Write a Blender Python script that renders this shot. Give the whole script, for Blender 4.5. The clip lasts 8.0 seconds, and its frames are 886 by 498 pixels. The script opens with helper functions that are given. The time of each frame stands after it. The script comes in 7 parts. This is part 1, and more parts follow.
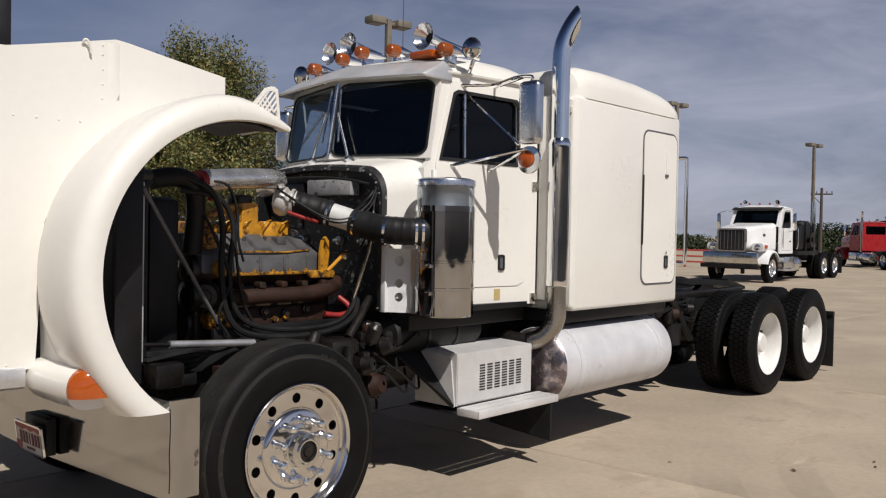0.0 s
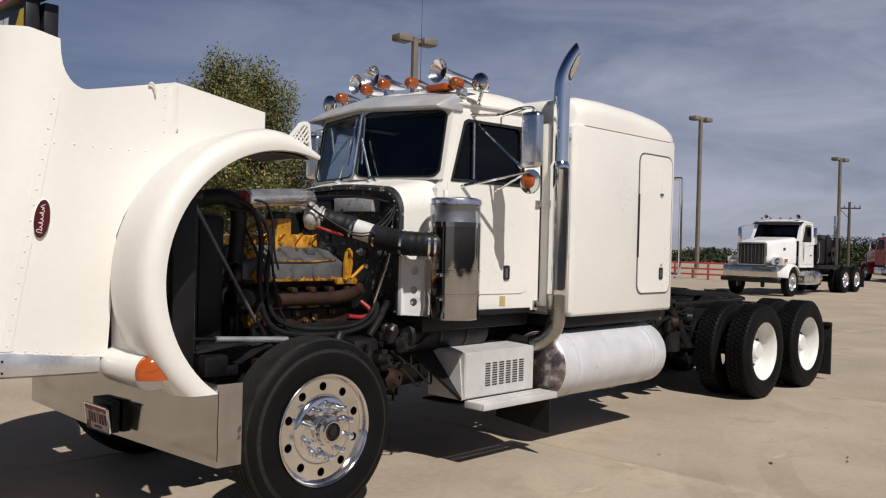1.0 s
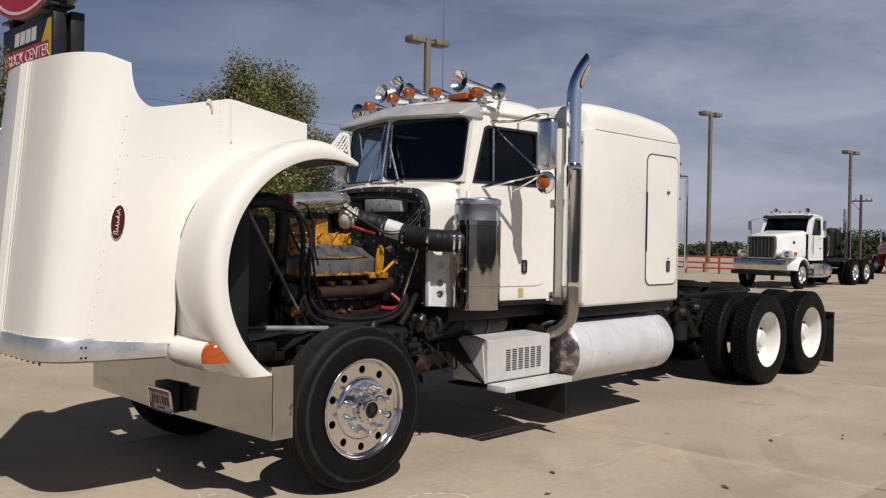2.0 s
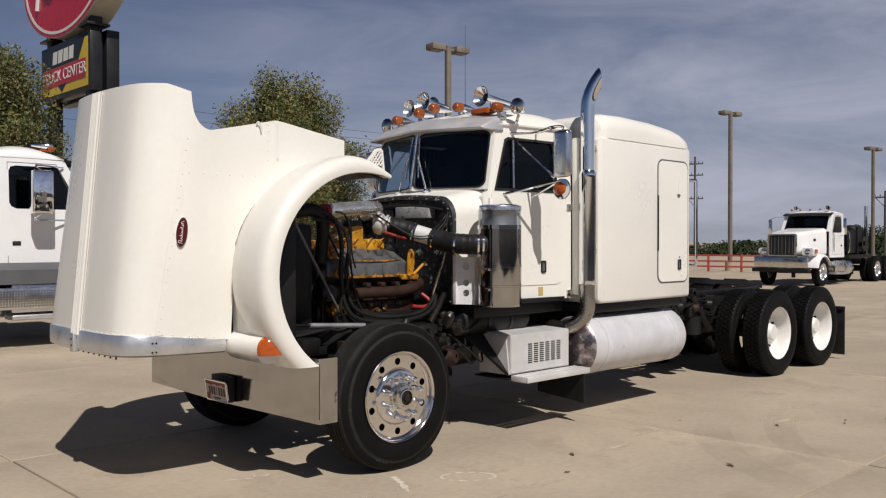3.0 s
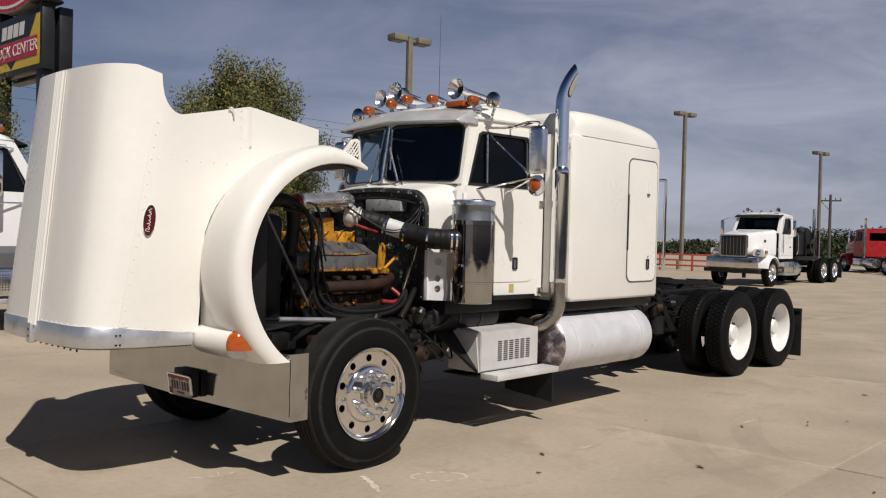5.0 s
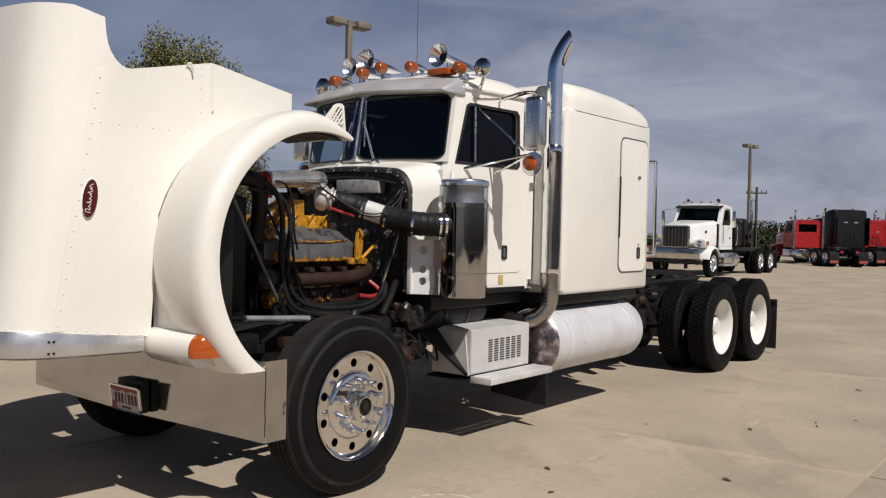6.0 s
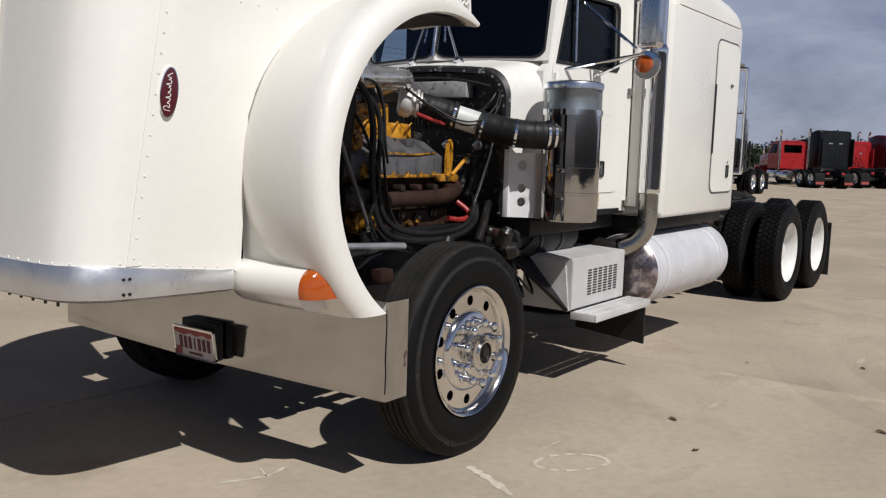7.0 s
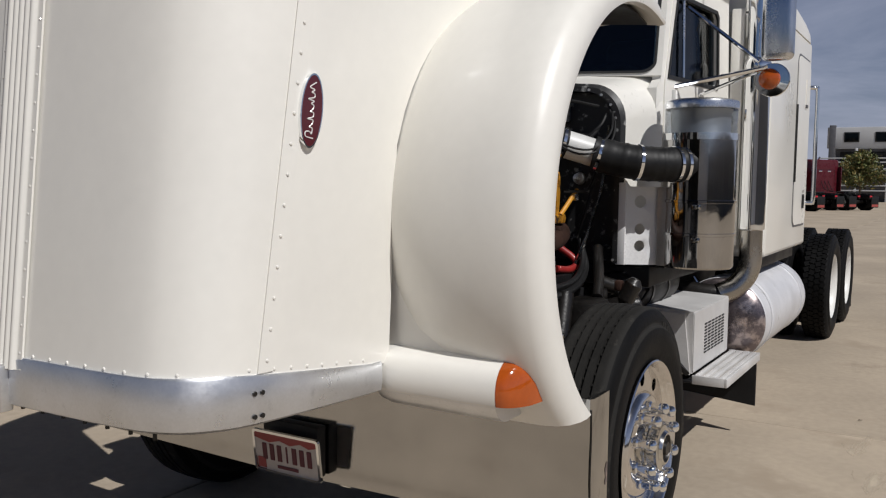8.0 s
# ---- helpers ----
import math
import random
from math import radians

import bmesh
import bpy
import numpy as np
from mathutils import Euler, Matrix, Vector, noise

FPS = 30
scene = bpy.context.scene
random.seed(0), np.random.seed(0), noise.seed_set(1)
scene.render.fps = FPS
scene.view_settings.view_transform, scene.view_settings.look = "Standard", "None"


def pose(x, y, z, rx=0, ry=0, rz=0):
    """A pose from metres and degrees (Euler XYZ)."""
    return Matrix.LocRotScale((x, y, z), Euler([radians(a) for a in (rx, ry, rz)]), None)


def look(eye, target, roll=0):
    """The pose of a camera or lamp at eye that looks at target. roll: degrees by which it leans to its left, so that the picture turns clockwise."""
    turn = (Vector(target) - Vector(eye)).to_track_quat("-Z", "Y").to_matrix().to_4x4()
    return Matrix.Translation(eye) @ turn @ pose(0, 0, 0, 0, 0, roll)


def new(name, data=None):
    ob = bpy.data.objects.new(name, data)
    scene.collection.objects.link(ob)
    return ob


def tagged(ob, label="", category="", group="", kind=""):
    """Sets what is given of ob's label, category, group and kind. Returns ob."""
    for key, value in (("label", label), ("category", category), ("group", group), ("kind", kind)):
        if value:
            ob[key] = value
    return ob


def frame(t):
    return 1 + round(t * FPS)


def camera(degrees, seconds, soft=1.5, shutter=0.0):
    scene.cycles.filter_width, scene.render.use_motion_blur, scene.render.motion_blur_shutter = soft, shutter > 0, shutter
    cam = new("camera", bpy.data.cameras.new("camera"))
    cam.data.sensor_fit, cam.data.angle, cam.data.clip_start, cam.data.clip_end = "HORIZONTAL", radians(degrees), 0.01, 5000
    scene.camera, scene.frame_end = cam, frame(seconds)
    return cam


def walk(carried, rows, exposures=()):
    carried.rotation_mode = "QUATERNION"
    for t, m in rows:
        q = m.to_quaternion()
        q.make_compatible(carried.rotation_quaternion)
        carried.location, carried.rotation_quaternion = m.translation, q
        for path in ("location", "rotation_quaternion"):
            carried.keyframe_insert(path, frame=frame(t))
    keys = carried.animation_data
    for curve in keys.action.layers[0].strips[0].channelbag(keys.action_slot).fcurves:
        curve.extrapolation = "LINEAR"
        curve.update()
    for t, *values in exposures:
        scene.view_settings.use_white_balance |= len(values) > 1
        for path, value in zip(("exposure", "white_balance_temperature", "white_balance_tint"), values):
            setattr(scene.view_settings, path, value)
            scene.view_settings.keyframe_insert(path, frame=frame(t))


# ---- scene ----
cam = camera(54.3, 8.0, soft=1.2)
PATH = [
    (0, (-2.83, -4.615, 1.701), (-1.344, -3.277, 1.659), 1.1),
    (0.2, (-2.944, -4.713, 1.723), (-1.452, -3.381, 1.685), 1.7),
    (0.5, (-3.109, -4.929, 1.699), (-1.63, -3.584, 1.672), 2.0),
    (0.8, (-3.199, -5.106, 1.711), (-1.743, -3.735, 1.686), 1.9),
    (1, (-3.302, -5.209, 1.716), (-1.859, -3.825, 1.699), 1.5),
    (1.2, (-3.409, -5.293, 1.724), (-1.975, -3.898, 1.707), 1.3),
    (1.5, (-3.579, -5.385, 1.715), (-2.149, -3.987, 1.696), 1.2),
    (1.7, (-3.673, -5.438, 1.716), (-2.24, -4.043, 1.694), 1.2),
    (2.8, (-4.147, -5.904, 1.712), (-2.762, -4.461, 1.685), -0.2),
    (3, (-4.258, -5.97, 1.72), (-2.87, -4.53, 1.702), 0.0),
    (3.2, (-4.331, -6.0, 1.728), (-2.931, -4.572, 1.714), 0.3),
    (3.5, (-4.408, -6.082, 1.744), (-2.986, -4.676, 1.734), 0.8),
    (3.8, (-4.387, -6.111, 1.747), (-2.952, -4.718, 1.73), 1.0),
    (4, (-4.392, -6.123, 1.744), (-2.951, -4.736, 1.721), 1.2),
    (4.2, (-4.381, -6.119, 1.745), (-2.938, -4.734, 1.715), 1.3),
    (5.3, (-4.193, -5.521, 1.729), (-2.703, -4.187, 1.689), 1.5),
    (5.5, (-4.105, -5.345, 1.695), (-2.59, -4.04, 1.655), 1.6),
    (5.7, (-3.996, -5.095, 1.642), (-2.45, -3.827, 1.617), 1.7),
    (6, (-3.891, -4.807, 1.665), (-2.319, -3.571, 1.618), 1.3),
    (6.2, (-3.855, -4.578, 1.621), (-2.258, -3.378, 1.527), 1.4),
    (6.4, (-3.833, -4.319, 1.615), (-2.212, -3.158, 1.459), 1.7),
    (6.5, (-3.807, -4.192, 1.625), (-2.178, -3.047, 1.436), 1.7),
    (6.7, (-3.744, -3.919, 1.583), (-2.108, -2.797, 1.333), 2.2),
    (6.9, (-3.664, -3.673, 1.573), (-2.048, -2.521, 1.323), 1.7),
    (7, (-3.664, -3.525, 1.595), (-2.054, -2.361, 1.363), 1.8),
    (7.2, (-3.623, -3.243, 1.58), (-2.017, -2.064, 1.398), 1.8),
    (7.5, (-3.57, -2.808, 1.605), (-1.932, -1.669, 1.466), 1.7),
    (7.7, (-3.497, -2.533, 1.597), (-1.824, -1.445, 1.468), 1.3),
    (8, (-3.325, -2.114, 1.599), (-1.614, -1.091, 1.441), 0.7),
]
walk(cam, [(t, look(eye, target, roll)) for t, eye, target, roll in PATH], exposures=[(0, 0.0, 6600, 11), (5.5, 0.0, 6700, 11), (6.5, -0.02, 6700, 11), (6.9, -0.02, 6350, 10), (7.5, 0.06, 6220, 10), (8, -0.2, 6300, 10)])

# ---- daylight ----
SUN_EL, SUN_AZ = radians(49.5), radians(202)
world = bpy.data.worlds.new("world")
scene.world = world
world.use_nodes = True
wn, wl = world.node_tree.nodes, world.node_tree.links
wn.clear()
w_out, w_bg = wn.new("ShaderNodeOutputWorld"), wn.new("ShaderNodeBackground")
w_sky = wn.new("ShaderNodeTexSky")
w_sky.sky_type, w_sky.sun_disc = "NISHITA", False
w_sky.sun_elevation, w_sky.sun_rotation = SUN_EL, SUN_AZ
w_sky.dust_density, w_sky.ozone_density = 0.8, 2.6
w_co, w_map = wn.new("ShaderNodeTexCoord"), wn.new("ShaderNodeMapping")
w_map.inputs["Scale"].default_value = (1.6, 2.6, 8.0)
w_map.inputs["Rotation"].default_value = (0.0, 0.12, 0.5)
w_no, w_ra, w_mix = wn.new("ShaderNodeTexNoise"), wn.new("ShaderNodeValToRGB"), wn.new("ShaderNodeMix")
w_no.inputs["Scale"].default_value, w_no.inputs["Detail"].default_value = 1.7, 7.0
w_no.inputs["Roughness"].default_value, w_no.inputs["Distortion"].default_value = 0.58, 0.5
w_ra.color_ramp.elements[0].position, w_ra.color_ramp.elements[1].position = 0.34, 0.70
w_ra.color_ramp.elements[0].color = (0.36, 0.36, 0.36, 1)
w_ra.color_ramp.elements[1].color = (0.92, 0.92, 0.92, 1)
w_mix.data_type = "RGBA"
w_mix.inputs["B"].default_value = (9.3, 9.8, 12.1, 1)
wl.new(w_co.outputs["Generated"], w_map.inputs["Vector"])
wl.new(w_map.outputs["Vector"], w_no.inputs["Vector"])
wl.new(w_no.outputs["Fac"], w_ra.inputs["Fac"])
w_sep, w_el, w_mul = wn.new("ShaderNodeSeparateXYZ"), wn.new("ShaderNodeMapRange"), wn.new("ShaderNodeMath")
w_el.inputs["From Min"].default_value, w_el.inputs["From Max"].default_value = 0.02, 0.60
w_el.inputs["To Min"].default_value, w_el.inputs["To Max"].default_value = 1.0, 0.12
w_el.interpolation_type = "SMOOTHSTEP"
w_mul.operation = "MULTIPLY"
wl.new(w_co.outputs["Generated"], w_sep.inputs["Vector"])
wl.new(w_sep.outputs["Z"], w_el.inputs["Value"])
wl.new(w_el.outputs["Result"], w_mul.inputs[0])
wl.new(w_ra.outputs["Color"], w_mul.inputs[1])
w_dot, w_side, w_mul2, w_tint = wn.new("ShaderNodeVectorMath"), wn.new("ShaderNodeMapRange"), wn.new("ShaderNodeMath"), wn.new("ShaderNodeMix")
w_dot.operation = "DOT_PRODUCT"
w_dot.inputs[1].default_value = (0.8, -0.6, 0.0)
w_side.inputs["From Min"].default_value, w_side.inputs["From Max"].default_value = -0.55, 0.30
w_side.inputs["To Min"].default_value, w_side.inputs["To Max"].default_value = 0.10, 1.0
w_mul2.operation = "MULTIPLY"
w_tint.data_type, w_tint.blend_type = "RGBA", "MULTIPLY"
w_tint.inputs["Factor"].default_value = 1.0
w_tint.inputs["B"].default_value = (0.51, 0.59, 0.79, 1)
wl.new(w_co.outputs["Generated"], w_dot.inputs[0])
wl.new(w_dot.outputs["Value"], w_side.inputs["Value"])
wl.new(w_mul.outputs["Value"], w_mul2.inputs[0])
wl.new(w_side.outputs["Result"], w_mul2.inputs[1])
wl.new(w_mul2.outputs["Value"], w_mix.inputs["Factor"])
wl.new(w_sky.outputs["Color"], w_tint.inputs["A"])
w_zen, w_dim = wn.new("ShaderNodeMapRange"), wn.new("ShaderNodeMix")
w_zen.inputs["From Min"].default_value, w_zen.inputs["From Max"].default_value = 0.30, 0.85
w_zen.inputs["To Min"].default_value, w_zen.inputs["To Max"].default_value = 1.0, 0.18
w_zen.interpolation_type = "SMOOTHSTEP"
w_dim.data_type, w_dim.blend_type = "RGBA", "MULTIPLY"
w_dim.inputs["Factor"].default_value = 1.0
wl.new(w_sep.outputs["Z"], w_zen.inputs["Value"])
wl.new(w_tint.outputs["Result"], w_dim.inputs["A"])
wl.new(w_zen.outputs["Result"], w_dim.inputs["B"])
wl.new(w_dim.outputs["Result"], w_mix.inputs["A"])
wl.new(w_mix.outputs["Result"], w_bg.inputs["Color"])
wl.new(w_bg.outputs["Background"], w_out.inputs["Surface"])
w_bg.inputs["Strength"].default_value = 0.047
sun_data = bpy.data.lights.new("sun", "SUN")
sun_data.energy, sun_data.angle, sun_data.color = 4.2, radians(0.53), (1.0, 0.965, 0.92)
sun_lamp = new("sun", sun_data)
SUN_FROM = Vector((math.sin(SUN_AZ) * math.cos(SUN_EL), math.cos(SUN_AZ) * math.cos(SUN_EL), math.sin(SUN_EL)))
sun_lamp.matrix_world = look(SUN_FROM * 60, (0, 0, 0))

# ---- materials ----


def mat(name, color, rough, metal=0.0, vary=0.12, scale=3.0, fine=60.0, bump=0.0, coat=0.0, stain=None, stain_at=0.62, spec=0.5, island=0.0, rough_vary=0.08):
    m = bpy.data.materials.new(name)
    m.use_nodes = True
    n, l = m.node_tree.nodes, m.node_tree.links
    p = n["Principled BSDF"]
    p.inputs["Metallic"].default_value = metal
    p.inputs["Specular IOR Level"].default_value = spec
    p.inputs["Coat Weight"].default_value = coat
    p.inputs["Coat Roughness"].default_value = 0.08
    co = n.new("ShaderNodeTexCoord")
    big, small = n.new("ShaderNodeTexNoise"), n.new("ShaderNodeTexNoise")
    big.inputs["Scale"].default_value, big.inputs["Detail"].default_value = scale, 5.0
    small.inputs["Scale"].default_value, small.inputs["Detail"].default_value = fine, 4.0
    l.new(co.outputs["Object"], big.inputs["Vector"])
    l.new(co.outputs["Object"], small.inputs["Vector"])
    add = n.new("ShaderNodeMath")
    add.operation = "MULTIPLY_ADD"
    add.inputs[1].default_value = 0.35
    l.new(small.outputs["Fac"], add.inputs[0])
    l.new(big.outputs["Fac"], add.inputs[2])
    ramp = n.new("ShaderNodeMapRange")
    ramp.inputs["From Min"].default_value, ramp.inputs["From Max"].default_value = 0.45, 0.9
    ramp.inputs["To Min"].default_value, ramp.inputs["To Max"].default_value = 1 - vary, 1 + vary * 0.6
    l.new(add.outputs[0], ramp.inputs["Value"])
    mul = n.new("ShaderNodeMix")
    mul.data_type, mul.blend_type = "RGBA", "MULTIPLY"
    mul.inputs["Factor"].default_value = 1.0
    mul.inputs["A"].default_value = (*color, 1)
    l.new(ramp.outputs["Result"], mul.inputs["B"])
    last = mul.outputs["Result"]
    if stain:
        st, sr, sm = n.new("ShaderNodeTexNoise"), n.new("ShaderNodeMapRange"), n.new("ShaderNodeMix")
        st.inputs["Scale"].default_value, st.inputs["Detail"].default_value = scale * 2.3, 8.0
        st.inputs["Roughness"].default_value = 0.65
        l.new(co.outputs["Object"], st.inputs["Vector"])
        l.new(st.outputs["Fac"], sr.inputs["Value"])
        sr.inputs["From Min"].default_value, sr.inputs["From Max"].default_value = stain_at, stain_at + 0.12
        sm.data_type = "RGBA"
        sm.inputs["B"].default_value = (*stain, 1)
        l.new(sr.outputs["Result"], sm.inputs["Factor"])
        l.new(last, sm.inputs["A"])
        last = sm.outputs["Result"]
    if island:
        info, ir, im = n.new("ShaderNodeNewGeometry"), n.new("ShaderNodeMapRange"), n.new("ShaderNodeMix")
        ir.inputs["To Min"].default_value, ir.inputs["To Max"].default_value = 1 - island, 1 + island
        l.new(info.outputs["Random Per Island"], ir.inputs["Value"])
        im.data_type, im.blend_type = "RGBA", "MULTIPLY"
        im.inputs["Factor"].default_value = 1.0
        l.new(last, im.inputs["A"])
        l.new(ir.outputs["Result"], im.inputs["B"])
        last = im.outputs["Result"]
    l.new(last, p.inputs["Base Color"])
    rr = n.new("ShaderNodeMapRange")
    rr.inputs["From Min"].default_value, rr.inputs["From Max"].default_value = 0.45, 0.9
    rr.inputs["To Min"].default_value, rr.inputs["To Max"].default_value = max(0.02, rough - rough_vary), min(1, rough + rough_vary)
    l.new(add.outputs[0], rr.inputs["Value"])
    l.new(rr.outputs["Result"], p.inputs["Roughness"])
    if bump:
        b = n.new("ShaderNodeBump")
        b.inputs["Strength"].default_value, b.inputs["Distance"].default_value = 1.0, bump
        l.new(small.outputs["Fac"], b.inputs["Height"])
        l.new(b.outputs["Normal"], p.inputs["Normal"])
    return m


def glass_mat(name, tint, gloss=0.03):
    m = bpy.data.materials.new(name)
    m.use_nodes = True
    n, l = m.node_tree.nodes, m.node_tree.links
    n.remove(n["Principled BSDF"])
    tr, gl, mx, fr = n.new("ShaderNodeBsdfTransparent"), n.new("ShaderNodeBsdfGlossy"), n.new("ShaderNodeMixShader"), n.new("ShaderNodeLayerWeight")
    tr.inputs["Color"].default_value = (*tint, 1)
    gl.inputs["Roughness"].default_value = gloss
    fr.inputs["Blend"].default_value = 0.5
    pw, ma = n.new("ShaderNodeMath"), n.new("ShaderNodeMath")
    pw.operation, ma.operation = "POWER", "MULTIPLY_ADD"
    pw.inputs[1].default_value, ma.inputs[1].default_value, ma.inputs[2].default_value = 4.0, 0.6, 0.03
    l.new(fr.outputs["Facing"], pw.inputs[0])
    l.new(pw.outputs[0], ma.inputs[0])
    l.new(ma.outputs[0], mx.inputs["Fac"])
    l.new(tr.outputs["BSDF"], mx.inputs[1])
    l.new(gl.outputs["BSDF"], mx.inputs[2])
    l.new(mx.outputs["Shader"], n["Material Output"].inputs["Surface"])
    return m


M_WHITE = mat("cream_white_paint", (0.79, 0.77, 0.715), 0.34, coat=0.25, vary=0.05, scale=1.3, fine=25, stain=(0.765, 0.743, 0.682), stain_at=0.9)
M_WHITE2 = mat("white_paint", (0.80, 0.80, 0.80), 0.3, coat=0.3, vary=0.05, scale=1.3)
M_CHROME = mat("chrome", (0.86, 0.87, 0.88), 0.06, 1.0, vary=0.06, scale=4, rough_vary=0.03)
M_CHROME_OLD = mat("worn_chrome", (0.66, 0.65, 0.62), 0.14, 1.0, vary=0.2, scale=6, rough_vary=0.08, stain=(0.3, 0.24, 0.19), stain_at=0.66)
M_DULLPIPE = mat("heat_dulled_pipe", (0.42, 0.40, 0.37), 0.26, 1.0, vary=0.2, scale=6, rough_vary=0.08, stain=(0.22, 0.18, 0.15), stain_at=0.6)
M_ALU = mat("polished_aluminium", (0.74, 0.75, 0.77), 0.24, 1.0, vary=0.14, scale=5, fine=90, rough_vary=0.1)
M_ALU_DULL = mat("dull_aluminium", (0.66, 0.66, 0.66), 0.42, 0.85, vary=0.16, scale=4, fine=70, bump=0.0006, stain=(0.42, 0.4, 0.37), stain_at=0.66)
M_TANK = mat("oxidised_aluminium", (0.66, 0.66, 0.68), 0.5, 0.25, vary=0.12, scale=5, fine=90, bump=0.0004, stain=(0.5, 0.49, 0.48), stain_at=0.6)
M_STAIN = mat("stained_tank_end", (0.2, 0.17, 0.18), 0.3, 0.8, vary=0.35, scale=6, stain=(0.52, 0.44, 0.42), stain_at=0.5)
M_CASTALU = mat("cast_aluminium", (0.60, 0.58, 0.55), 0.55, 0.4, vary=0.25, scale=9, bump=0.001, stain=(0.25, 0.2, 0.18), stain_at=0.62)
M_CANISTER = mat("dented_polished_steel", (0.50, 0.49, 0.48), 0.07, 1.0, vary=0.12, scale=5, fine=7, bump=0.0004, rough_vary=0.04, stain=(0.5, 0.47, 0.43), stain_at=0.68)
M_WHEELALU = mat("polished_wheel_aluminium", (0.76, 0.74, 0.72), 0.11, 1.0, vary=0.12, scale=6, rough_vary=0.05, stain=(0.5, 0.48, 0.46), stain_at=0.68)
M_BOX = mat("scuffed_grey_white_paint", (0.60, 0.59, 0.58), 0.42, 0.15, vary=0.14, scale=5, fine=70, stain=(0.40, 0.37, 0.34), stain_at=0.64)
M_CHIPPED = mat("chipped_grey_cover", (0.33, 0.33, 0.33), 0.55, vary=0.3, scale=9, stain=(0.02, 0.02, 0.02), stain_at=0.55)
M_VISOR = mat("brushed_visor_metal", (0.76, 0.77, 0.79), 0.36, 0.55, vary=0.1, scale=5, fine=80)
M_SURROUND = mat("satin_grille_metal", (0.72, 0.73, 0.75), 0.34, 0.85, vary=0.12, scale=7, fine=120, rough_vary=0.1, stain=(0.6, 0.61, 0.63), stain_at=0.6)
M_STEEL = mat("bumper_steel", (0.50, 0.495, 0.485), 0.10, 1.0, vary=0.08, scale=4, fine=12, rough_vary=0.04)
M_RUBBER = mat("tyre_rubber", (0.0058, 0.0057, 0.0058), 0.6, vary=0.35, scale=5, fine=60, bump=0.0008, stain=(0.012, 0.0115, 0.0105), stain_at=0.62, spec=0.12)
M_TREAD = mat("dusty_tyre_tread", (0.020, 0.019, 0.0175), 0.8, vary=0.35, scale=7, fine=80, bump=0.0008, stain=(0.042, 0.039, 0.034), stain_at=0.6, spec=0.2)
M_HOSE = mat("black_hose_rubber", (0.014, 0.014, 0.0145), 0.48, vary=0.3, scale=8, bump=0.0005, spec=0.22)
M_BLACK = mat("black_chassis_paint", (0.010, 0.010, 0.011), 0.5, spec=0.3, vary=0.4, scale=6, bump=0.0008, stain=(0.03, 0.026, 0.022), stain_at=0.66)
M_GREASE = mat("greasy_dark_metal", (0.013, 0.0115, 0.0105), 0.36, 0.2, vary=0.5, scale=9, bump=0.0015, stain=(0.065, 0.036, 0.022), stain_at=0.62)
M_SPLIT = mat("chipped_black_firewall", (0.016, 0.016, 0.017), 0.5, vary=0.4, scale=9, bump=0.0008, stain=(0.33, 0.33, 0.32), stain_at=0.57)
M_YELLOW = mat("engine_yellow", (0.54, 0.25, 0.02), 0.36, vary=0.35, scale=9, bump=0.0012, stain=(0.06, 0.03, 0.012), stain_at=0.55)
M_OILY = mat("oily_engine_block", (0.024, 0.015, 0.009), 0.4, vary=0.5, scale=8, bump=0.0015, stain=(0.24, 0.11, 0.015), stain_at=0.62)
# oily yellow, its dark blotches also stand for the shade in the engine bay
M_OILYYEL_DIM = mat("oil_soaked_yellow", (0.42, 0.19, 0.014), 0.35, vary=0.45, scale=11, bump=0.0015, stain=(0.025, 0.014, 0.008), stain_at=0.46)
M_GREYCAST = mat("grey_cast_cover", (0.115, 0.115, 0.12), 0.45, 0.25, vary=0.3, scale=7, bump=0.0012, stain=(0.035, 0.032, 0.03), stain_at=0.6)
M_RUST = mat("rusty_manifold", (0.032, 0.014, 0.009), 0.65, vary=0.5, scale=9, bump=0.0015, stain=(0.05, 0.026, 0.014), stain_at=0.6, spec=0.3)
M_SILVER = mat("silver_pipe", (0.78, 0.77, 0.75), 0.25, 0.85, vary=0.2, scale=8, stain=(0.6, 0.57, 0.53), stain_at=0.68)
M_WHITEPIPE = mat("off_white_pipe", (0.62, 0.62, 0.6), 0.4, vary=0.15, scale=7, stain=(0.35, 0.33, 0.3), stain_at=0.66)
M_RED = mat("red_silicone", (0.30, 0.022, 0.02), 0.4, vary=0.3, scale=9)
M_AMBER = mat("amber_lens", (0.42, 0.08, 0.008), 0.14, vary=0.15, scale=12, coat=0.6)
M_AMBER_DK = mat("amber_marker", (0.30, 0.068, 0.010), 0.16, vary=0.2, scale=12, coat=0.5)
M_MAROON = mat("maroon_enamel", (0.085, 0.012, 0.016), 0.15, vary=0.1, coat=0.6)
M_ENAMEL = mat("white_enamel", (0.75, 0.72, 0.7), 0.2, vary=0.05)
M_WHEELWHITE = mat("white_wheel_paint", (0.72, 0.71, 0.68), 0.38, vary=0.1, scale=5, stain=(0.45, 0.4, 0.34), stain_at=0.68)
M_GLASS = glass_mat("cab_glass", (0.60, 0.67, 0.72))
M_GLASS_DK = glass_mat("dark_cab_glass", (0.30, 0.34, 0.37))
M_CLEAR = glass_mat("clear_plastic_band", (0.82, 0.84, 0.86), 0.08)
M_INTERIOR = mat("dark_cab_lining", (0.03, 0.03, 0.033), 0.8, vary=0.3)
M_GASKET = mat("window_gasket", (0.012, 0.012, 0.012), 0.55, vary=0.2)
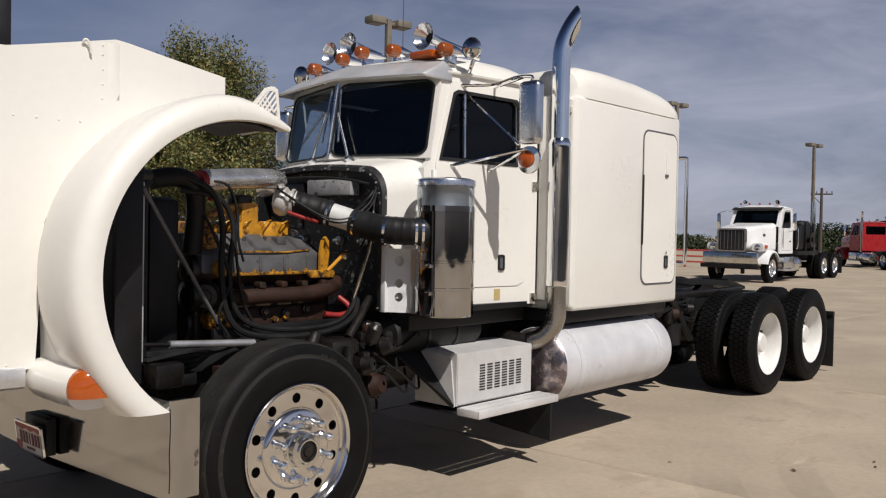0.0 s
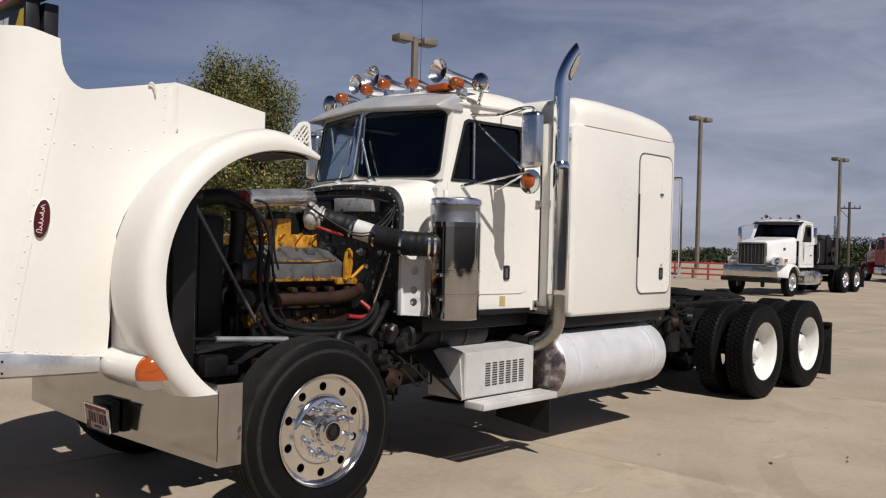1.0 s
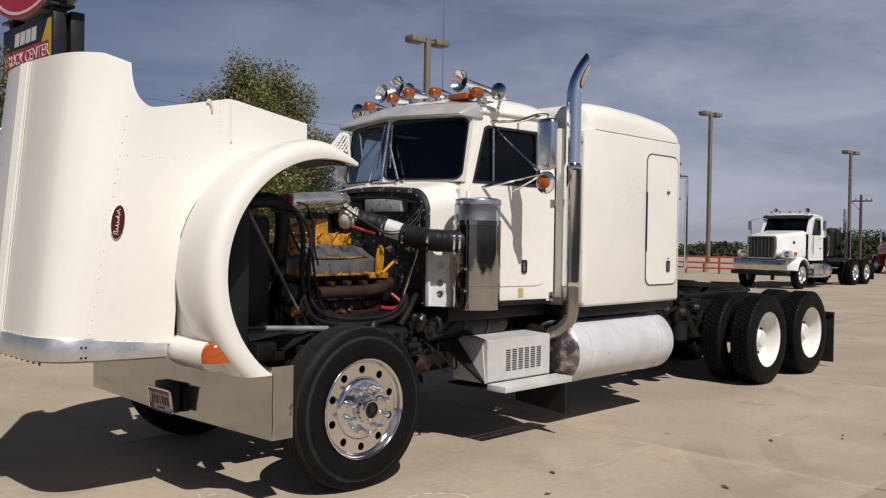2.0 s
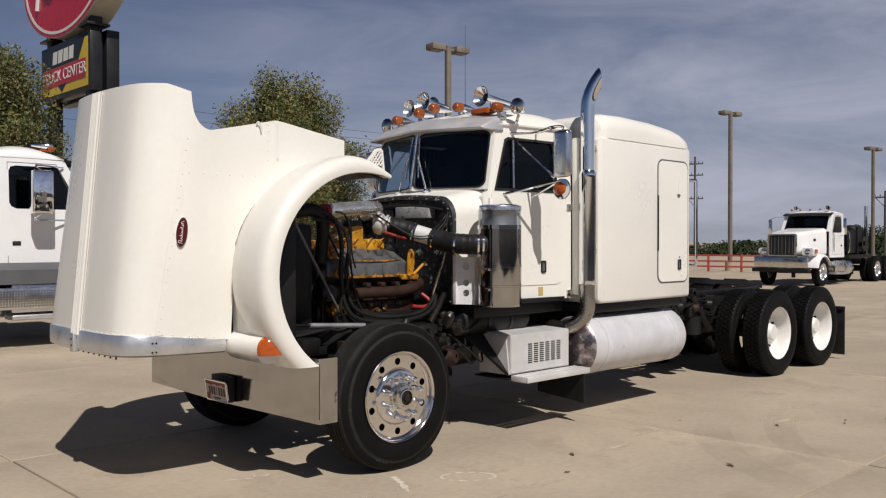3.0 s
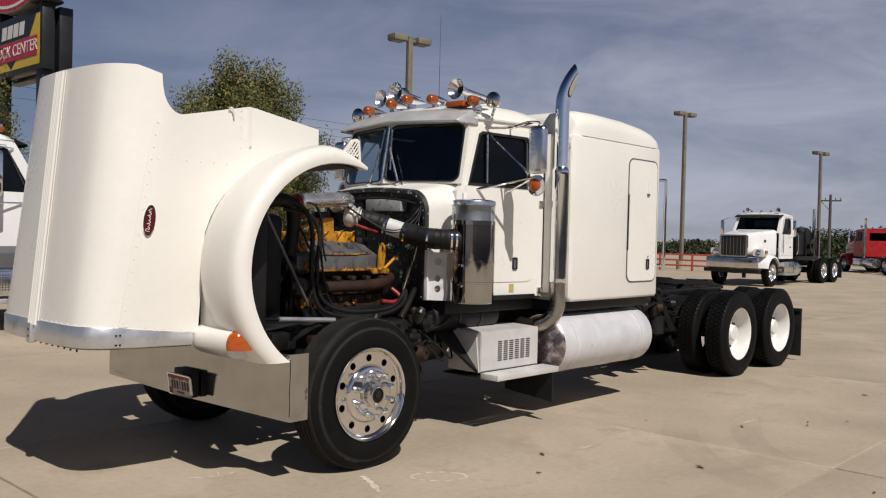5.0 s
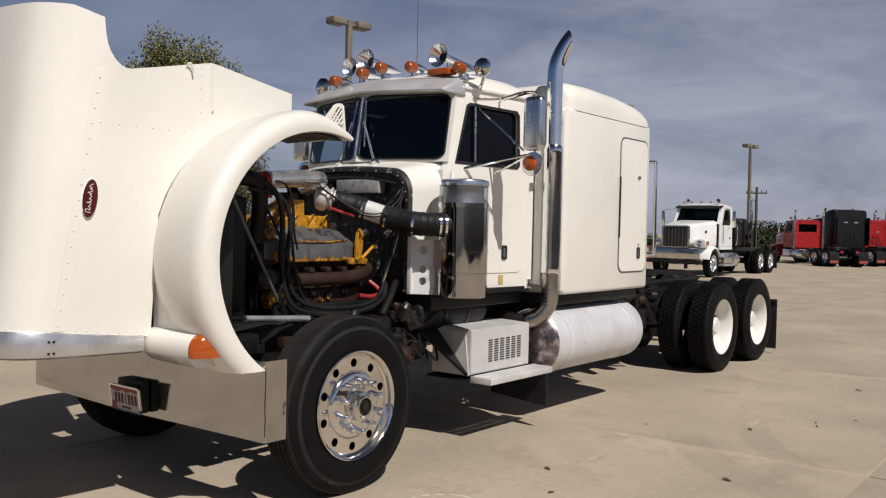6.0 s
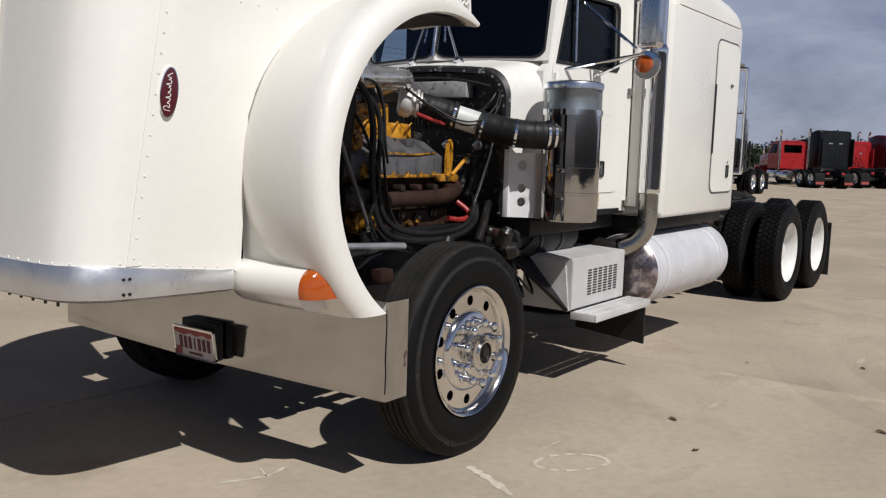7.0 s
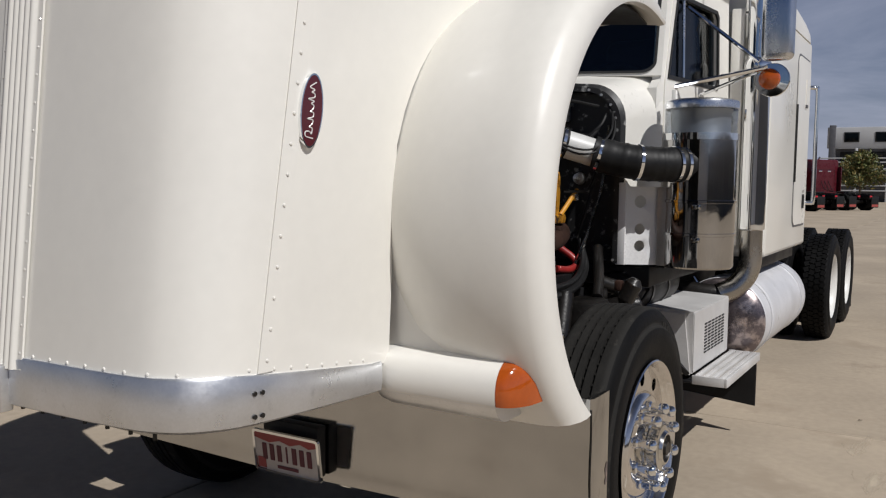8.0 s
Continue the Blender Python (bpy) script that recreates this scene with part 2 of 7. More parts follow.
M_CONCRETE = mat("concrete_slab", (0.412, 0.343, 0.262), 0.86, vary=0.24, scale=0.55, fine=18, bump=0.0015, stain=(0.348, 0.285, 0.214), stain_at=0.55, spec=0.3)
M_JOINT = mat("concrete_ground", (0.392, 0.328, 0.25), 0.9, vary=0.15, scale=0.4, fine=9, spec=0.3)
M_CHALK = mat("chalk_mark", (0.60, 0.545, 0.45), 0.9, vary=0.3, scale=14, stain=(0.43, 0.36, 0.28), stain_at=0.52)
M_REDPAINT = mat("red_truck_paint", (0.34, 0.010, 0.012), 0.3, coat=0.4, vary=0.08)
M_MAROONPAINT = mat("maroon_truck_paint", (0.085, 0.008, 0.014), 0.3, coat=0.4, vary=0.08)
M_BLACKPAINT = mat("black_truck_paint", (0.007, 0.008, 0.010), 0.4, coat=0.1, vary=0.15, spec=0.3)
M_POLE = mat("weathered_lamp_pole", (0.18, 0.158, 0.125), 0.6, vary=0.2, scale=2)
M_WOODPOLE = mat("utility_pole_wood", (0.075, 0.06, 0.05), 0.85, vary=0.3, scale=2)
M_FENCE = mat("red_fence_rail", (0.42, 0.06, 0.045), 0.6, vary=0.2)
M_BARK = mat("bark", (0.11, 0.085, 0.06), 0.9, vary=0.3, scale=6, bump=0.004)
M_LEAF = mat("green_leaves", (0.10, 0.118, 0.034), 0.6, vary=0.3, scale=1.2, island=0.45)
M_LEAF_Y = mat("yellowing_leaves", (0.20, 0.155, 0.045), 0.6, vary=0.3, scale=1.2, island=0.4)
M_BUSH = mat("far_foliage", (0.035, 0.05, 0.018), 0.8, vary=0.4, scale=1.5, island=0.4)
M_SIGNRED = mat("sign_red", (0.50, 0.018, 0.03), 0.3, vary=0.06)
M_SIGNWHITE = mat("sign_white", (0.72, 0.70, 0.66), 0.4, vary=0.08)
M_SIGNYEL = mat("sign_yellow", (0.68, 0.46, 0.03), 0.4, vary=0.08)
M_SIGNBLK = mat("sign_black", (0.014, 0.014, 0.016), 0.4, vary=0.2)
M_GREY = mat("grey_panel", (0.13, 0.13, 0.14), 0.5, 0.3, vary=0.15)
M_BUILD = mat("pale_building_panel", (0.62, 0.63, 0.64), 0.6, vary=0.08, scale=0.5)
M_STRIPE = mat("red_white_reflector", (0.34, 0.07, 0.06), 0.4, vary=0.2, scale=40)
M_PLATE = mat("plate_white", (0.46, 0.43, 0.42), 0.4, vary=0.1, scale=20)

# ---- mesh tools ----
YC = 0.12


def link(name, bm, material, parent=None, label="", smooth=True):
    me = bpy.data.meshes.new(name)
    bm.to_mesh(me)
    bm.free()
    if smooth:
        for f in me.polygons:
            f.use_smooth = True
        me.set_sharp_from_angle(angle=radians(38))
    me.materials.append(material)
    ob = new(name, me)
    if parent:
        ob.parent = parent
    if label:
        ob["label"] = label
    return ob


def part(name, bm, material, parent, label=""):
    return link(name, bm, material, parent, label)


def sharp_rim(ob):
    """Keeps the open edges of a sheet crisp when it is given its thickness."""
    me = ob.data
    uses = {}
    for p in me.polygons:
        for k in p.edge_keys:
            uses[k] = uses.get(k, 0) + 1
    at = me.attributes.get("sharp_edge") or me.attributes.new("sharp_edge", "BOOLEAN", "EDGE")
    for e in me.edges:
        if uses.get(e.key) == 1:
            at.data[e.index].value = True


def shared(name, ob, parent, m=None):
    """Another object on the mesh of ob."""
    o = new(name, ob.data)
    o.parent = parent
    if m is not None:
        o.matrix_basis = m
    return o


def holder(name, parent=None, m=None):
    ob = new(name)
    ob.empty_display_size = 0.2
    if parent:
        ob.parent = parent
    if m is not None:
        ob.matrix_basis = m
    return ob


def box(lo, hi, bevel=0.0, bm=None, m=None, seg=2):
    bm = bm or bmesh.new()
    lo, hi = Vector(lo), Vector(hi)
    g = bmesh.ops.create_cube(bm, size=1.0)
    vs = g["verts"]
    for v in vs:
        v.co = (lo + hi) / 2 + Vector((v.co[i] * (hi[i] - lo[i]) for i in range(3)))
    if bevel:
        es = list({e for v in vs for e in v.link_edges})
        r = bmesh.ops.bevel(bm, geom=es, offset=bevel, segments=seg, profile=0.5, affect="EDGES")
        vs = list({v for f in r["faces"] for v in f.verts} | {v for v in vs if v.is_valid})
    if m is not None:
        bmesh.ops.transform(bm, matrix=m, verts=vs)
    return bm


def loft(rings, closed=True, caps=True, bm=None):
    bm = bm or bmesh.new()
    rows = [[bm.verts.new(p) for p in r] for r in rings]
    k = len(rows[0])
    for a, b in zip(rows, rows[1:]):
        for i in range(k if closed else k - 1):
            j = (i + 1) % k
            bm.faces.new((a[i], a[j], b[j], b[i]))
    if caps and closed:
        bm.faces.new(rows[0][::-1])
        bm.faces.new(rows[-1])
    bmesh.ops.recalc_face_normals(bm, faces=bm.faces)
    return bm


def basis(d):
    d = Vector(d).normalized()
    u = d.orthogonal().normalized()
    return u, d.cross(u)


def cyl(p0, p1, r0, r1=None, seg=20, bm=None):
    p0, p1 = Vector(p0), Vector(p1)
    r1 = r0 if r1 is None else r1
    u, v = basis(p1 - p0)
    ring = lambda c, r: [c + (u * math.cos(a) + v * math.sin(a)) * r for a in (2 * math.pi * i / seg for i in range(seg))]
    return loft([ring(p0, r0), ring(p1, r1)], bm=bm)


def lathe(profile, p0, d, seg=40, bm=None, caps=False):
    """Turns (along, radius) pairs round the axis d through p0."""
    p0, d = Vector(p0), Vector(d).normalized()
    u, v = basis(d)
    rings = [[p0 + d * a + (u * math.cos(t) + v * math.sin(t)) * r for t in (2 * math.pi * i / seg for i in range(seg))] for a, r in profile]
    return loft(rings, caps=caps, bm=bm)


def spline(pts, per=6):
    pts = [Vector(p) for p in pts]
    if len(pts) < 3:
        return pts
    ext = [2 * pts[0] - pts[1]] + pts + [2 * pts[-1] - pts[-2]]
    out = []
    for i in range(1, len(ext) - 2):
        a, b, c, d = ext[i - 1:i + 3]
        for k in range(per):
            t = k / per
            out.append(0.5 * (2 * b + (c - a) * t + (2 * a - 5 * b + 4 * c - d) * t * t + (3 * b - a - 3 * c + d) * t ** 3))
    return out + [pts[-1]]


def tube(pts, r, seg=10, per=6, bm=None, smooth=True, ridge=0.0, every=3):
    path = spline(pts, per) if smooth else [Vector(p) for p in pts]
    rings, u = [], None
    for i, p in enumerate(path):
        d = (path[min(i + 1, len(path) - 1)] - path[max(i - 1, 0)]).normalized()
        u = (d.orthogonal() if u is None else u - d * u.dot(d)).normalized()
        v = d.cross(u)
        q = r(i / (len(path) - 1)) if callable(r) else r
        if ridge and i % every == 0:
            q += ridge
        rings.append([p + (u * math.cos(a) + v * math.sin(a)) * q for a in (2 * math.pi * k / seg for k in range(seg))])
    return loft(rings, bm=bm)


def rrect(w, h, r, n=5):
    out = []
    for cx, cy, a0 in ((w / 2 - r, h / 2 - r, 0), (-w / 2 + r, h / 2 - r, 90), (-w / 2 + r, -h / 2 + r, 180), (w / 2 - r, -h / 2 + r, 270)):
        for k in range(n + 1):
            a = radians(a0 + 90 * k / n)
            out.append((cx + r * math.cos(a), cy + r * math.sin(a)))
    return out


def plate(outline, thick, place, bm=None):
    """A flat plate: outline in its own (u, v), thick along its normal; place(u, v, n) gives the point."""
    return loft([[place(u, v, 0) for u, v in outline], [place(u, v, thick) for u, v in outline]], bm=bm)


def frame_of(outer, inner, thick, place, bm=None):
    a = [[place(u, v, n) for u, v in o] for o, n in ((outer, 0), (outer, thick), (inner, thick), (inner, 0), (outer, 0))]
    return loft(a, caps=False, bm=bm)


def letters(text, size, material, parent, m, name="lettering", label=""):
    cu = bpy.data.curves.new(name, "FONT")
    cu.body, cu.size, cu.extrude, cu.align_x, cu.align_y = text, size, 0.004, "CENTER", "CENTER"
    tmp = new(name, cu)
    me = bpy.data.meshes.new_from_object(tmp.evaluated_get(bpy.context.evaluated_depsgraph_get()))
    bpy.data.objects.remove(tmp)
    me.materials.append(material)
    ob = new(name, me)
    ob.parent = parent
    ob.matrix_basis = m
    if label:
        ob["label"] = label
    return ob


def mirrored(ob, name=None, parent=None):
    """The twin of a mesh on the other side of the truck's middle."""
    bm = bmesh.new()
    bm.from_mesh(ob.data)
    for v in bm.verts:
        v.co.y = 2 * YC - v.co.y
    bmesh.ops.reverse_faces(bm, faces=bm.faces)
    o = link(name or ob.name.split(".")[0], bm, ob.data.materials[0], parent or ob.parent)
    if "label" in ob:
        o["label"] = ob["label"]
    return o

# ---- wheels ----


def hit_poly(poly, c, a):
    d = Vector((math.cos(a), math.sin(a)))
    best = None
    for p, q in zip(poly, list(poly[1:]) + [poly[0]]):
        p, q = Vector(p), Vector(q)
        e = q - p
        den = d.x * e.y - d.y * e.x
        if abs(den) < 1e-9:
            continue
        w = p - Vector(c)
        s = (w.x * e.y - w.y * e.x) / den
        t = (w.x * d.y - w.y * d.x) / den
        if s > 0 and -1e-6 <= t <= 1 + 1e-6 and (best is None or s > best):
            best = s
    return Vector(c) + d * (best or 0)


def holed(outer, hole, thick, place, bm=None):
    """A panel with a hole right through it."""
    c = Vector((sum(p[0] for p in hole) / len(hole), sum(p[1] for p in hole) / len(hole)))
    angs = sorted({round(math.atan2(p[1] - c.y, p[0] - c.x), 5) for p in list(outer) + list(hole)})
    o = [hit_poly(outer, c, a) for a in angs]
    i = [hit_poly(hole, c, a) for a in angs]
    return frame_of(o, i, thick, place, bm)


def tyre_mesh(r, w, rib):
    """A tyre on the y axis, its outer wall at y = 0."""
    s = r - 0.345
    half = [(0.045, 0.325), (0.02, 0.335), (0.008, 0.365), (0.0, 0.345 + s * 0.38), (0.002, 0.345 + s * 0.6), (0.012, 0.345 + s * 0.66), (0.012, 0.345 + s * 0.7), (0.02, 0.345 + s * 0.86), (0.034, r - 0.012), (0.046, r - 0.003)]
    mid = []
    if rib:
        ribs = 5
        x0, x1 = 0.05, w - 0.05
        for k in range(ribs):
            a, b = x0 + (x1 - x0) * k / ribs, x0 + (x1 - x0) * (k + 1) / ribs
            top = r + 0.002 - 0.004 * abs(k - 2) / 2
            mid += [(a + 0.006, top), (b - 0.006, top)]
            if k < ribs - 1:
                mid += [(b - 0.005, r - 0.013), (b + 0.005, r - 0.013)]
    else:
        mid = [(0.05, r - 0.012), (w - 0.05, r - 0.012)]
    bm = lathe(half + mid + [(w - a, q) for a, q in reversed(half)], (0, 0, 0), (0, 1, 0), 72)
    # raised lettering bars on the wall
    if rib:
        for a0 in (62, 70, 242, 250):
            for k in range(2):
                a = radians(a0 + 3.2 * k)
                q = r - 0.072
                box((-0.010, -0.003, -0.017), (0.010, 0.004, 0.017), 0, bm, Matrix.Translation((q * math.cos(a), 0.012, q * math.sin(a))) @ Matrix.Rotation(math.pi / 2 - a, 4, "Y"))
        n, rows = 80, 4
        for k in range(n):
            for j in range(rows):
                a = 2 * math.pi * (k + 0.5 * (j % 2)) / n
                y = 0.05 + (w - 0.1) * (j + 1) / 5
                box((-0.004, -0.012, -0.002), (0.004, 0.002, 0.0005), 0, bm, Matrix.Rotation(-a, 4, "Y") @ Matrix.Translation((0, y, r - 0.0055)))
    else:
        n = 56
        for k in range(n):
            for j in range(4):
                a = 2 * math.pi * (k + 0.5 * (j % 2)) / n
                y = 0.034 + (w - 0.068) * (j + 0.5) / 4
                hw = (w - 0.068) / 8 - 0.004
                m = Matrix.Rotation(-a, 4, "Y") @ Matrix.Translation((0, y, r - 0.006)) @ Matrix.Rotation(0.35 if j % 2 else -0.35, 4, "Z")
                box((-0.024, -hw, -0.012), (0.024, hw, 0.004), 0, bm, m)
    return bm


def drilled_disc(r0, r1, holes, rh, rc, y0, y1, bm):
    """A ring with round holes through it."""
    n = 6
    for k in range(holes):
        a0, a1 = 2 * math.pi * k / holes, 2 * math.pi * (k + 1) / holes
        am = (a0 + a1) / 2
        edge = [(r1, a0 + (a1 - a0) * i / n) for i in range(n + 1)] + [((r0 + r1) / 2, a1)] + [(r0, a1 + (a0 - a1) * i / n) for i in range(n + 1)] + [((r0 + r1) / 2, a0)]
        c = Vector((rc * math.cos(am), rc * math.sin(am)))
        for h0, h1, ya, yb in ((None, rh, y0, y0), (rh, rh, y0, y1)):
            pa, pb = [], []
            for q, a in edge:
                p = Vector((q * math.cos(a), q * math.sin(a)))
                e = (p - c).normalized()
                pa.append(p if h0 is None else c + e * h0)
                pb.append(c + e * h1)
            va = [bm.verts.new((p.x, ya if h0 is None else y0, p.y)) for p in pa]
            vb = [bm.verts.new((p.x, yb, p.y)) for p in pb]
            for i in range(len(va)):
                j = (i + 1) % len(va)
                bm.faces.new((va[i], va[j], vb[j], vb[i]))
    return bm


def front_wheel(parent, m, alu=True):
    w = part("wheel", tyre_mesh(0.555, 0.285, True), M_RUBBER, parent, "ribbed black steer tyre, dusty on the tread")
    w.matrix_basis = m
    w.data.materials.append(M_TREAD)
    for f in w.data.polygons:
        if math.hypot(f.center.x, f.center.z) > 0.538 or len(f.vertices) == 4 and 0.475 < math.hypot(f.center.x, f.center.z) < 0.492 and f.area < 0.0008:
            f.material_index = 1
    bm = lathe([(0.05, 0.3), (0.02, 0.332), (0.004, 0.343), (0.0, 0.338), (0.006, 0.328), (0.03, 0.318), (0.045, 0.31), (0.045, 0.305)], (0, 0, 0), (0, 1, 0), 64)
    drilled_disc(0.215, 0.305, 10, 0.027, 0.262, 0.045, 0.09, bm)
    lathe([(0.045, 0.215), (0.028, 0.205), (0.02, 0.19), (0.02, 0.13), (0.012, 0.112), (0.012, 0.085)], (0, 0, 0), (0, 1, 0), 48, bm)
    bmesh.ops.recalc_face_normals(bm, faces=bm.faces)
    part("rim", bm, M_WHEELALU, w, "polished aluminium rim with ten hand holes")
    hb = part("hub", lathe([(0.02, 0.096), (0.0, 0.094), (-0.004, 0.086), (-0.034, 0.082), (-0.036, 0.09), (-0.046, 0.09), (-0.05, 0.07), (-0.062, 0.062), (-0.062, 0.055)], (0, 0, 0), (0, 1, 0), 32), M_CHROME_OLD, w, "worn hub cap with an oily centre")
    part("hub_window", lathe([(-0.062, 0.056), (-0.05, 0.05), (-0.054, 0.03), (-0.066, 0.026), (-0.066, 0.001)], (0, 0, 0), (0, 1, 0), 24), M_GREASE, hb)
    lug = None
    for k in range(10):
        a = 2 * math.pi * (k + 0.5) / 10
        mm = Matrix.Translation((0.157 * math.cos(a), 0, 0.157 * math.sin(a)))
        if lug is None:
            lug = part("lug_nut", lathe([(0.02, 0.024), (0.008, 0.024), (0.002, 0.018), (-0.028, 0.0175), (-0.032, 0.021), (-0.042, 0.0225), (-0.056, 0.021), (-0.064, 0.014), (-0.067, 0.0005)], (0, 0, 0), (0, 1, 0), 14), M_CHROME, w)
            lug.matrix_basis = mm
        else:
            shared("lug_nut", lug, w, mm)
    part("backing", lathe([(0.12, 0.33), (0.12, 0.01)], (0, 0, 0), (0, 1, 0), 32), M_GREASE, w)
    return w


REAR = {}


def rear_wheel(parent, m, outer=True, rim=None, key="white"):
    if "tyre" not in REAR:
        w = part("wheel", tyre_mesh(0.548, 0.282, False), M_RUBBER, parent, "lugged black drive tyre")
        REAR["tyre"] = w
    else:
        w = shared("wheel", REAR["tyre"], parent)
        w["label"] = "lugged black drive tyre"
    w.matrix_basis = m
    if outer:
        if key not in REAR:
            bm = lathe([(0.06, 0.33), (0.026, 0.340), (0.02, 0.333), (0.026, 0.323), (0.05, 0.313), (0.07, 0.297), (0.18, 0.288), (0.198, 0.265), (0.198, 0.15), (0.196, 0.14)], (0, 0, 0), (0, 1, 0), 48)
            REAR[key] = part("rim", bm, rim or M_WHEELWHITE, w, "deep dished white painted rim")
            bm = lathe([(0.198, 0.14), (0.16, 0.12), (0.10, 0.10), (0.09, 0.09), (0.09, 0.001)], (0, 0, 0), (0, 1, 0), 24)
            REAR[key + "hub"] = part("hub", bm, rim or M_WHEELWHITE, w)
        else:
            shared("rim", REAR[key], w)
            shared("hub", REAR[key + "hub"], w)
        if key == "white":
            for k in range(10):
                a = 2 * math.pi * k / 10
                mm = Matrix.Translation((0.185 * math.cos(a), 0.198, 0.185 * math.sin(a)))
                if "nut" not in REAR:
                    REAR["nut"] = part("lug_nut", lathe([(0.0, 0.016), (-0.03, 0.015), (-0.034, 0.001)], (0, 0, 0), (0, 1, 0), 8), M_GREASE, w)
                    REAR["nut"].matrix_basis = mm
                else:
                    shared("lug_nut", REAR["nut"], w, mm)
    return w


# ---- ground ----
JX, JY, PITCH = 2.69, -3.46, 4.7
bm = bmesh.new()
G = 900.0
vs = [bm.verts.new(p) for p in ((-G, -G, -0.014), (G, -G, -0.014), (G, G, -0.014), (-G, G, -0.014))]
bm.faces.new(vs)
ground = tagged(link("ground", bm, M_JOINT, smooth=False), "wide pale tan concrete yard reaching the horizon", "ground", kind="structure")

# ---- the truck ----
truck = tagged(holder("semi_truck"), "cream white conventional semi truck with its hood tilted open", "truck")

# hood shell: plan curve from the middle bead round the crest to the side, by height
HZ0 = 1.09


def hood_plan(z):
    f = (z - 1.08) / 1.7
    return [(-1.93 + 0.16 * f, YC), (-1.926 + 0.172 * f, -0.15), (-1.917 + 0.195 * f, -0.35), (-1.893 + 0.225 * f, -0.455), (-1.835 + 0.265 * f, -0.535), (-1.735 + 0.265 * f, -0.583), (-1.52 + 0.15 * f, -0.607 - 0.02 * f), (-1.2, -0.625), (-0.9, -0.632), (-0.5, -0.64), (-0.185, -0.65)]


def hood_top(i, n, x):
    if x < -1.445:
        return 2.775 - 0.05 * max(0, (x + 1.60) / 0.155)
    if x < -1.30:
        u = (x + 1.445) / 0.145
        return 2.478 + 0.245 * (1 - math.sqrt(max(0, 1 - (1 - u) ** 2)))
    if x < -0.78:
        return 2.478 + 0.116 * (x + 1.30) / 0.52
    return 2.594 - 0.1 * (x + 0.78) / 0.59


def hood_foot(x):
    """The foot of the hood's skin, which drops towards the lamp pod."""
    return HZ0 + 0.008 - 0.058 * max(0.0, min(1.0, (x + 1.80) / 0.55))


def hood_low(x):
    cx, cz, r = -0.36, 1.475, 0.79
    if x < cx - r + 0.002:
        return hood_foot(x)
    return cz + math.sqrt(max(0, r * r - (x - cx) ** 2))


def hood_half():
    per, rows = 7, 26
    base = [spline([(x, y, 0) for x, y in hood_plan(z)], per) for z in (1.08, 2.78)]
    cols = []
    n = len(base[0])
    for i in range(n):
        xm = base[1][i].x
        f = 0.9
        top = hood_top(i, n, base[0][i].x * (1 - f) + xm * f if xm > -1.7 else xm)
        low = hood_low(base[0][i].x)
        col = []
        for k in range(rows + 1):
            z = low + (top - low) * k / rows
            g = (z - 1.08) / 1.7
            p = base[0][i].lerp(base[1][i], g)
            col.append(Vector((p.x, p.y, z)))
        cols.append(col)
    return cols


HOOD = hood_half()
hood = holder("hood", truck)
hood["label"] = "tilted open cream white hood with riveted seams"


def hood_shell(name):
    bm = loft(HOOD, closed=False)
    for f in bm.faces:
        c = f.calc_center_median()
        if f.normal.dot(Vector((-1, -0.8, 0))) < 0:
            bmesh.ops.reverse_faces(bm, faces=bm.faces)
        break
    ob = part(name, bm, M_WHITE, hood)
    sharp_rim(ob)
    s = ob.modifiers.new("thick", "SOLIDIFY")
    s.thickness, s.offset = 0.014, -1
    return ob


skin = hood_shell("hood_panel")
skin2 = mirrored(skin)
sharp_rim(skin2)
s = skin2.modifiers.new("thick", "SOLIDIFY")
s.thickness, s.offset = 0.014, -1


def at_hood(x_or_y, z, by="x"):
    """A point on the hood's skin and its outward normal, found by x (side) or y (front) at height z."""
    pl = spline([(x, y, 0) for x, y in hood_plan(z)], 7)
    key = 0 if by == "x" else 1
    for a, b in zip(pl, pl[1:]):
        lo, hi = sorted((a[key], b[key]))
        if lo <= x_or_y <= hi and (by == "y" or a.y < -0.5):
            t = (x_or_y - a[key]) / ((b[key] - a[key]) or 1)
            d = (b - a).normalized()
            p = a.lerp(b, t)
            return Vector((p.x, p.y, z)), Vector((d.y, -d.x, 0))
    return None


# fender arch
FC, F0, F1 = (-0.36, 1.475), 72.5, 250.0
FSEC = [(-0.60, 0.775), (-0.655, 0.80), (-0.72, 0.83), (-0.82, 0.855), (-0.95, 0.866), (-1.05, 0.866), (-1.105, 0.855), (-1.135, 0.832), (-1.149, 0.80), (-1.152, 0.77), (-1.145, 0.738), (-1.12, 0.732), (-1.10, 0.745), (-0.9, 0.81), (-0.61, 0.76)]


def fender_at(th, y, r):
    u = (th - F0) / (F1 - F0)
    f = min(1.0, 0.36 + 4.2 * u)
    f = f * f * (3 - 2 * f)
    rr = 0.738 + (r - 0.738) * max(f, 0.12)
    a = radians(th)
    k = max(0, (th - 180) / 57)
    yy = y + 0.0 * k
    if u < 0.05:
        yy = -1.145 + (y + 1.145) * (0.75 + 5 * u)
    return Vector((FC[0] + rr * math.cos(a), yy, FC[1] + rr * math.sin(a)))


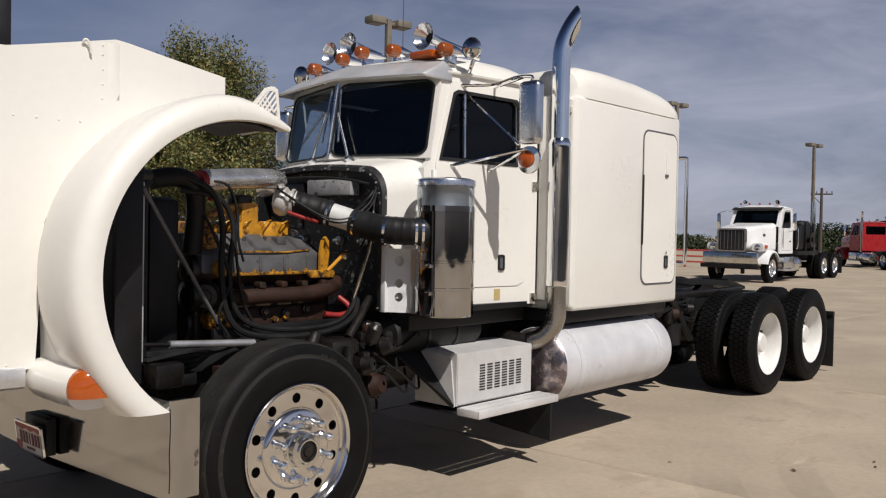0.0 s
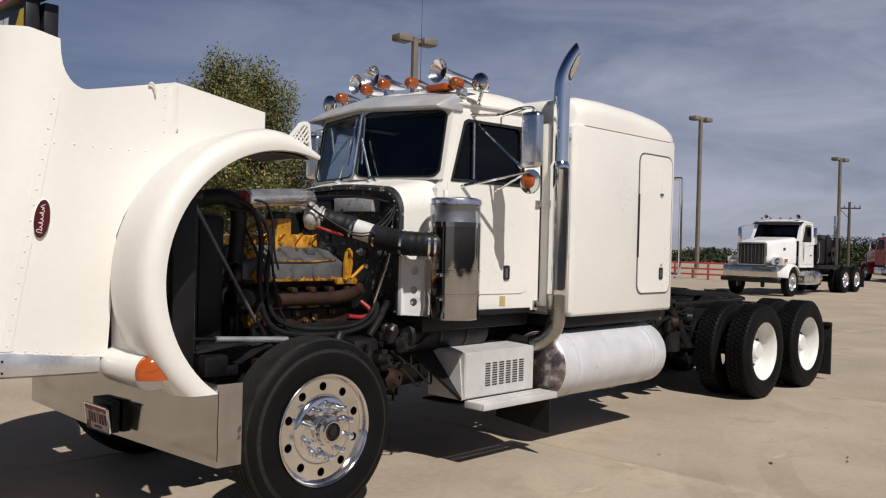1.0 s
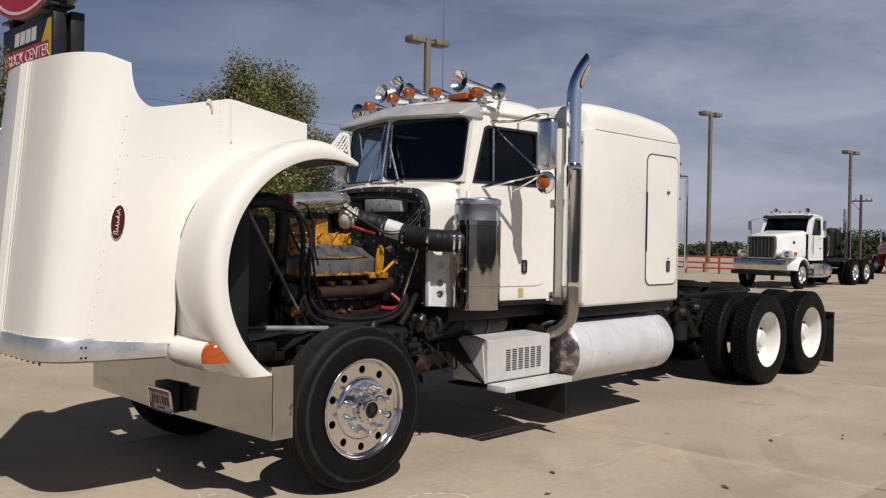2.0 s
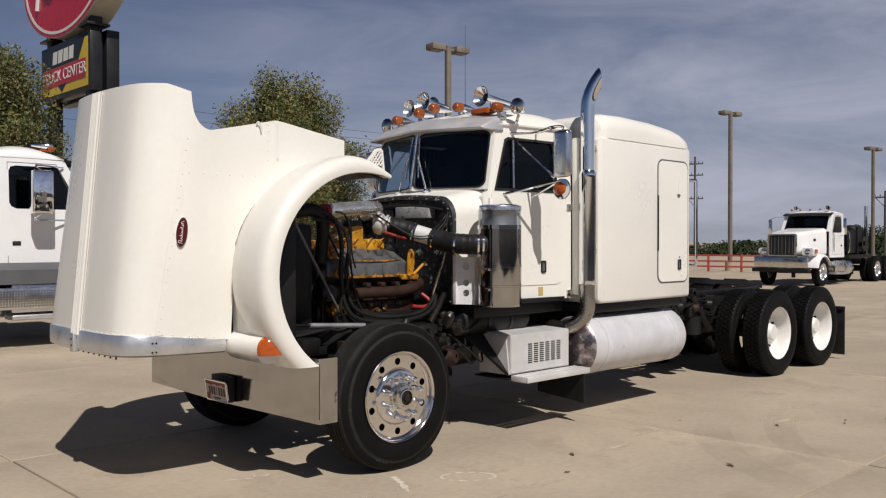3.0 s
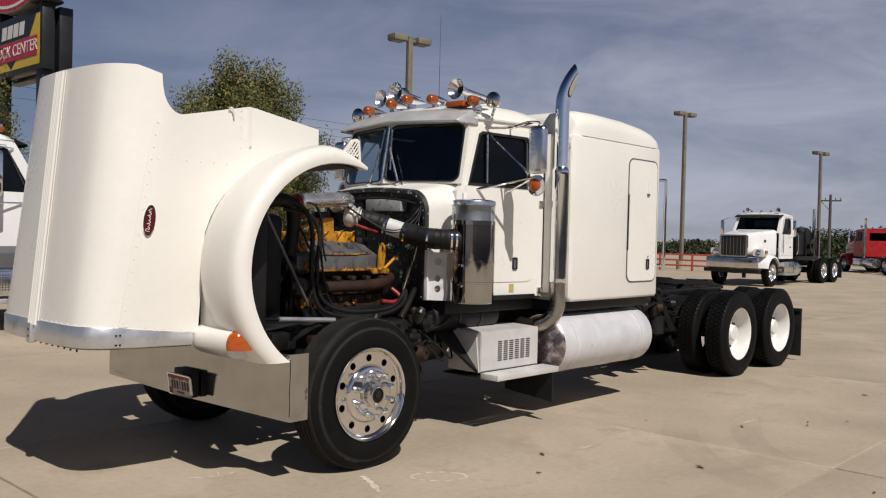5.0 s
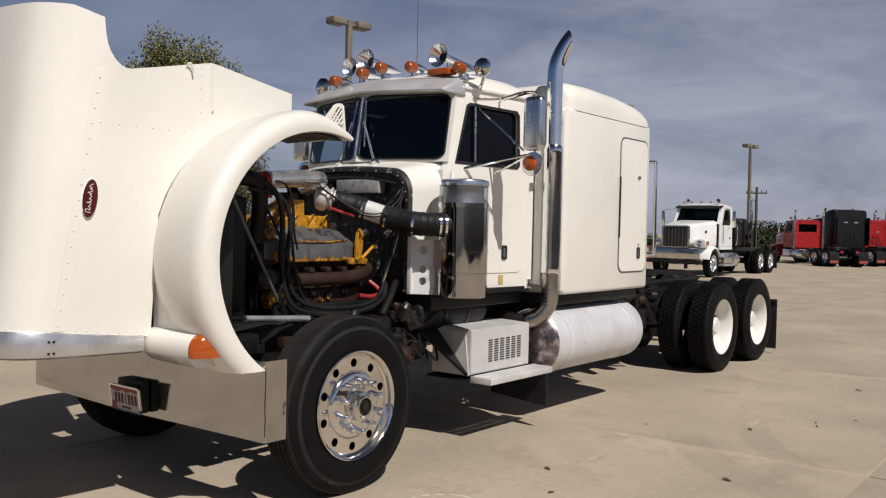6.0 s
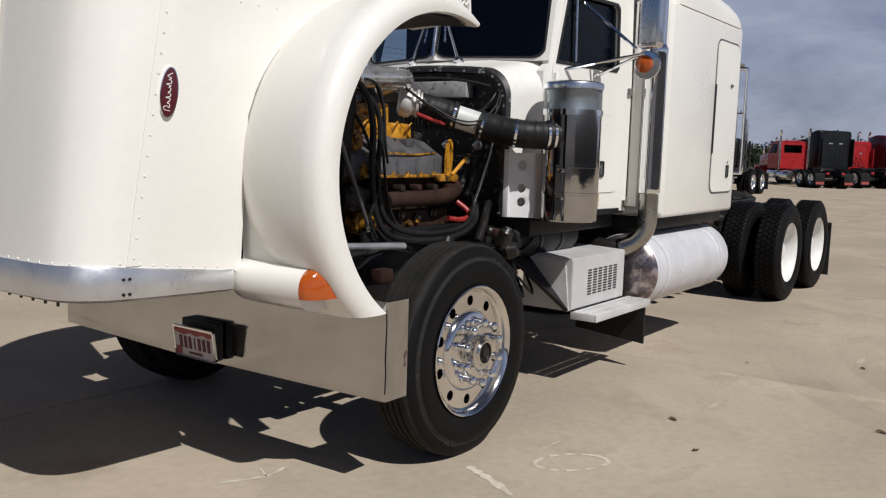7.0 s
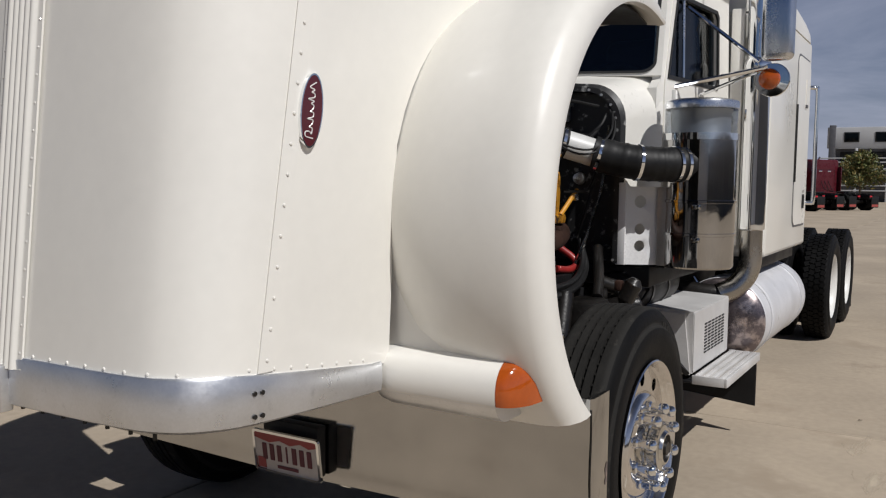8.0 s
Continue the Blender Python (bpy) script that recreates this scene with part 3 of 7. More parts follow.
fbm = loft([[fender_at(F0 + (F1 - F0) * k / 64, y, r) for y, r in FSEC] for k in range(65)])
cut = bmesh.ops.bisect_plane(fbm, geom=list(fbm.verts) + list(fbm.edges) + list(fbm.faces), plane_co=(0, 0, 0.866), plane_no=(0, 0, -1), clear_outer=True)
bmesh.ops.edgeloop_fill(fbm, edges=[e for e in cut["geom_cut"] if isinstance(e, bmesh.types.BMEdge)])
fender = part("fender", fbm, M_WHITE, hood, "flared cream white wheel arch with a rolled lip")
mirrored(fender)
# lower closing panel of the arch, behind the lamp pod
for sgn in (1,):
    o = part("arch_skirt", loft([[Vector((x, y, z)) for x, z in ((-1.13, 1.50), (-1.12, 1.08), (-0.99, 0.99), (-0.86, 0.93), (-0.84, 0.96), (-0.95, 1.08), (-1.05, 1.30))] for y in (-0.60, -0.9)]), M_WHITE, hood)
    mirrored(o)
# liner inside the arch
o = part("arch_liner", loft([[Vector((FC[0] + r * math.cos(radians(t)), y, FC[1] + r * math.sin(radians(t)))) for r, y in ((0.765, -0.60), (0.80, -0.9), (0.735, -1.09), (0.728, -1.09), (0.745, -0.9), (0.735, -0.60))] for t in range(75, 226, 10)]), M_BLACK, hood)
mirrored(o)
o = part("splash_panel", box((-0.84, -0.75, 0.93), (-0.70, -0.735, 2.02), 0.004), M_BLACK, hood, "black splash panel")
mirrored(o)

# added sheets that stop sun through the far arch and mouth, filling the shadow
part("inner_apron", box((-1.06, 0.97, 0.95), (-0.55, 0.985, 2.02), 0.004), M_BLACK, hood)
part("mouth_shroud", box((-1.0, YC - 0.6, 1.0), (-0.70, YC + 0.62, 1.02), 0.004), M_BLACK, hood)

# middle bead of five flutes and its flanges
bm = bmesh.new()
rows = []
for k in range(25):
    z = 1.075 + (2.765 - 1.075) * k / 24
    f = (z - 1.08) / 1.7
    x = -1.93 + 0.16 * f - 0.004
    ring = []
    n = 44
    for j in range(n + 1):
        y = 0.085 * (1 - 2 * j / n)
        u = (y + 0.062) / 0.124
        h = 0.004 if abs(y) > 0.062 else 0.005 + 0.011 * abs(math.sin(math.pi * 5 * u)) ** 0.6
        ring.append(Vector((x - h, YC + y, z)))
    ring += [Vector((x + 0.002, YC - 0.085, z)), Vector((x + 0.002, YC + 0.085, z))]
    rows.append(ring)
part("centre_bead", loft(rows), M_WHITE, hood, "fluted bead down the middle of the hood")

# riveted joint strip on the side
rows = []
for k in range(15):
    z = 1.10 + (2.45 - 1.10) * k / 14
    x0 = -1.70 + 0.27 * (z - 1.08) / 1.7
    a, na = at_hood(x0, z)
    b, nb = at_hood(x0 + 0.05, z)
    rows.append([a + na * 0.001, b + nb * 0.001, b + nb * 0.005, a + na * 0.005])
o = part("joint_strip", loft(rows), M_WHITE, hood)
mirrored(o)


RIVET = {}


def rivets(name, spots, r=0.0055):
    for p, nrm in spots:
        mm = Matrix.Translation(p) @ nrm.to_track_quat("Z", "Y").to_matrix().to_4x4() @ Matrix.Scale(r / 0.007, 4)
        if "mesh" not in RIVET:
            RIVET["mesh"] = part("rivet", lathe([(0.0, 0.007), (0.0035, 0.005), (0.005, 0.0005)], (0, 0, 0), (0, 0, 1), 8), M_WHITE, hood)
            RIVET["mesh"].matrix_basis = mm
        else:
            shared("rivet", RIVET["mesh"], hood, mm)


spots = []
for k in range(17):
    z = 1.13 + 0.08 * k
    q = at_hood(-1.675 + 0.27 * (z - 1.08) / 1.7, z)
    spots.append((q[0] + q[1] * 0.005, q[1]))
rivets("rivet_row", spots)
rivets("rivet_row", [(at_hood(y, 1.115, "y")[0], at_hood(y, 1.115, "y")[1]) for y in (0.0, -0.07, -0.14, -0.21, -0.28, -0.35, -0.42, -0.49)])
rivets("rivet_row", [(at_hood(x, hood_foot(x) + 0.022)[0], at_hood(x, 1.112)[1]) for x in (-1.72, -1.64, -1.58, -1.52, -1.46, -1.40, -1.34, -1.28)])
for sy in (-1, 1):
    rivets("rivet_row", [(Vector((-1.936 + 0.16 * (z - 1.08) / 1.7, YC + sy * 0.074, z)), Vector((-1, 0, 0))) for z in (1.12 + 0.075 * k for k in range(22))])
rivets("rivet_row", [(at_hood(x, 2.18)[0], at_hood(x, 2.18)[1]) for x in (-1.46, -1.36, -1.26, -1.16, -1.06, -0.96)], 0.006)

# pressed rib under the hood's corner, with its rivets
rows = []
for k in range(9):
    z = 2.30 + 0.27 * k / 8
    rows.append([at_hood(-0.80 + 0.03 * w, z)[0] + at_hood(-0.80, z)[1] * hgt * min(1.0, k / 3) for w, hgt in ((-1, 0.0), (-0.5, 0.005), (0, 0.0065), (0.5, 0.005), (1, 0.0))])
o = part("pressed_rib", loft(rows, closed=False), M_WHITE, hood)
mirrored(o)
rivets("rivet_row", [(at_hood(-0.855, z)[0], at_hood(-0.855, z)[1]) for z in (2.30, 2.37, 2.44, 2.51, 2.555)], 0.006)

# polished shell round the grille mouth, now at the foot of the hood
rows = []
pl = spline([(x, y, 0) for x, y in hood_plan(1.08)[:8]], 6)
for i, p in enumerate(pl):
    d = (pl[min(i + 1, len(pl) - 1)] - pl[max(i - 1, 0)]).normalized()
    nrm = Vector((d.y, -d.x, 0))
    g, e = hood_foot(p.x) - 1.09, max(0.0, min(1.0, (p.x + 1.80) / 0.55))
    rows.append([Vector((p.x, p.y, 0)) + nrm * a + Vector((0, 0, z + (g if z > 1.05 else -0.012 * e))) for a, z in ((0.004, 1.10), (0.009, 1.092), (0.010, 1.0), (0.006, 0.975), (-0.02, 0.962), (-0.05, 0.962), (-0.05, 0.975), (-0.01, 0.99), (-0.006, 1.10))])
o = part("grille_surround", loft(rows), M_SURROUND, hood, "polished aluminium grille surround")
mirrored(o)
part("grille_latch", box((-1.965, YC - 0.03, 0.955), (-1.925, YC + 0.03, 1.085), 0.006), M_ALU_DULL, hood, "dull metal catch with two bolt holes")
for z in (1.0, 1.045):
    part("bolt", cyl((-1.968, YC - 0.004, z), (-1.962, YC - 0.004, z), 0.008, seg=10), M_GREASE, hood)
for z in (1.0, 1.06):
    for x in (-1.712, -1.688):
        q = at_hood(x, 1.08)
        part("bolt", cyl((q[0] + q[1] * 0.014).xy.to_3d() + Vector((0, 0, z - 0.008)), q[0].xy.to_3d() + Vector((0, 0, z - 0.008)), 0.0065, seg=10), M_GREASE, hood)
for k in range(9):
    y = -0.42 + 0.09 * k
    part("bolt", cyl((-1.88, y, 0.962), (-1.88, y, 0.945), 0.006, seg=6), M_GREASE, hood)

# radiator grille bars, now lying flat in the mouth
for k in range(30):
    y = YC - 0.56 + 1.12 * k / 29
    part("grille_bar", box((-1.86, y - 0.016, 1.0), (-1.0, y + 0.016, 1.03), 0), M_ALU_DULL, hood)

# oval badge
q = at_hood(-1.515, 1.78)
u_ax, v_ax = Vector((q[1].y * -1, q[1].x, 0)).normalized(), Vector((0, 0, 1))
tilt_v = (v_ax + u_ax * 0.10).normalized() if u_ax.x > 0 else (v_ax - u_ax * 0.10).normalized()


def badge_pt(u, v, n):
    return q[0] + u_ax * u + tilt_v * v + q[1] * n


oval = [(0.035 * math.cos(a), 0.095 * math.sin(a)) for a in (2 * math.pi * i / 32 for i in range(32))]
badge = part("badge", plate(oval, 0.012, lambda u, v, n: badge_pt(u, v, n + 0.002)), M_MAROON, hood, "maroon oval enamel badge in a chrome rim")
part("badge_rim", frame_of([(a * 1.1, b * 1.05) for a, b in oval], oval, 0.015, badge_pt), M_CHROME, badge)
bm = bmesh.new()
sq = [(0.012, -0.088), (-0.018, -0.082), (-0.02, -0.068), (-0.004, -0.066), (0.004, -0.074), (0.006, -0.056), (-0.006, -0.052), (0.004, -0.042), (0.006, -0.03), (-0.016, -0.026), (0.006, -0.02), (0.006, -0.006), (-0.006, -0.004), (0.004, 0.006), (0.006, 0.016), (-0.004, 0.022), (0.006, 0.03), (-0.018, 0.036), (0.006, 0.042), (0.006, 0.054), (-0.006, 0.058), (0.006, 0.066), (-0.014, 0.074), (0.01, 0.09)]
tube([badge_pt(u * 0.85, v * 0.84, 0.0145) for u, v in sq], 0.0018, seg=5, per=4, bm=bm)
part("badge_stroke", bm, M_ENAMEL, badge, "pale script-like stroke")

# lamp pod with its amber lens
def pod_ring(y, sx, sz, cx, cz):
    return [Vector((cx + a * sx, y, cz + b * sz)) for a, b in rrect(0.26, 0.19, 0.088, 6)]


PODS = [(-0.60, 0.86, 0.90, -1.075, 1.0), (-0.63, 0.95, 0.98, -1.065, 0.997), (-0.70, 1.0, 1.0, -1.06, 0.996), (-0.90, 1.0, 1.0, -1.06, 0.995), (-1.012, 0.985, 0.985, -1.06, 0.995)]


def pod_piece(lower):
    bm = loft([pod_ring(*p) for p in PODS])
    bmesh.ops.bisect_plane(bm, geom=list(bm.verts) + list(bm.edges) + list(bm.faces), plane_co=(0, 0, 0.958), plane_no=(0, 0, 1 if lower else -1), clear_outer=True)
    bmesh.ops.holes_fill(bm, edges=[e for e in bm.edges if e.is_boundary], sides=0)
    return bm


def lens_ring(f):
    """A slice of the lens, which closes from the pod's end (0) to its tip (1) on a flat foot."""
    g = math.sqrt(max(0.0, 1 - f * f)) * 0.97 + 0.03
    out = []
    for p in pod_ring(-1.0135 - 0.085 * f, 0.985, 0.985, -1.06, 0.995):
        out.append(Vector((-0.985 + (min(p.x, -0.985) + 0.985) * (0.2 + 0.8 * g), p.y - 0.25 * (p.x + 1.19) * (1 - 0.5 * f) * (f > 0), 0.958 + (p.z - 0.958) * g)))
    return out


def lens_mesh():
    bm = loft([lens_ring(f / 7) for f in range(8)])
    bmesh.ops.bisect_plane(bm, geom=list(bm.verts) + list(bm.edges) + list(bm.faces), plane_co=(0, 0, 0.960), plane_no=(0, 0, -1), clear_outer=True)
    bmesh.ops.holes_fill(bm, edges=[e for e in bm.edges if e.is_boundary], sides=0)
    return bm


pod = part("lamp_pod", pod_piece(False), M_WHITE, hood, "cream painted headlamp pod")
amb = part("turn_signal", lens_mesh(), M_AMBER, hood, "faceted amber turn signal lens")
bez = part("lamp_bezel", pod_piece(True), M_SURROUND, hood, "scratched bright metal lamp bezel")
for o in (pod, amb, bez):
    mirrored(o)

# perforated step fin on the arch and the hood handle
def fin_pt(u, v, n):
    return Vector((-0.47 + u, -1.10 - 0.12 * u + n, 2.27 + v))


fin = holder("mirror_fin", hood)
fin["label"] = "cream perforated fin on the wheel arch"
tri_o = [(0.085, -0.03), (0.285, -0.05), (0.28, 0.0), (0.268, 0.112), (0.25, 0.125), (0.218, 0.122), (0.198, 0.108)]
part("rim", frame_of(tri_o, [(0.222 + (a - 0.222) * 0.74, 0.035 + (b - 0.035) * 0.76) for a, b in tri_o], 0.014, fin_pt), M_WHITE, fin)
bm = bmesh.new()
for k in range(7):
    for s in (-1, 1):
        a = Vector((0.10 + 0.025 * k, 0.0))
        d = Vector((s * 0.7, 1.0)).normalized()
        e = hit_poly(tri_o, a, math.atan2(d.y, d.x))
        if (e - a).length > 0.02:
            cyl(fin_pt(a.x, a.y, 0.006), fin_pt(e.x, e.y, 0.006), 0.0055, seg=6, bm=bm)
part("lattice", bm, M_WHITE, fin)
part("hood_handle", tube([(-0.955, -0.638, 2.548), (-0.95, -0.648, 2.563), (-0.937, -0.653, 2.558), (-0.925, -0.652, 2.53), (-0.92, -0.648, 2.505)], 0.006, per=5), M_WHITE, hood)

# bumper
bm = loft([[Vector(p) for p in ring] for ring in (
    [(-0.63, -1.15, z) for z in (0.465, 0.915)] + [(-0.645, -1.138, z) for z in (0.915, 0.465)],
    [(-0.768, -1.15, z) for z in (0.465, 0.915)] + [(-0.76, -1.13, z) for z in (0.915, 0.465)],
    [(-0.782, -1.142, z) for z in (0.465, 0.915)] + [(-0.772, -1.12, z) for z in (0.915, 0.465)],
    [(-0.835, YC, z) for z in (0.465, 0.915)] + [(-0.815, YC, z) for z in (0.915, 0.465)],
    [(-0.782, 2 * YC + 1.142, z) for z in (0.465, 0.915)] + [(-0.772, 2 * YC + 1.12, z) for z in (0.915, 0.465)],
    [(-0.768, 2 * YC + 1.15, z) for z in (0.465, 0.915)] + [(-0.76, 2 * YC + 1.13, z) for z in (0.915, 0.465)],
    [(-0.63, 2 * YC + 1.15, z) for z in (0.465, 0.915)] + [(-0.645, 2 * YC + 1.138, z) for z in (0.915, 0.465)])])
bumper = part("bumper", bm, M_STEEL, truck, "flat polished steel bumper with scuffed corners")
part("corner_crease", tube([(-0.779, -1.1455, 0.88), (-0.777, -1.1465, 0.80), (-0.780, -1.1465, 0.66), (-0.777, -1.1465, 0.60), (-0.779, -1.146, 0.50)], 0.0028, seg=5), M_GREASE, bumper, "dark scuffed crease")
part("corner_scuff", loft([[Vector((-0.652 - 0.005 * math.sin(2.1 * k), -1.1515, 0.60 + 0.014 * k)) for k in range(6)], [Vector((-0.635 + 0.004 * math.sin(3.3 * k), -1.1515, 0.61 + 0.014 * k)) for k in range(6)]], closed=False), M_STAIN, bumper, "dark scrape on the bumper's end")
part("tow_bracket", box((-0.885, -0.125, 0.49), (-0.832, 0.14, 0.685), 0.006), M_BLACK, bumper, "dark plate bracket")
lp = holder("licence_plate", bumper, pose(-0.915, -0.01, 0.575, 0, -8, 0))
part("plate_face", box((-0.004, -0.152, -0.076), (0.0, 0.152, 0.076), 0), M_PLATE, lp, "white plate with a red hill band")
bm = bmesh.new()
hill = [(-0.148, 0.074), (-0.148, 0.05), (-0.11, 0.04), (-0.07, 0.052), (-0.02, 0.038), (0.03, 0.05), (0.08, 0.036), (0.148, 0.048), (0.148, 0.074)]
plate(hill, 0.003, lambda u, v, n: Vector((-0.0042 - n, u, v)), bm)
box((-0.007, 0.108, -0.07), (-0.0045, 0.146, -0.03), 0, bm)
part("plate_band", bm, mat("plate_red", (0.26, 0.05, 0.05), 0.5), lp)
M_INK = mat("plate_ink", (0.09, 0.02, 0.03), 0.5)
for k, w in enumerate((0.026, 0.026, 0.026, 0.012, 0.026, 0.026, 0.026)):
    y = 0.108 - 0.036 * k
    part("plate_bar", box((-0.0075, y - w / 2 + 0.003, -0.034), (-0.0045, y + w / 2 - 0.003, 0.03), 0), M_INK, lp)
part("plate_bar", box((-0.0075, -0.05, -0.062), (-0.0045, 0.05, -0.05), 0), M_INK, lp)
part("plate_frame", frame_of(rrect(0.318, 0.166, 0.012), rrect(0.298, 0.146, 0.008), 0.012, lambda u, v, n: Vector((-n, u, v))), M_CHROME, lp)

# chassis
chassis = holder("chassis", truck)
for sy in (-1, 1):
    y = YC + sy * 0.43
    bm = box((-0.62, y - 0.04, 0.74), (8.75, y + 0.04, 1.02), 0.006)
    part("frame_rail", bm, M_BLACK, chassis)
for x in (-0.45, 1.1, 2.9, 4.8, 5.9, 7.2, 8.6):
    part("crossmember", box((x - 0.05, YC - 0.4, 0.80), (x + 0.05, YC + 0.4, 0.98), 0.01), M_GREASE, chassis)
part("front_axle", tube([(0, YC - 1.0, 0.555), (0, YC - 0.75, 0.53), (0, YC - 0.45, 0.42), (0, YC, 0.40), (0, YC + 0.45, 0.42), (0, YC + 0.75, 0.53), (0, YC + 1.0, 0.555)], 0.06, seg=10), M_GREASE, chassis)
for x in (6.50, 7.81):
    part("drive_axle", tube([(x, YC - 0.95, 0.545), (x, YC - 0.3, 0.545), (x, YC, 0.545), (x, YC + 0.3, 0.545), (x, YC + 0.95, 0.545)], lambda u: 0.085 + 0.13 * math.exp(-((u - 0.5) / 0.12) ** 2), seg=14), M_GREASE, chassis)
part("driveshaft", cyl((1.4, YC, 0.72), (6.4, YC, 0.62), 0.06, seg=14), M_GREASE, chassis)
for sy in (-1, 1):
    y = YC + sy * 0.46
    part("leaf_spring", tube([(-0.6, y, 0.74), (-0.3, y, 0.62), (0, y, 0.60), (0.4, y, 0.63), (0.85, y, 0.76)], 0.045, seg=8), M_GREASE, chassis)
    part("shock_absorber", cyl((0.42, YC + sy * 0.62, 0.62), (0.62, YC + sy * 0.58, 1.05), 0.045, seg=14), M_GREASE, chassis)
    for x in (5.6, 6.55, 7.2, 7.86, 8.4):
        part("air_bag", cyl((x - 0.12, YC + sy * 0.47, 0.56), (x - 0.12, YC + sy * 0.47, 0.78), 0.11, 0.12, seg=16), M_HOSE, chassis)
part("gearbox", loft([[Vector((x, YC + a, 0.74 + b)) for a, b in rrect(2 * w, 2 * h, 0.08, 3)] for x, w, h in ((0.95, 0.30, 0.30), (1.15, 0.29, 0.29), (1.30, 0.22, 0.24), (1.90, 0.20, 0.22), (2.05, 0.12, 0.13), (2.10, 0.08, 0.08))]), M_GREASE, chassis, "greasy gearbox and bell housing")
part("steering_gear", box((0.62, -0.62, 0.72), (0.86, -0.42, 1.02), 0.04), M_GREASE, chassis, "greasy steering box")
part("steering_arm", cyl((0.72, -0.66, 0.98), (0.66, -0.70, 0.62), 0.035, 0.025, seg=12), M_GREASE, chassis)
part("steering_shaft", tube([(0.80, -0.56, 1.02), (0.92, -0.52, 1.12), (1.08, -0.45, 1.25)], 0.028, seg=10), M_GREASE, chassis)
for k, (x, y, z, r) in enumerate(((0.9, -0.66, 0.72, 0.07), (1.02, -0.62, 0.95, 0.055), (0.78, -0.7, 0.86, 0.05))):
    part("brake_chamber", lathe([(-0.09, 0.3 * r), (-0.08, r), (0.02, r * 1.05), (0.03, r * 1.15), (0.045, r * 1.05), (0.09, r * 0.8), (0.1, 0.2 * r)], (x, y, z), (0.3, -0.9, 0.2), 18), M_RUST if k == 0 else M_GREASE, chassis, "rust-stained brake chamber")
part("air_tank", lathe([(0, 0.02), (0.02, 0.11), (0.06, 0.125), (0.84, 0.125), (0.88, 0.11), (0.9, 0.02)], (1.15, -0.52, 1.0), (1, 0, 0), 24), M_BLACK, chassis, "black air tank under the cab")
for x in (1.45, 1.75):
    part("tank_strap", lathe([(0, 0.128), (0, 0.131), (0.03, 0.131), (0.03, 0.128)], (x, -0.52, 1.0), (1, 0, 0), 24), M_GREASE, chassis)
plate_out = [(5.9, -0.30), (6.0, -0.44), (6.35, -0.47), (6.95, -0.47), (6.95, -0.12), (6.55, -0.07), (6.45, 0.0), (6.55, 0.07), (6.95, 0.12), (6.95, 0.47), (6.35, 0.47), (6.0, 0.44), (5.9, 0.30)]
part("fifth_wheel", plate(plate_out, 0.06, lambda u, v, n: Vector((u, YC + v, 1.15 + 0.05 * (6.4 - u) + n))), M_BLACK, chassis, "greasy black fifth wheel plate with its jaw slot")
for sy in (-1, 1):
    part("fifth_wheel_bracket", loft([[Vector((x, YC + sy * 0.40 + d, z)) for x, z in ((6.1, 1.03), (6.7, 1.03), (6.5, 1.17), (6.3, 1.17))] for d in (-0.04, 0.04)]), M_GREASE, chassis)
part("fifth_wheel_ramp", loft([[Vector((x, y, z)) for x, z in ((6.95, 1.20), (7.45, 1.10), (7.45, 1.06), (6.95, 1.12))] for y in (YC - 0.44, YC - 0.12)]), M_GREASE, chassis)
part("fifth_wheel_ramp", loft([[Vector((x, y, z)) for x, z in ((6.95, 1.20), (7.45, 1.10), (7.45, 1.06), (6.95, 1.12))] for y in (YC + 0.12, YC + 0.44)]), M_GREASE, chassis)
part("deck_plate", box((4.45, YC - 0.47, 1.02), (5.2, YC + 0.47, 1.045), 0.004), M_GREASE, chassis)
for k in range(4):
    y = YC - 0.3 + 0.12 * k
    part("air_line", tube([(4.42, y, 1.5 - 0.05 * k), (4.7, y + 0.05, 1.15), (5.2, y, 1.08), (5.8, y - 0.05, 1.1)], 0.014, seg=7), M_HOSE, chassis)
for x0, y0, z0 in ((4.7, -0.35, 0.85), (5.1, -0.35, 0.9), (5.3, -0.35, 0.78), (4.95, -0.35, 0.80)):
    part("valve", box((x0, y0 - 0.08, z0), (x0 + 0.14, y0, z0 + 0.13), 0.02), M_GREASE, chassis)
part("hanger_bracket", loft([[Vector((x, y, z)) for x, z in ((4.9, 1.02), (5.12, 1.02), (5.2, 0.75), (5.1, 0.45), (4.98, 0.45), (4.95, 0.75))] for y in (-0.36, -0.31)]), M_BLACK, chassis)
part("rear_shock", cyl((5.38, -0.40, 1.04), (5.80, -0.42, 0.60), 0.04, seg=14), M_BLACK, chassis, "black rear shock absorber")
part("rear_shock_rod", cyl((5.38, -0.40, 1.04), (5.53, -0.407, 0.88), 0.046, seg=14), M_GREASE, chassis)
for k, (x, z, r) in enumerate(((5.05, 0.92, 0.06), (5.42, 0.88, 0.06), (5.75, 0.92, 0.055))):
    part("brake_chamber", lathe([(-0.09, 0.3 * r), (-0.08, r), (0.02, r * 1.05), (0.03, r * 1.15), (0.045, r * 1.05), (0.09, r * 0.8), (0.1, 0.2 * r)], (x, -0.38, z), (0.5, -0.8, 0.1), 18), M_RUST if k == 1 else M_BLACK, chassis, "rust-stained brake chamber")
for x in (4.62, 5.0, 5.5, 5.9):
    part("frame_bracket", loft([[Vector((x + a, y, z)) for a, z in ((-0.07, 1.03), (0.07, 1.03), (0.05, 0.78), (0.0, 0.66), (-0.05, 0.78))] for y in (-0.40, -0.36)]), M_GREASE if x > 5.2 else M_BLACK, chassis)
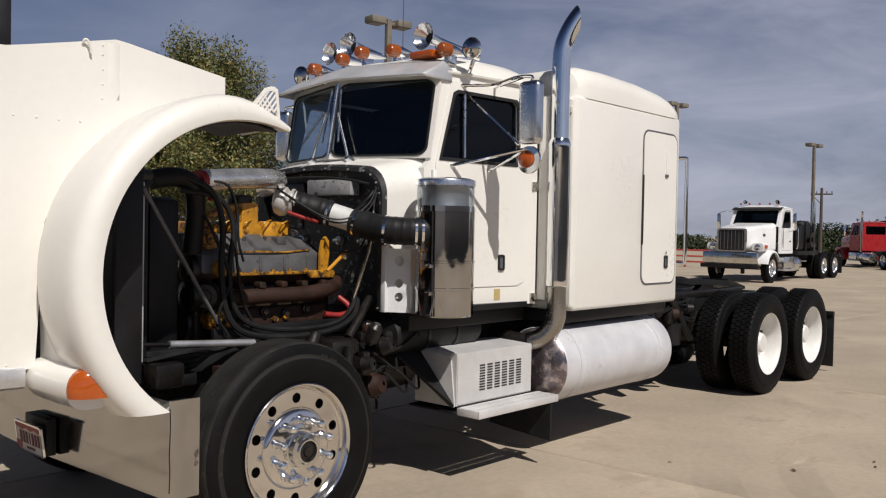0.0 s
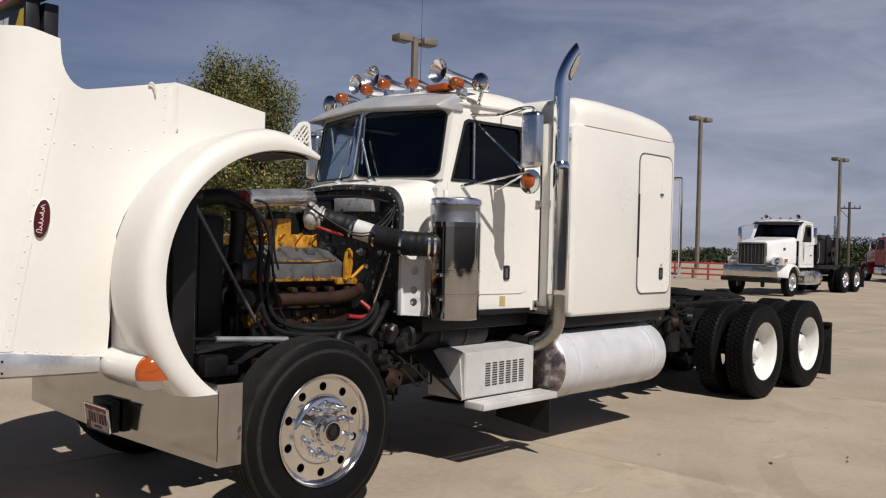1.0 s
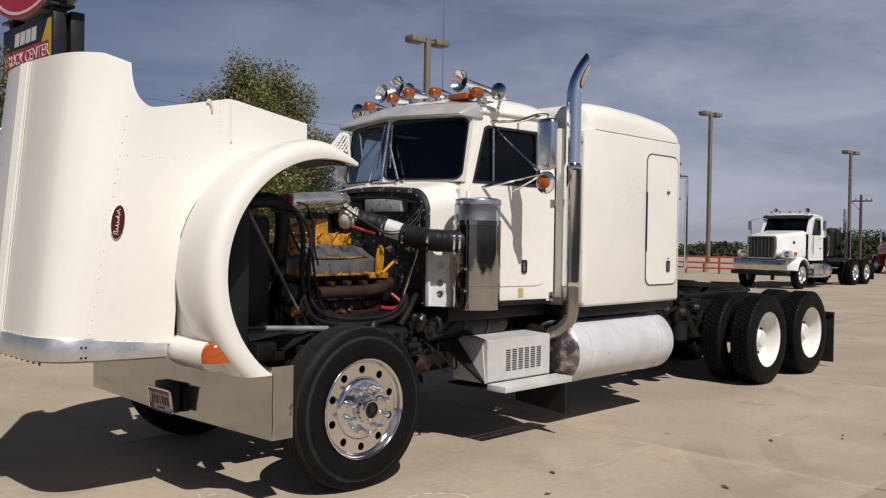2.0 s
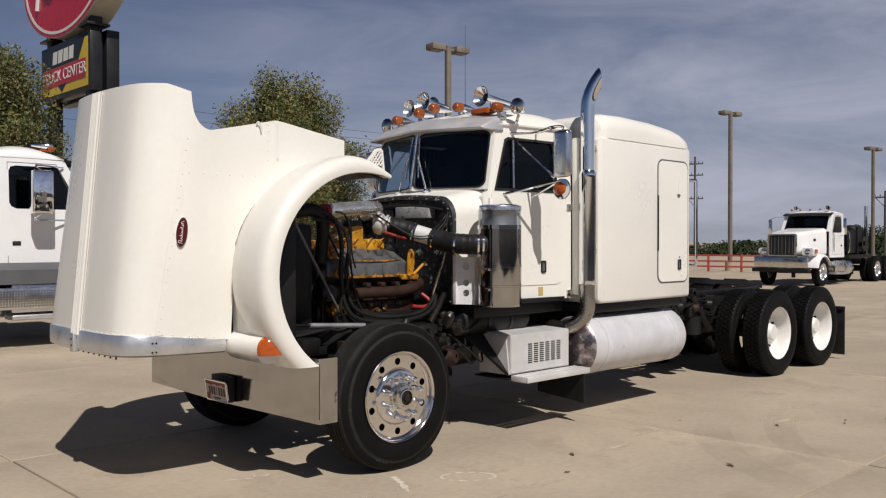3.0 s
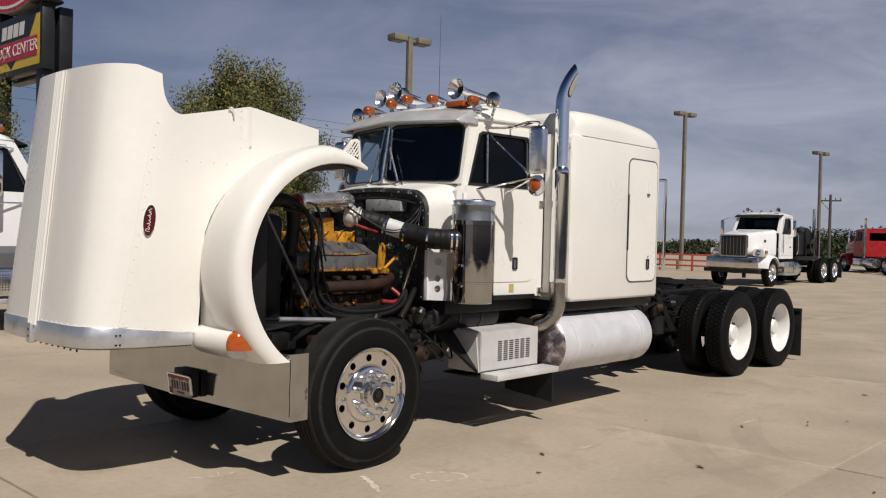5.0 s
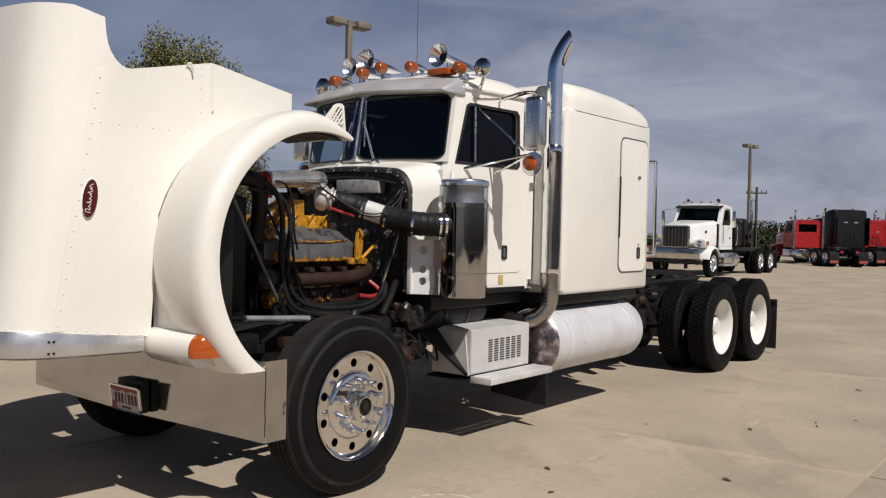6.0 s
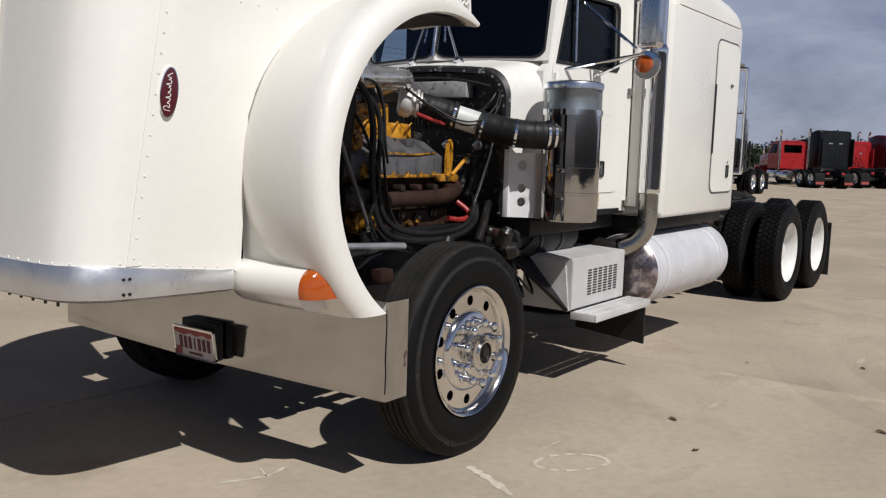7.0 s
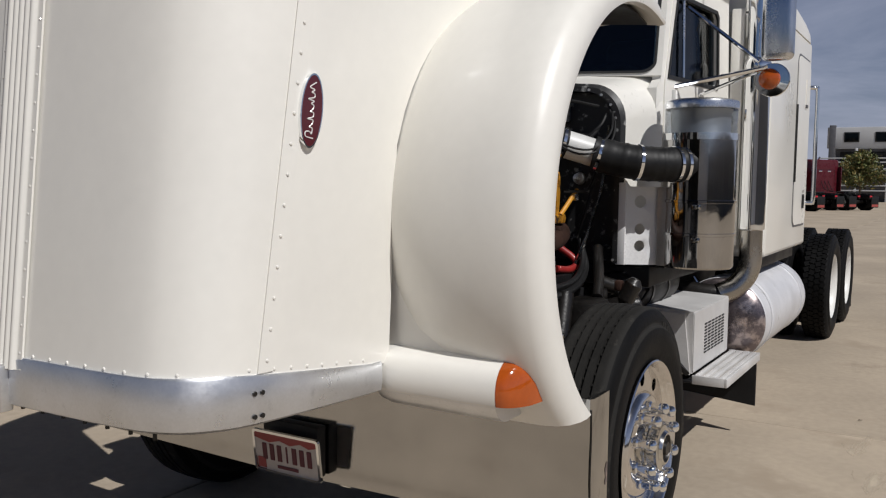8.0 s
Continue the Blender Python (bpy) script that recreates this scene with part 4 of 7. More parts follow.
for k in range(4):
    part("deck_fitting", box((5.0 + 0.24 * k, -0.36 + 0.05 * (k % 2), 1.02), (5.10 + 0.24 * k, -0.26 + 0.05 * (k % 2), 1.09 + 0.02 * (k % 3)), 0.015), M_RUST if k % 2 else M_GREASE, chassis)
part("slider_rail", box((5.5, -0.36, 1.02), (7.3, -0.26, 1.10), 0.01), M_GREASE, chassis)
part("slider_rail", box((5.5, 2 * YC + 0.26, 1.02), (7.3, 2 * YC + 0.36, 1.10), 0.01), M_GREASE, chassis)
for y in (-0.98, 2 * YC + 0.42):
    part("mud_flap", box((8.66, y, 0.07), (8.69, y + 0.60, 0.74), 0.004), M_HOSE, chassis, "black rubber mud flap")
part("flap_bar", box((8.64, YC - 1.1, 0.72), (8.70, YC + 1.1, 0.77), 0.008), M_BLACK, chassis)

# wheels
front_wheel(truck, Matrix.Translation((0, -1.105, 0.555)))
front_wheel(truck, Matrix.Translation((0, 2 * YC + 1.105, 0.555)) @ Matrix.Rotation(math.pi, 4, "Z"))
for x in (6.50, 7.81):
    rear_wheel(truck, Matrix.Translation((x, -1.03, 0.545)))
    rear_wheel(truck, Matrix.Translation((x, -0.655, 0.545)), outer=False)
    rear_wheel(truck, Matrix.Translation((x, 2 * YC + 1.03, 0.545)) @ Matrix.Rotation(math.pi, 4, "Z"))
    rear_wheel(truck, Matrix.Translation((x, 2 * YC + 0.655, 0.545)) @ Matrix.Rotation(math.pi, 4, "Z"), outer=False)

# cab
cab = holder("cab", truck)
cab["label"] = "cream white riveted cab with a split windshield"


def side_y(x, z):
    return -0.79 + 0.12 * (2.46 - x) + (0.02 * (z - 2.15) / 0.65 if z > 2.15 else 0)


def cab_side(u, v, n):
    return Vector((u, side_y(u, v) + n, v))


CAB_OUT = [(1.36, 1.17), (2.46, 1.17), (2.46, 2.80), (1.51, 2.80), (1.415, 2.17), (1.36, 2.12)]
WIN = [(1.495, 2.19), (2.225, 2.19), (2.255, 2.22), (2.255, 2.625), (2.225, 2.657), (1.665, 2.662), (1.625, 2.64)]


def densify(poly, zs):
    out = []
    for p, q in zip(poly, poly[1:] + [poly[0]]):
        out.append(p)
        for z in sorted(zs, key=lambda w: abs(w - p[1])):
            if (p[1] - z) * (q[1] - z) < -1e-6:
                t = (z - p[1]) / (q[1] - p[1])
                out.append((p[0] + (q[0] - p[0]) * t, z))
    return out


o = part("side_wall", holed(densify(CAB_OUT, [2.15]), WIN, 0.05, cab_side), M_WHITE, cab)
mirrored(o)
door = part("door", holed(densify([(1.455, 1.34), (1.485, 1.31), (2.26, 1.31), (2.32, 1.335), (2.36, 1.39), (2.37, 2.66), (2.32, 2.73), (1.60, 2.73), (1.46, 2.17), (1.455, 2.1)], [2.15]), [(a, b) for a, b in WIN], -0.007, cab_side), M_WHITE, cab, "cream white cab door")
part("window_gasket", holed([(a + (a - 1.9) * 0.03, b + (b - 2.43) * 0.05) for a, b in WIN], [(a - (a - 1.9) * 0.03, b - (b - 2.43) * 0.05) for a, b in WIN], -0.012, cab_side), M_GASKET, door)
part("window_pane", plate(WIN, 0.006, lambda u, v, n: cab_side(u, v, n + 0.02)), M_GLASS_DK, door)
part("vent_bar", cyl(cab_side(1.725, 2.21, 0.0), cab_side(1.73, 2.655, 0.0), 0.009, seg=8), M_ALU, door)
hd = part("door_handle", frame_of(rrect(0.06, 0.115, 0.015), rrect(0.036, 0.085, 0.01), 0.012, lambda u, v, n: cab_side(2.085 + u, 1.48 + v, -0.008 - n)), M_GASKET, door, "black pocket door handle")
part("paddle", plate(rrect(0.036, 0.085, 0.01), 0.004, lambda u, v, n: cab_side(2.085 + u, 1.48 + v, -0.009 - n)), M_GREY, hd)
part("sticker", plate(rrect(0.06, 0.08, 0.004), 0.002, lambda u, v, n: cab_side(2.06 + u, 1.25 + v, -0.001 - n)), mat("yellow_sticker", (0.5, 0.38, 0.16), 0.6), cab, "faded yellow sticker")
for z in (1.22, 2.05):
    part("door_hinge", box((2.40, -0.805, z - 0.03), (2.475, -0.76, z + 0.03), 0.008), M_CHROME_OLD, cab)
mirrored(door)
o = part("rear_wall", box((2.43, -0.76, 1.17), (2.46, 2 * YC + 0.76, 2.78), 0), M_WHITE, cab)
part("floor_pan", box((1.2, -0.78, 1.15), (2.45, 2 * YC + 0.78, 1.19), 0), M_BLACK, cab)
part("underside", box((1.2, -0.70, 1.04), (2.45, 2 * YC + 0.70, 1.15), 0.01), M_BLACK, cab)

# windshield halves
WS = [Vector(p) for p in ((1.189, YC, 2.195), (1.41, YC - 0.787, 2.19), (1.504, YC - 0.787, 2.765), (1.288, YC, 2.775))]


def ws(u, v, n):
    a, b = WS[0].lerp(WS[1], u), WS[3].lerp(WS[2], u)
    nr = (WS[1] - WS[0]).cross(WS[3] - WS[0]).normalized()
    if nr.x > 0:
        nr = -nr
    return a.lerp(b, v) + nr * n


def round_quad(u0, u1, v0, v1, r=0.09, n=5):
    out = []
    w, h = (u1 - u0), (v1 - v0)
    for x, y in rrect(w / 1.0, h / 1.0 * 1.0, min(r, w / 2 - 0.01, h / 2 - 0.01), n):
        out.append((u0 + w / 2 + x, v0 + h / 2 + y))
    return out


WH = round_quad(0.02, 0.955, 0.035, 0.925, 0.105, 7)
o = part("windshield_frame", holed([(0, 0), (1, 0), (1, 1), (0, 1)], WH, -0.03, ws), M_WHITE, cab)
mirrored(o)
o = part("windshield_gasket", holed(round_quad(0.012, 0.963, 0.024, 0.938, 0.11, 7), round_quad(0.027, 0.946, 0.045, 0.914, 0.10, 7), 0.009, ws), M_GASKET, cab)
mirrored(o)
o = part("windshield_pane", plate(WH, 0.006, lambda u, v, n: ws(u, v, n - 0.012)), M_GLASS, cab, "dark windshield pane")
mirrored(o)
part("windshield_bar", cyl(ws(0, 0.03, 0.012), ws(0, 0.93, 0.012), 0.014, seg=10), M_ALU, cab, "bright metal windshield divider")
for sy in (-1, 1):
    def wp(u, v, n, sy=sy):
        p = ws(u, v, n)
        return p if sy < 0 else Vector((p.x, 2 * YC - p.y, p.z))
    wiper = holder("wiper", cab)
    u0 = 0.26 if sy < 0 else 0.22
    part("arm", cyl(wp(u0, -0.06, 0.05), wp(0.07, 0.55, 0.045), 0.010, 0.007, seg=8), M_ALU, wiper, "bright wiper arm")
    part("blade", cyl(wp(0.10, 0.2, 0.028), wp(0.05, 0.86, 0.028), 0.008, seg=6), M_ALU, wiper)
    part("pivot", lathe([(-0.03, 0.03), (0.03, 0.03), (0.055, 0.02), (0.06, 0.001)], wp(u0, -0.05, 0.02), (-0.8, 0, 0.6), 14), M_ALU, wiper)

# cowl: top, sides and the firewall with its arched flange
def arch(x, half, top, r, low, n=8):
    pts = [Vector((x, YC - half, low))]
    for k in range(n + 1):
        a = radians(180 - 90 * k / n)
        pts.append(Vector((x, YC - half + r + r * math.cos(a), top - r + r * math.sin(a))))
    for k in range(1, 8):
        t = k / 8
        pts.append(Vector((x, YC - half + r + 2 * (half - r) * t, top + 0.025 * math.sin(math.pi * t))))
    pts += [Vector((p.x, 2 * YC - p.y, p.z)) for p in pts[n + 1::-1]]
    return pts


A0 = arch(1.075, 0.682, 2.108, 0.20, 1.17)
A1 = arch(1.10, 0.70, 2.125, 0.20, 1.17)
A2 = []
for p in A1:
    yn = (p.y - YC) / 0.70
    A2.append(Vector((1.22 + 0.20 * abs(yn) ** 2, YC + yn * 0.80, min(2.18, 1.17 + (p.z - 1.17) * 1.055))))
A3 = [Vector((1.30 + 0.22 * ((p.y - YC) / 0.772) ** 2, p.y, p.z)) for p in arch(0, 0.772, 2.195, 0.05, 1.17)]
part("cowl", loft([A1, A2, A3], closed=False), M_WHITE, cab)
part("firewall_flange", loft([A0, A1], closed=False), M_SPLIT, cab, "chipped black firewall flange")
ai = arch(1.075, 0.655, 2.082, 0.18, 1.17)
part("firewall_lip", loft([[p + Vector((d, 0, 0)) for p in a] for d, a in ((0, A0), (-0.004, A0), (-0.004, ai), (0, ai))], closed=False), M_SPLIT, cab)
part("firewall_side", loft([ai, [p + Vector((0.10, 0, 0)) for p in ai]], closed=False), M_BLACK, cab)
part("firewall", plate([(p.y, p.z) for p in ai], 0.02, lambda u, v, n: Vector((1.175 + n, u, v))), M_SPLIT, cab, "black firewall, paint chipped to bare metal")
part("firewall_box", box((1.08, YC - 0.36, 1.93), (1.17, YC + 0.10, 2.04), 0.01), M_CHIPPED, cab, "scuffed grey heater cover")
part("heater_core", box((1.10, YC - 0.50, 1.74), (1.17, YC + 0.22, 1.86), 0.006), M_BLACK, cab)
for k in range(22):
    y = YC - 0.48 + 0.03 * k
    part("heater_fin", box((1.085, y, 1.75), (1.10, y + 0.012, 1.85), 0), M_GREASE, cab)
for k, p in enumerate(A0):
    if k % 2 == 0:
        q = p.lerp(Vector((p.x, YC, 1.7)), 0.035)
        part("flange_bolt", cyl(q + Vector((-0.004, 0, 0)), q + Vector((-0.012, 0, 0)), 0.007, seg=8), M_ALU_DULL, cab)
# white side panel by the air cleaner, pierced
pn = lambda u, v, n: Vector((1.09 + u * 0.10, -0.555 - u * 0.19 + n, v))
bm = bmesh.new()
for z0, z1, zh, rh in ((1.165, 1.31, 1.265, 0.030), (1.31, 1.42, 1.355, 0.030), (1.42, 1.58, 1.50, 0.034)):
    holed([(0, z0), (1, z0), (1, z1), (0, z1)], [(0.55 + rh * 4.6 * math.cos(a), zh + rh * math.sin(a)) for a in (2 * math.pi * i / 14 for i in range(14))], 0.006, pn, bm)
part("cowl_panel", bm, M_WHITE2, cab, "white sheet metal panel with three round holes")
part("panel_flange", box((1.075, -0.60, 1.165), (1.095, -0.55, 1.60), 0.003), M_WHITE2, cab)
part("panel_rail", box((1.16, -0.80, 1.165), (1.185, -0.745, 1.58), 0.003), M_ALU_DULL, cab)

# roof and polished visor
rows = []
for i in range(15):
    u = i / 14
    row = []
    for j in range(25):
        v = -1 + 2 * j / 24
        x0 = 1.40 + 0.15 * abs(v) ** 1.2
        x = x0 + (2.47 - x0) * u
        rise = math.sin(math.pi / 2 * min(1, u / 0.4)) * (1 - 0.5 * max(0, (u - 0.7) / 0.3) ** 2)
        row.append(Vector((x, YC + v * (0.79 + 0.10 * u), 2.785 + (0.092 + 0.085 * rise) * (1 - abs(v) ** 9))))
    rows.append(row)
roof = part("roof", loft(rows, closed=False), M_WHITE, cab)
sharp_rim(roof)
s = roof.modifiers.new("thick", "SOLIDIFY")
s.thickness, s.offset = 0.02, -1
part("drip_rail", tube([(1.51, -0.665, 2.785), (1.9, -0.715, 2.79), (2.3, -0.765, 2.79), (2.46, -0.785, 2.785)], 0.013, seg=6), M_WHITE, cab)
VIS_LOW = [(1.60, -0.80, 2.735), (1.345, -0.79, 2.740), (1.33, -0.775, 2.743), (1.235, 0.0, 2.772), (1.33, 0.775, 2.743), (1.345, 0.79, 2.740), (1.60, 0.80, 2.735)]
VIS_TOP = [(1.60, -0.805, 2.80), (1.54, -0.80, 2.84), (1.52, -0.79, 2.852), (1.375, 0.0, 2.882), (1.52, 0.79, 2.852), (1.54, 0.80, 2.84), (1.60, 0.805, 2.80)]
row = lambda pts, dz=0.0, dx=0.0: [Vector((x + dx, YC + y, z + dz)) for x, y, z in pts]
vis = part("sun_visor", loft([row(VIS_TOP), row(VIS_LOW), row(VIS_LOW, -0.016, 0.004)], closed=False), M_VISOR, cab, "brushed metal sun visor over the windshield")
s = vis.modifiers.new("thick", "SOLIDIFY")
s.thickness = 0.004

# interior
part("dashboard", box((1.55, -0.60, 2.0), (1.80, 2 * YC + 0.60, 2.21), 0.05), M_INTERIOR, cab)
part("headliner", box((1.62, -0.62, 2.74), (2.42, 2 * YC + 0.62, 2.76), 0), M_INTERIOR, cab)
part("back_curtain", box((2.40, -0.70, 1.2), (2.425, 2 * YC + 0.70, 2.74), 0), M_INTERIOR, cab)
for y in (YC - 0.42, YC + 0.42):
    part("seat_back", box((2.12, y - 0.24, 1.75), (2.27, y + 0.24, 2.52), 0.07, seg=3), M_INTERIOR, cab)
    part("seat_cushion", box((1.85, y - 0.24, 1.62), (2.2, y + 0.24, 1.80), 0.06), M_INTERIOR, cab)
# added dark sheet, keeps daylight from the far door window out of the windshield
bm = loft([[Vector((1.86 + 0.02 * k, 2 * YC + 0.655 + 0.012 * math.sin(k * 1.9), z)) for k in range(27)] for z in (2.10, 2.40, 2.72)], closed=False)
cur = part("door_curtain", bm, M_INTERIOR, cab, "dark sheet added to block light through the far door window")
s = cur.modifiers.new("thick", "SOLIDIFY")
s.thickness = 0.004
bm = bmesh.new()
pts = [Vector((1.83, YC - 0.42, 2.18)) + Matrix.Rotation(radians(35), 3, "Y") @ Vector((0.0 + 0.22 * math.cos(a), 0.22 * math.sin(a), 0)) for a in (2 * math.pi * i / 24 for i in range(25))]
tube(pts, 0.013, seg=6, smooth=False, bm=bm)
part("steering_wheel", bm, M_INTERIOR, cab)

# roof horns, markers and lamps
def horn(x, y, z, length, bell, parent=cab):
    h = holder("air_horn", parent)
    part("bell", lathe([(0.0, bell), (0.004, bell * 0.98), (0.03, bell * 0.72), (0.07, bell * 0.5), (0.16, bell * 0.34), (length, 0.018), (length, 0.001)], (x, y, z), (1, 0, -0.06), 24), M_CHROME, h, "chrome air horn trumpet")
    part("throat", lathe([(0.0, bell * 0.95), (0.04, bell * 0.6), (0.07, bell * 0.3)], (x + 0.004, y, z), (1, 0, -0.06), 20), M_ALU, h)
    # black disc paints the shade deep inside the trumpet
    part("bore", lathe([(0.0, bell * 0.34), (0.004, 0.001)], (x + 0.066, y, z - 0.004), (1, 0, -0.06), 16), M_GASKET, h, "black disc for the shade deep in the horn")
    part("stand", box((x + 0.14, y - 0.014, 2.90), (x + 0.18, y + 0.014, z - 0.01), 0.004), M_CHROME, h)


horn(1.60, 0.61, 3.07, 0.42, 0.088)
horn(1.70, 0.51, 3.14, 0.36, 0.10)
horn(1.65, -0.35, 3.085, 0.50, 0.098)


def marker(x, y, z, s=1.0):
    h = holder("marker_light", cab)
    part("body", lathe([(0.0, 0.046 * s), (0.10, 0.042 * s), (0.2, 0.022 * s), (0.26, 0.008)], (x, y, z), (1, 0, 0), 18), M_CHROME, h, "chrome bullet housing")
    part("lens", lathe([(0.05, 0.047 * s), (0.0, 0.047 * s), (-0.02, 0.045 * s), (-0.034, 0.034 * s), (-0.04, 0.001)], (x, y, z), (1, 0, 0), 18), M_AMBER_DK, h, "amber lens")
    part("foot", box((x + 0.03, y - 0.02, 2.84), (x + 0.12, y + 0.02, z - 0.02), 0.006), M_CHROME, h)


for y, z in ((0.74, 2.955), (0.413, 2.995), (0.195, 3.02), (-0.14, 2.993), (-0.64, 2.94)):
    marker(1.55, y, z)
part("roof_lamp_bar", box((1.50, -0.58, 2.895), (1.62, -0.36, 2.945), 0.014), M_AMBER, cab, "orange-red low cab lamp")
for x, y, z, dy in ((1.65, -0.80, 2.945, -1), (1.50, 0.84, 2.91, 1)):
    lamp = holder("spot_lamp", cab)
    part("shell", lathe([(0.0, 0.072), (0.01, 0.074), (0.03, 0.068), (0.07, 0.045), (0.10, 0.015), (0.105, 0.001)], (x, y, z), (1, 0.1, 0), 22), M_CHROME, lamp, "round chrome lamp")
    part("lens", lathe([(0.002, 0.068), (-0.012, 0.05), (-0.018, 0.001)], (x, y, z), (1, 0.1, 0), 22), M_CHROME_OLD, lamp)
    part("stalk", tube([(x + 0.03, y, z - 0.07), (x + 0.03, y + 0.02 * dy * -1, z - 0.13), (x + 0.05, y - 0.05 * dy, z - 0.15)], 0.014, seg=8), M_CHROME, lamp)
small = part("rear_roof_lamp", lathe([(0, 0.03), (0.03, 0.028), (0.06, 0.012), (0.065, 0.001)], (2.02, -0.55, 2.97), (-1, 0, 0), 14), M_CHROME, cab)
part("radio_aerial", cyl((1.78, -0.02, 2.9), (1.80, -0.0, 3.85), 0.003, 0.0015, seg=5), M_GASKET, cab)

# mirror with its tubular arms
mir = holder("side_mirror", cab)
part("mirror_head", box((1.765, -1.285, 2.285), (1.855, -1.11, 2.705), 0.04, seg=5), M_ALU, mir, "tall chrome west coast mirror")
part("mirror_arm", tube([(1.66, -0.63, 2.71), (1.80, -0.86, 2.71), (1.83, -1.05, 2.745), (1.82, -1.19, 2.735), (1.82, -1.19, 2.70)], 0.011, seg=8, per=4), M_CHROME, mir)
part("mirror_arm", tube([(1.62, -0.64, 2.72), (2.08, -0.70, 2.735)], 0.016, seg=8), M_CHROME, mir)
part("mirror_arm", cyl((2.02, -0.70, 2.73), (1.83, -1.12, 2.74), 0.010, seg=8), M_CHROME, mir)
part("mirror_arm", cyl((1.58, -0.66, 2.14), (1.825, -1.14, 2.255), 0.013, seg=8), M_CHROME, mir)
part("mirror_arm", cyl((1.95, -0.72, 2.12), (1.825, -1.14, 2.255), 0.011, seg=8), M_CHROME, mir)
part("mirror_arm", cyl((1.56, -0.665, 2.135), (1.82, -0.70, 2.135), 0.011, seg=8), M_CHROME, mir)
part("mirror_stay", cyl((1.80, -0.65, 2.66), (1.815, -1.10, 2.29), 0.011, seg=8), M_CHROME, mir)
part("round_mirror", lathe([(0.0, 0.092), (0.012, 0.095), (0.03, 0.08), (0.05, 0.04), (0.055, 0.001)], (1.83, -1.17, 2.185), (1, 0, 0), 28), M_CHROME, mir)
part("round_mirror_face", lathe([(0.0, 0.09), (-0.004, 0.001)], (1.83, -1.17, 2.185), (1, 0, 0), 28), M_CHROME, mir)
part("amber_reflector", lathe([(0.0, 0.06), (-0.02, 0.055), (-0.035, 0.03), (-0.038, 0.001)], (1.828, -1.155, 2.19), (1, 0, 0), 22), M_AMBER, mir, "round amber signal lens")
mirr2 = holder("side_mirror", cab)
for o in list(mir.children):
    mirrored(o, parent=mirr2)

# air cleaner
AX, AY = 1.285, -0.925
ac = holder("air_cleaner", truck)
part("canister", lathe([(1.13, 0.02), (1.13, 0.176), (1.14, 0.186), (1.30, 0.187), (1.302, 0.192), (1.315, 0.192), (1.317, 0.187), (1.47, 0.187), (1.472, 0.192), (1.485, 0.192), (1.487, 0.187), (1.80, 0.187)], (AX, AY, 0.028), (0, 0, 1), 96), M_CANISTER, ac, "polished steel air cleaner canister")
for v in ac.children[0].data.vertices:
    a = math.atan2(v.co.y - AY, v.co.x - AX)
    k = 1 + 0.008 * math.sin(7 * a + 0.7) + 0.005 * math.sin(13 * a + 2.0 + 3 * v.co.z)
    v.co.x, v.co.y = AX + (v.co.x - AX) * k, AY + (v.co.y - AY) * k
part("clear_band", lathe([(1.82, 0.184), (1.967, 0.184), (1.967, 0.180), (1.82, 0.180), (1.82, 0.184)], (AX, AY, 0.028), (0, 0, 1), 48), M_CLEAR, ac, "smoky clear pre-cleaner band")
part("inner_screen", lathe([(1.80, 0.001), (1.81, 0.18), (1.815, 0.155), (1.84, 0.15), (1.93, 0.15), (1.955, 0.16), (1.96, 0.001)], (AX, AY, 0.028), (0, 0, 1), 40), M_ALU_DULL, ac, "grey screen inside the clear band")
part("lid", lathe([(1.955, 0.183), (1.957, 0.19), (1.985, 0.191), (1.997, 0.187), (2.0, 0.175), (2.006, 0.16), (2.012, 0.08), (2.014, 0.001)], (AX, AY, 0.028), (0, 0, 1), 48), M_ALU, ac)
part("band", lathe([(1.795, 0.185), (1.795, 0.192), (1.83, 0.192), (1.83, 0.185)], (AX, AY, 0.028), (0, 0, 1), 48), M_CHROME, ac)
for z in (1.31, 1.48):
    part("clamp", box((AX - 0.205, AY - 0.06, z - 0.012), (AX - 0.165, AY - 0.02, z + 0.012), 0.004), M_CHROME_OLD, ac)
part("mount_bracket", box((AX - 0.05, -0.80, 1.28), (AX + 0.08, -0.74, 1.62), 0.01), M_ALU_DULL, ac)
part("mount_post", box((1.33, -0.775, 1.9), (1.36, -0.75, 2.10), 0.003), M_WHITE, ac)

# intake: turbo elbow, pipe, rubber hose
duct = holder("intake_duct", truck)
part("rubber_hose", tube([(0.905, -0.48, 1.748), (0.95, -0.60, 1.718), (0.99, -0.70, 1.70), (1.05, -0.78, 1.695), (1.10, -0.845, 1.695), (1.16, -0.90, 1.695)], 0.088, seg=24, per=8, ridge=0.003, every=5), M_HOSE, duct, "black ribbed rubber intake hose")
part("pipe", tube([(0.76, -0.26, 1.825), (0.85, -0.38, 1.785), (0.935, -0.53, 1.733)], 0.072, seg=24), M_WHITEPIPE, duct, "off-white intake pipe")
part("coupling", tube([(0.66, -0.16, 1.86), (0.72, -0.22, 1.84), (0.79, -0.30, 1.812), (0.83, -0.355, 1.795)], 0.082, seg=24, ridge=0.005, every=4), M_HOSE, duct)
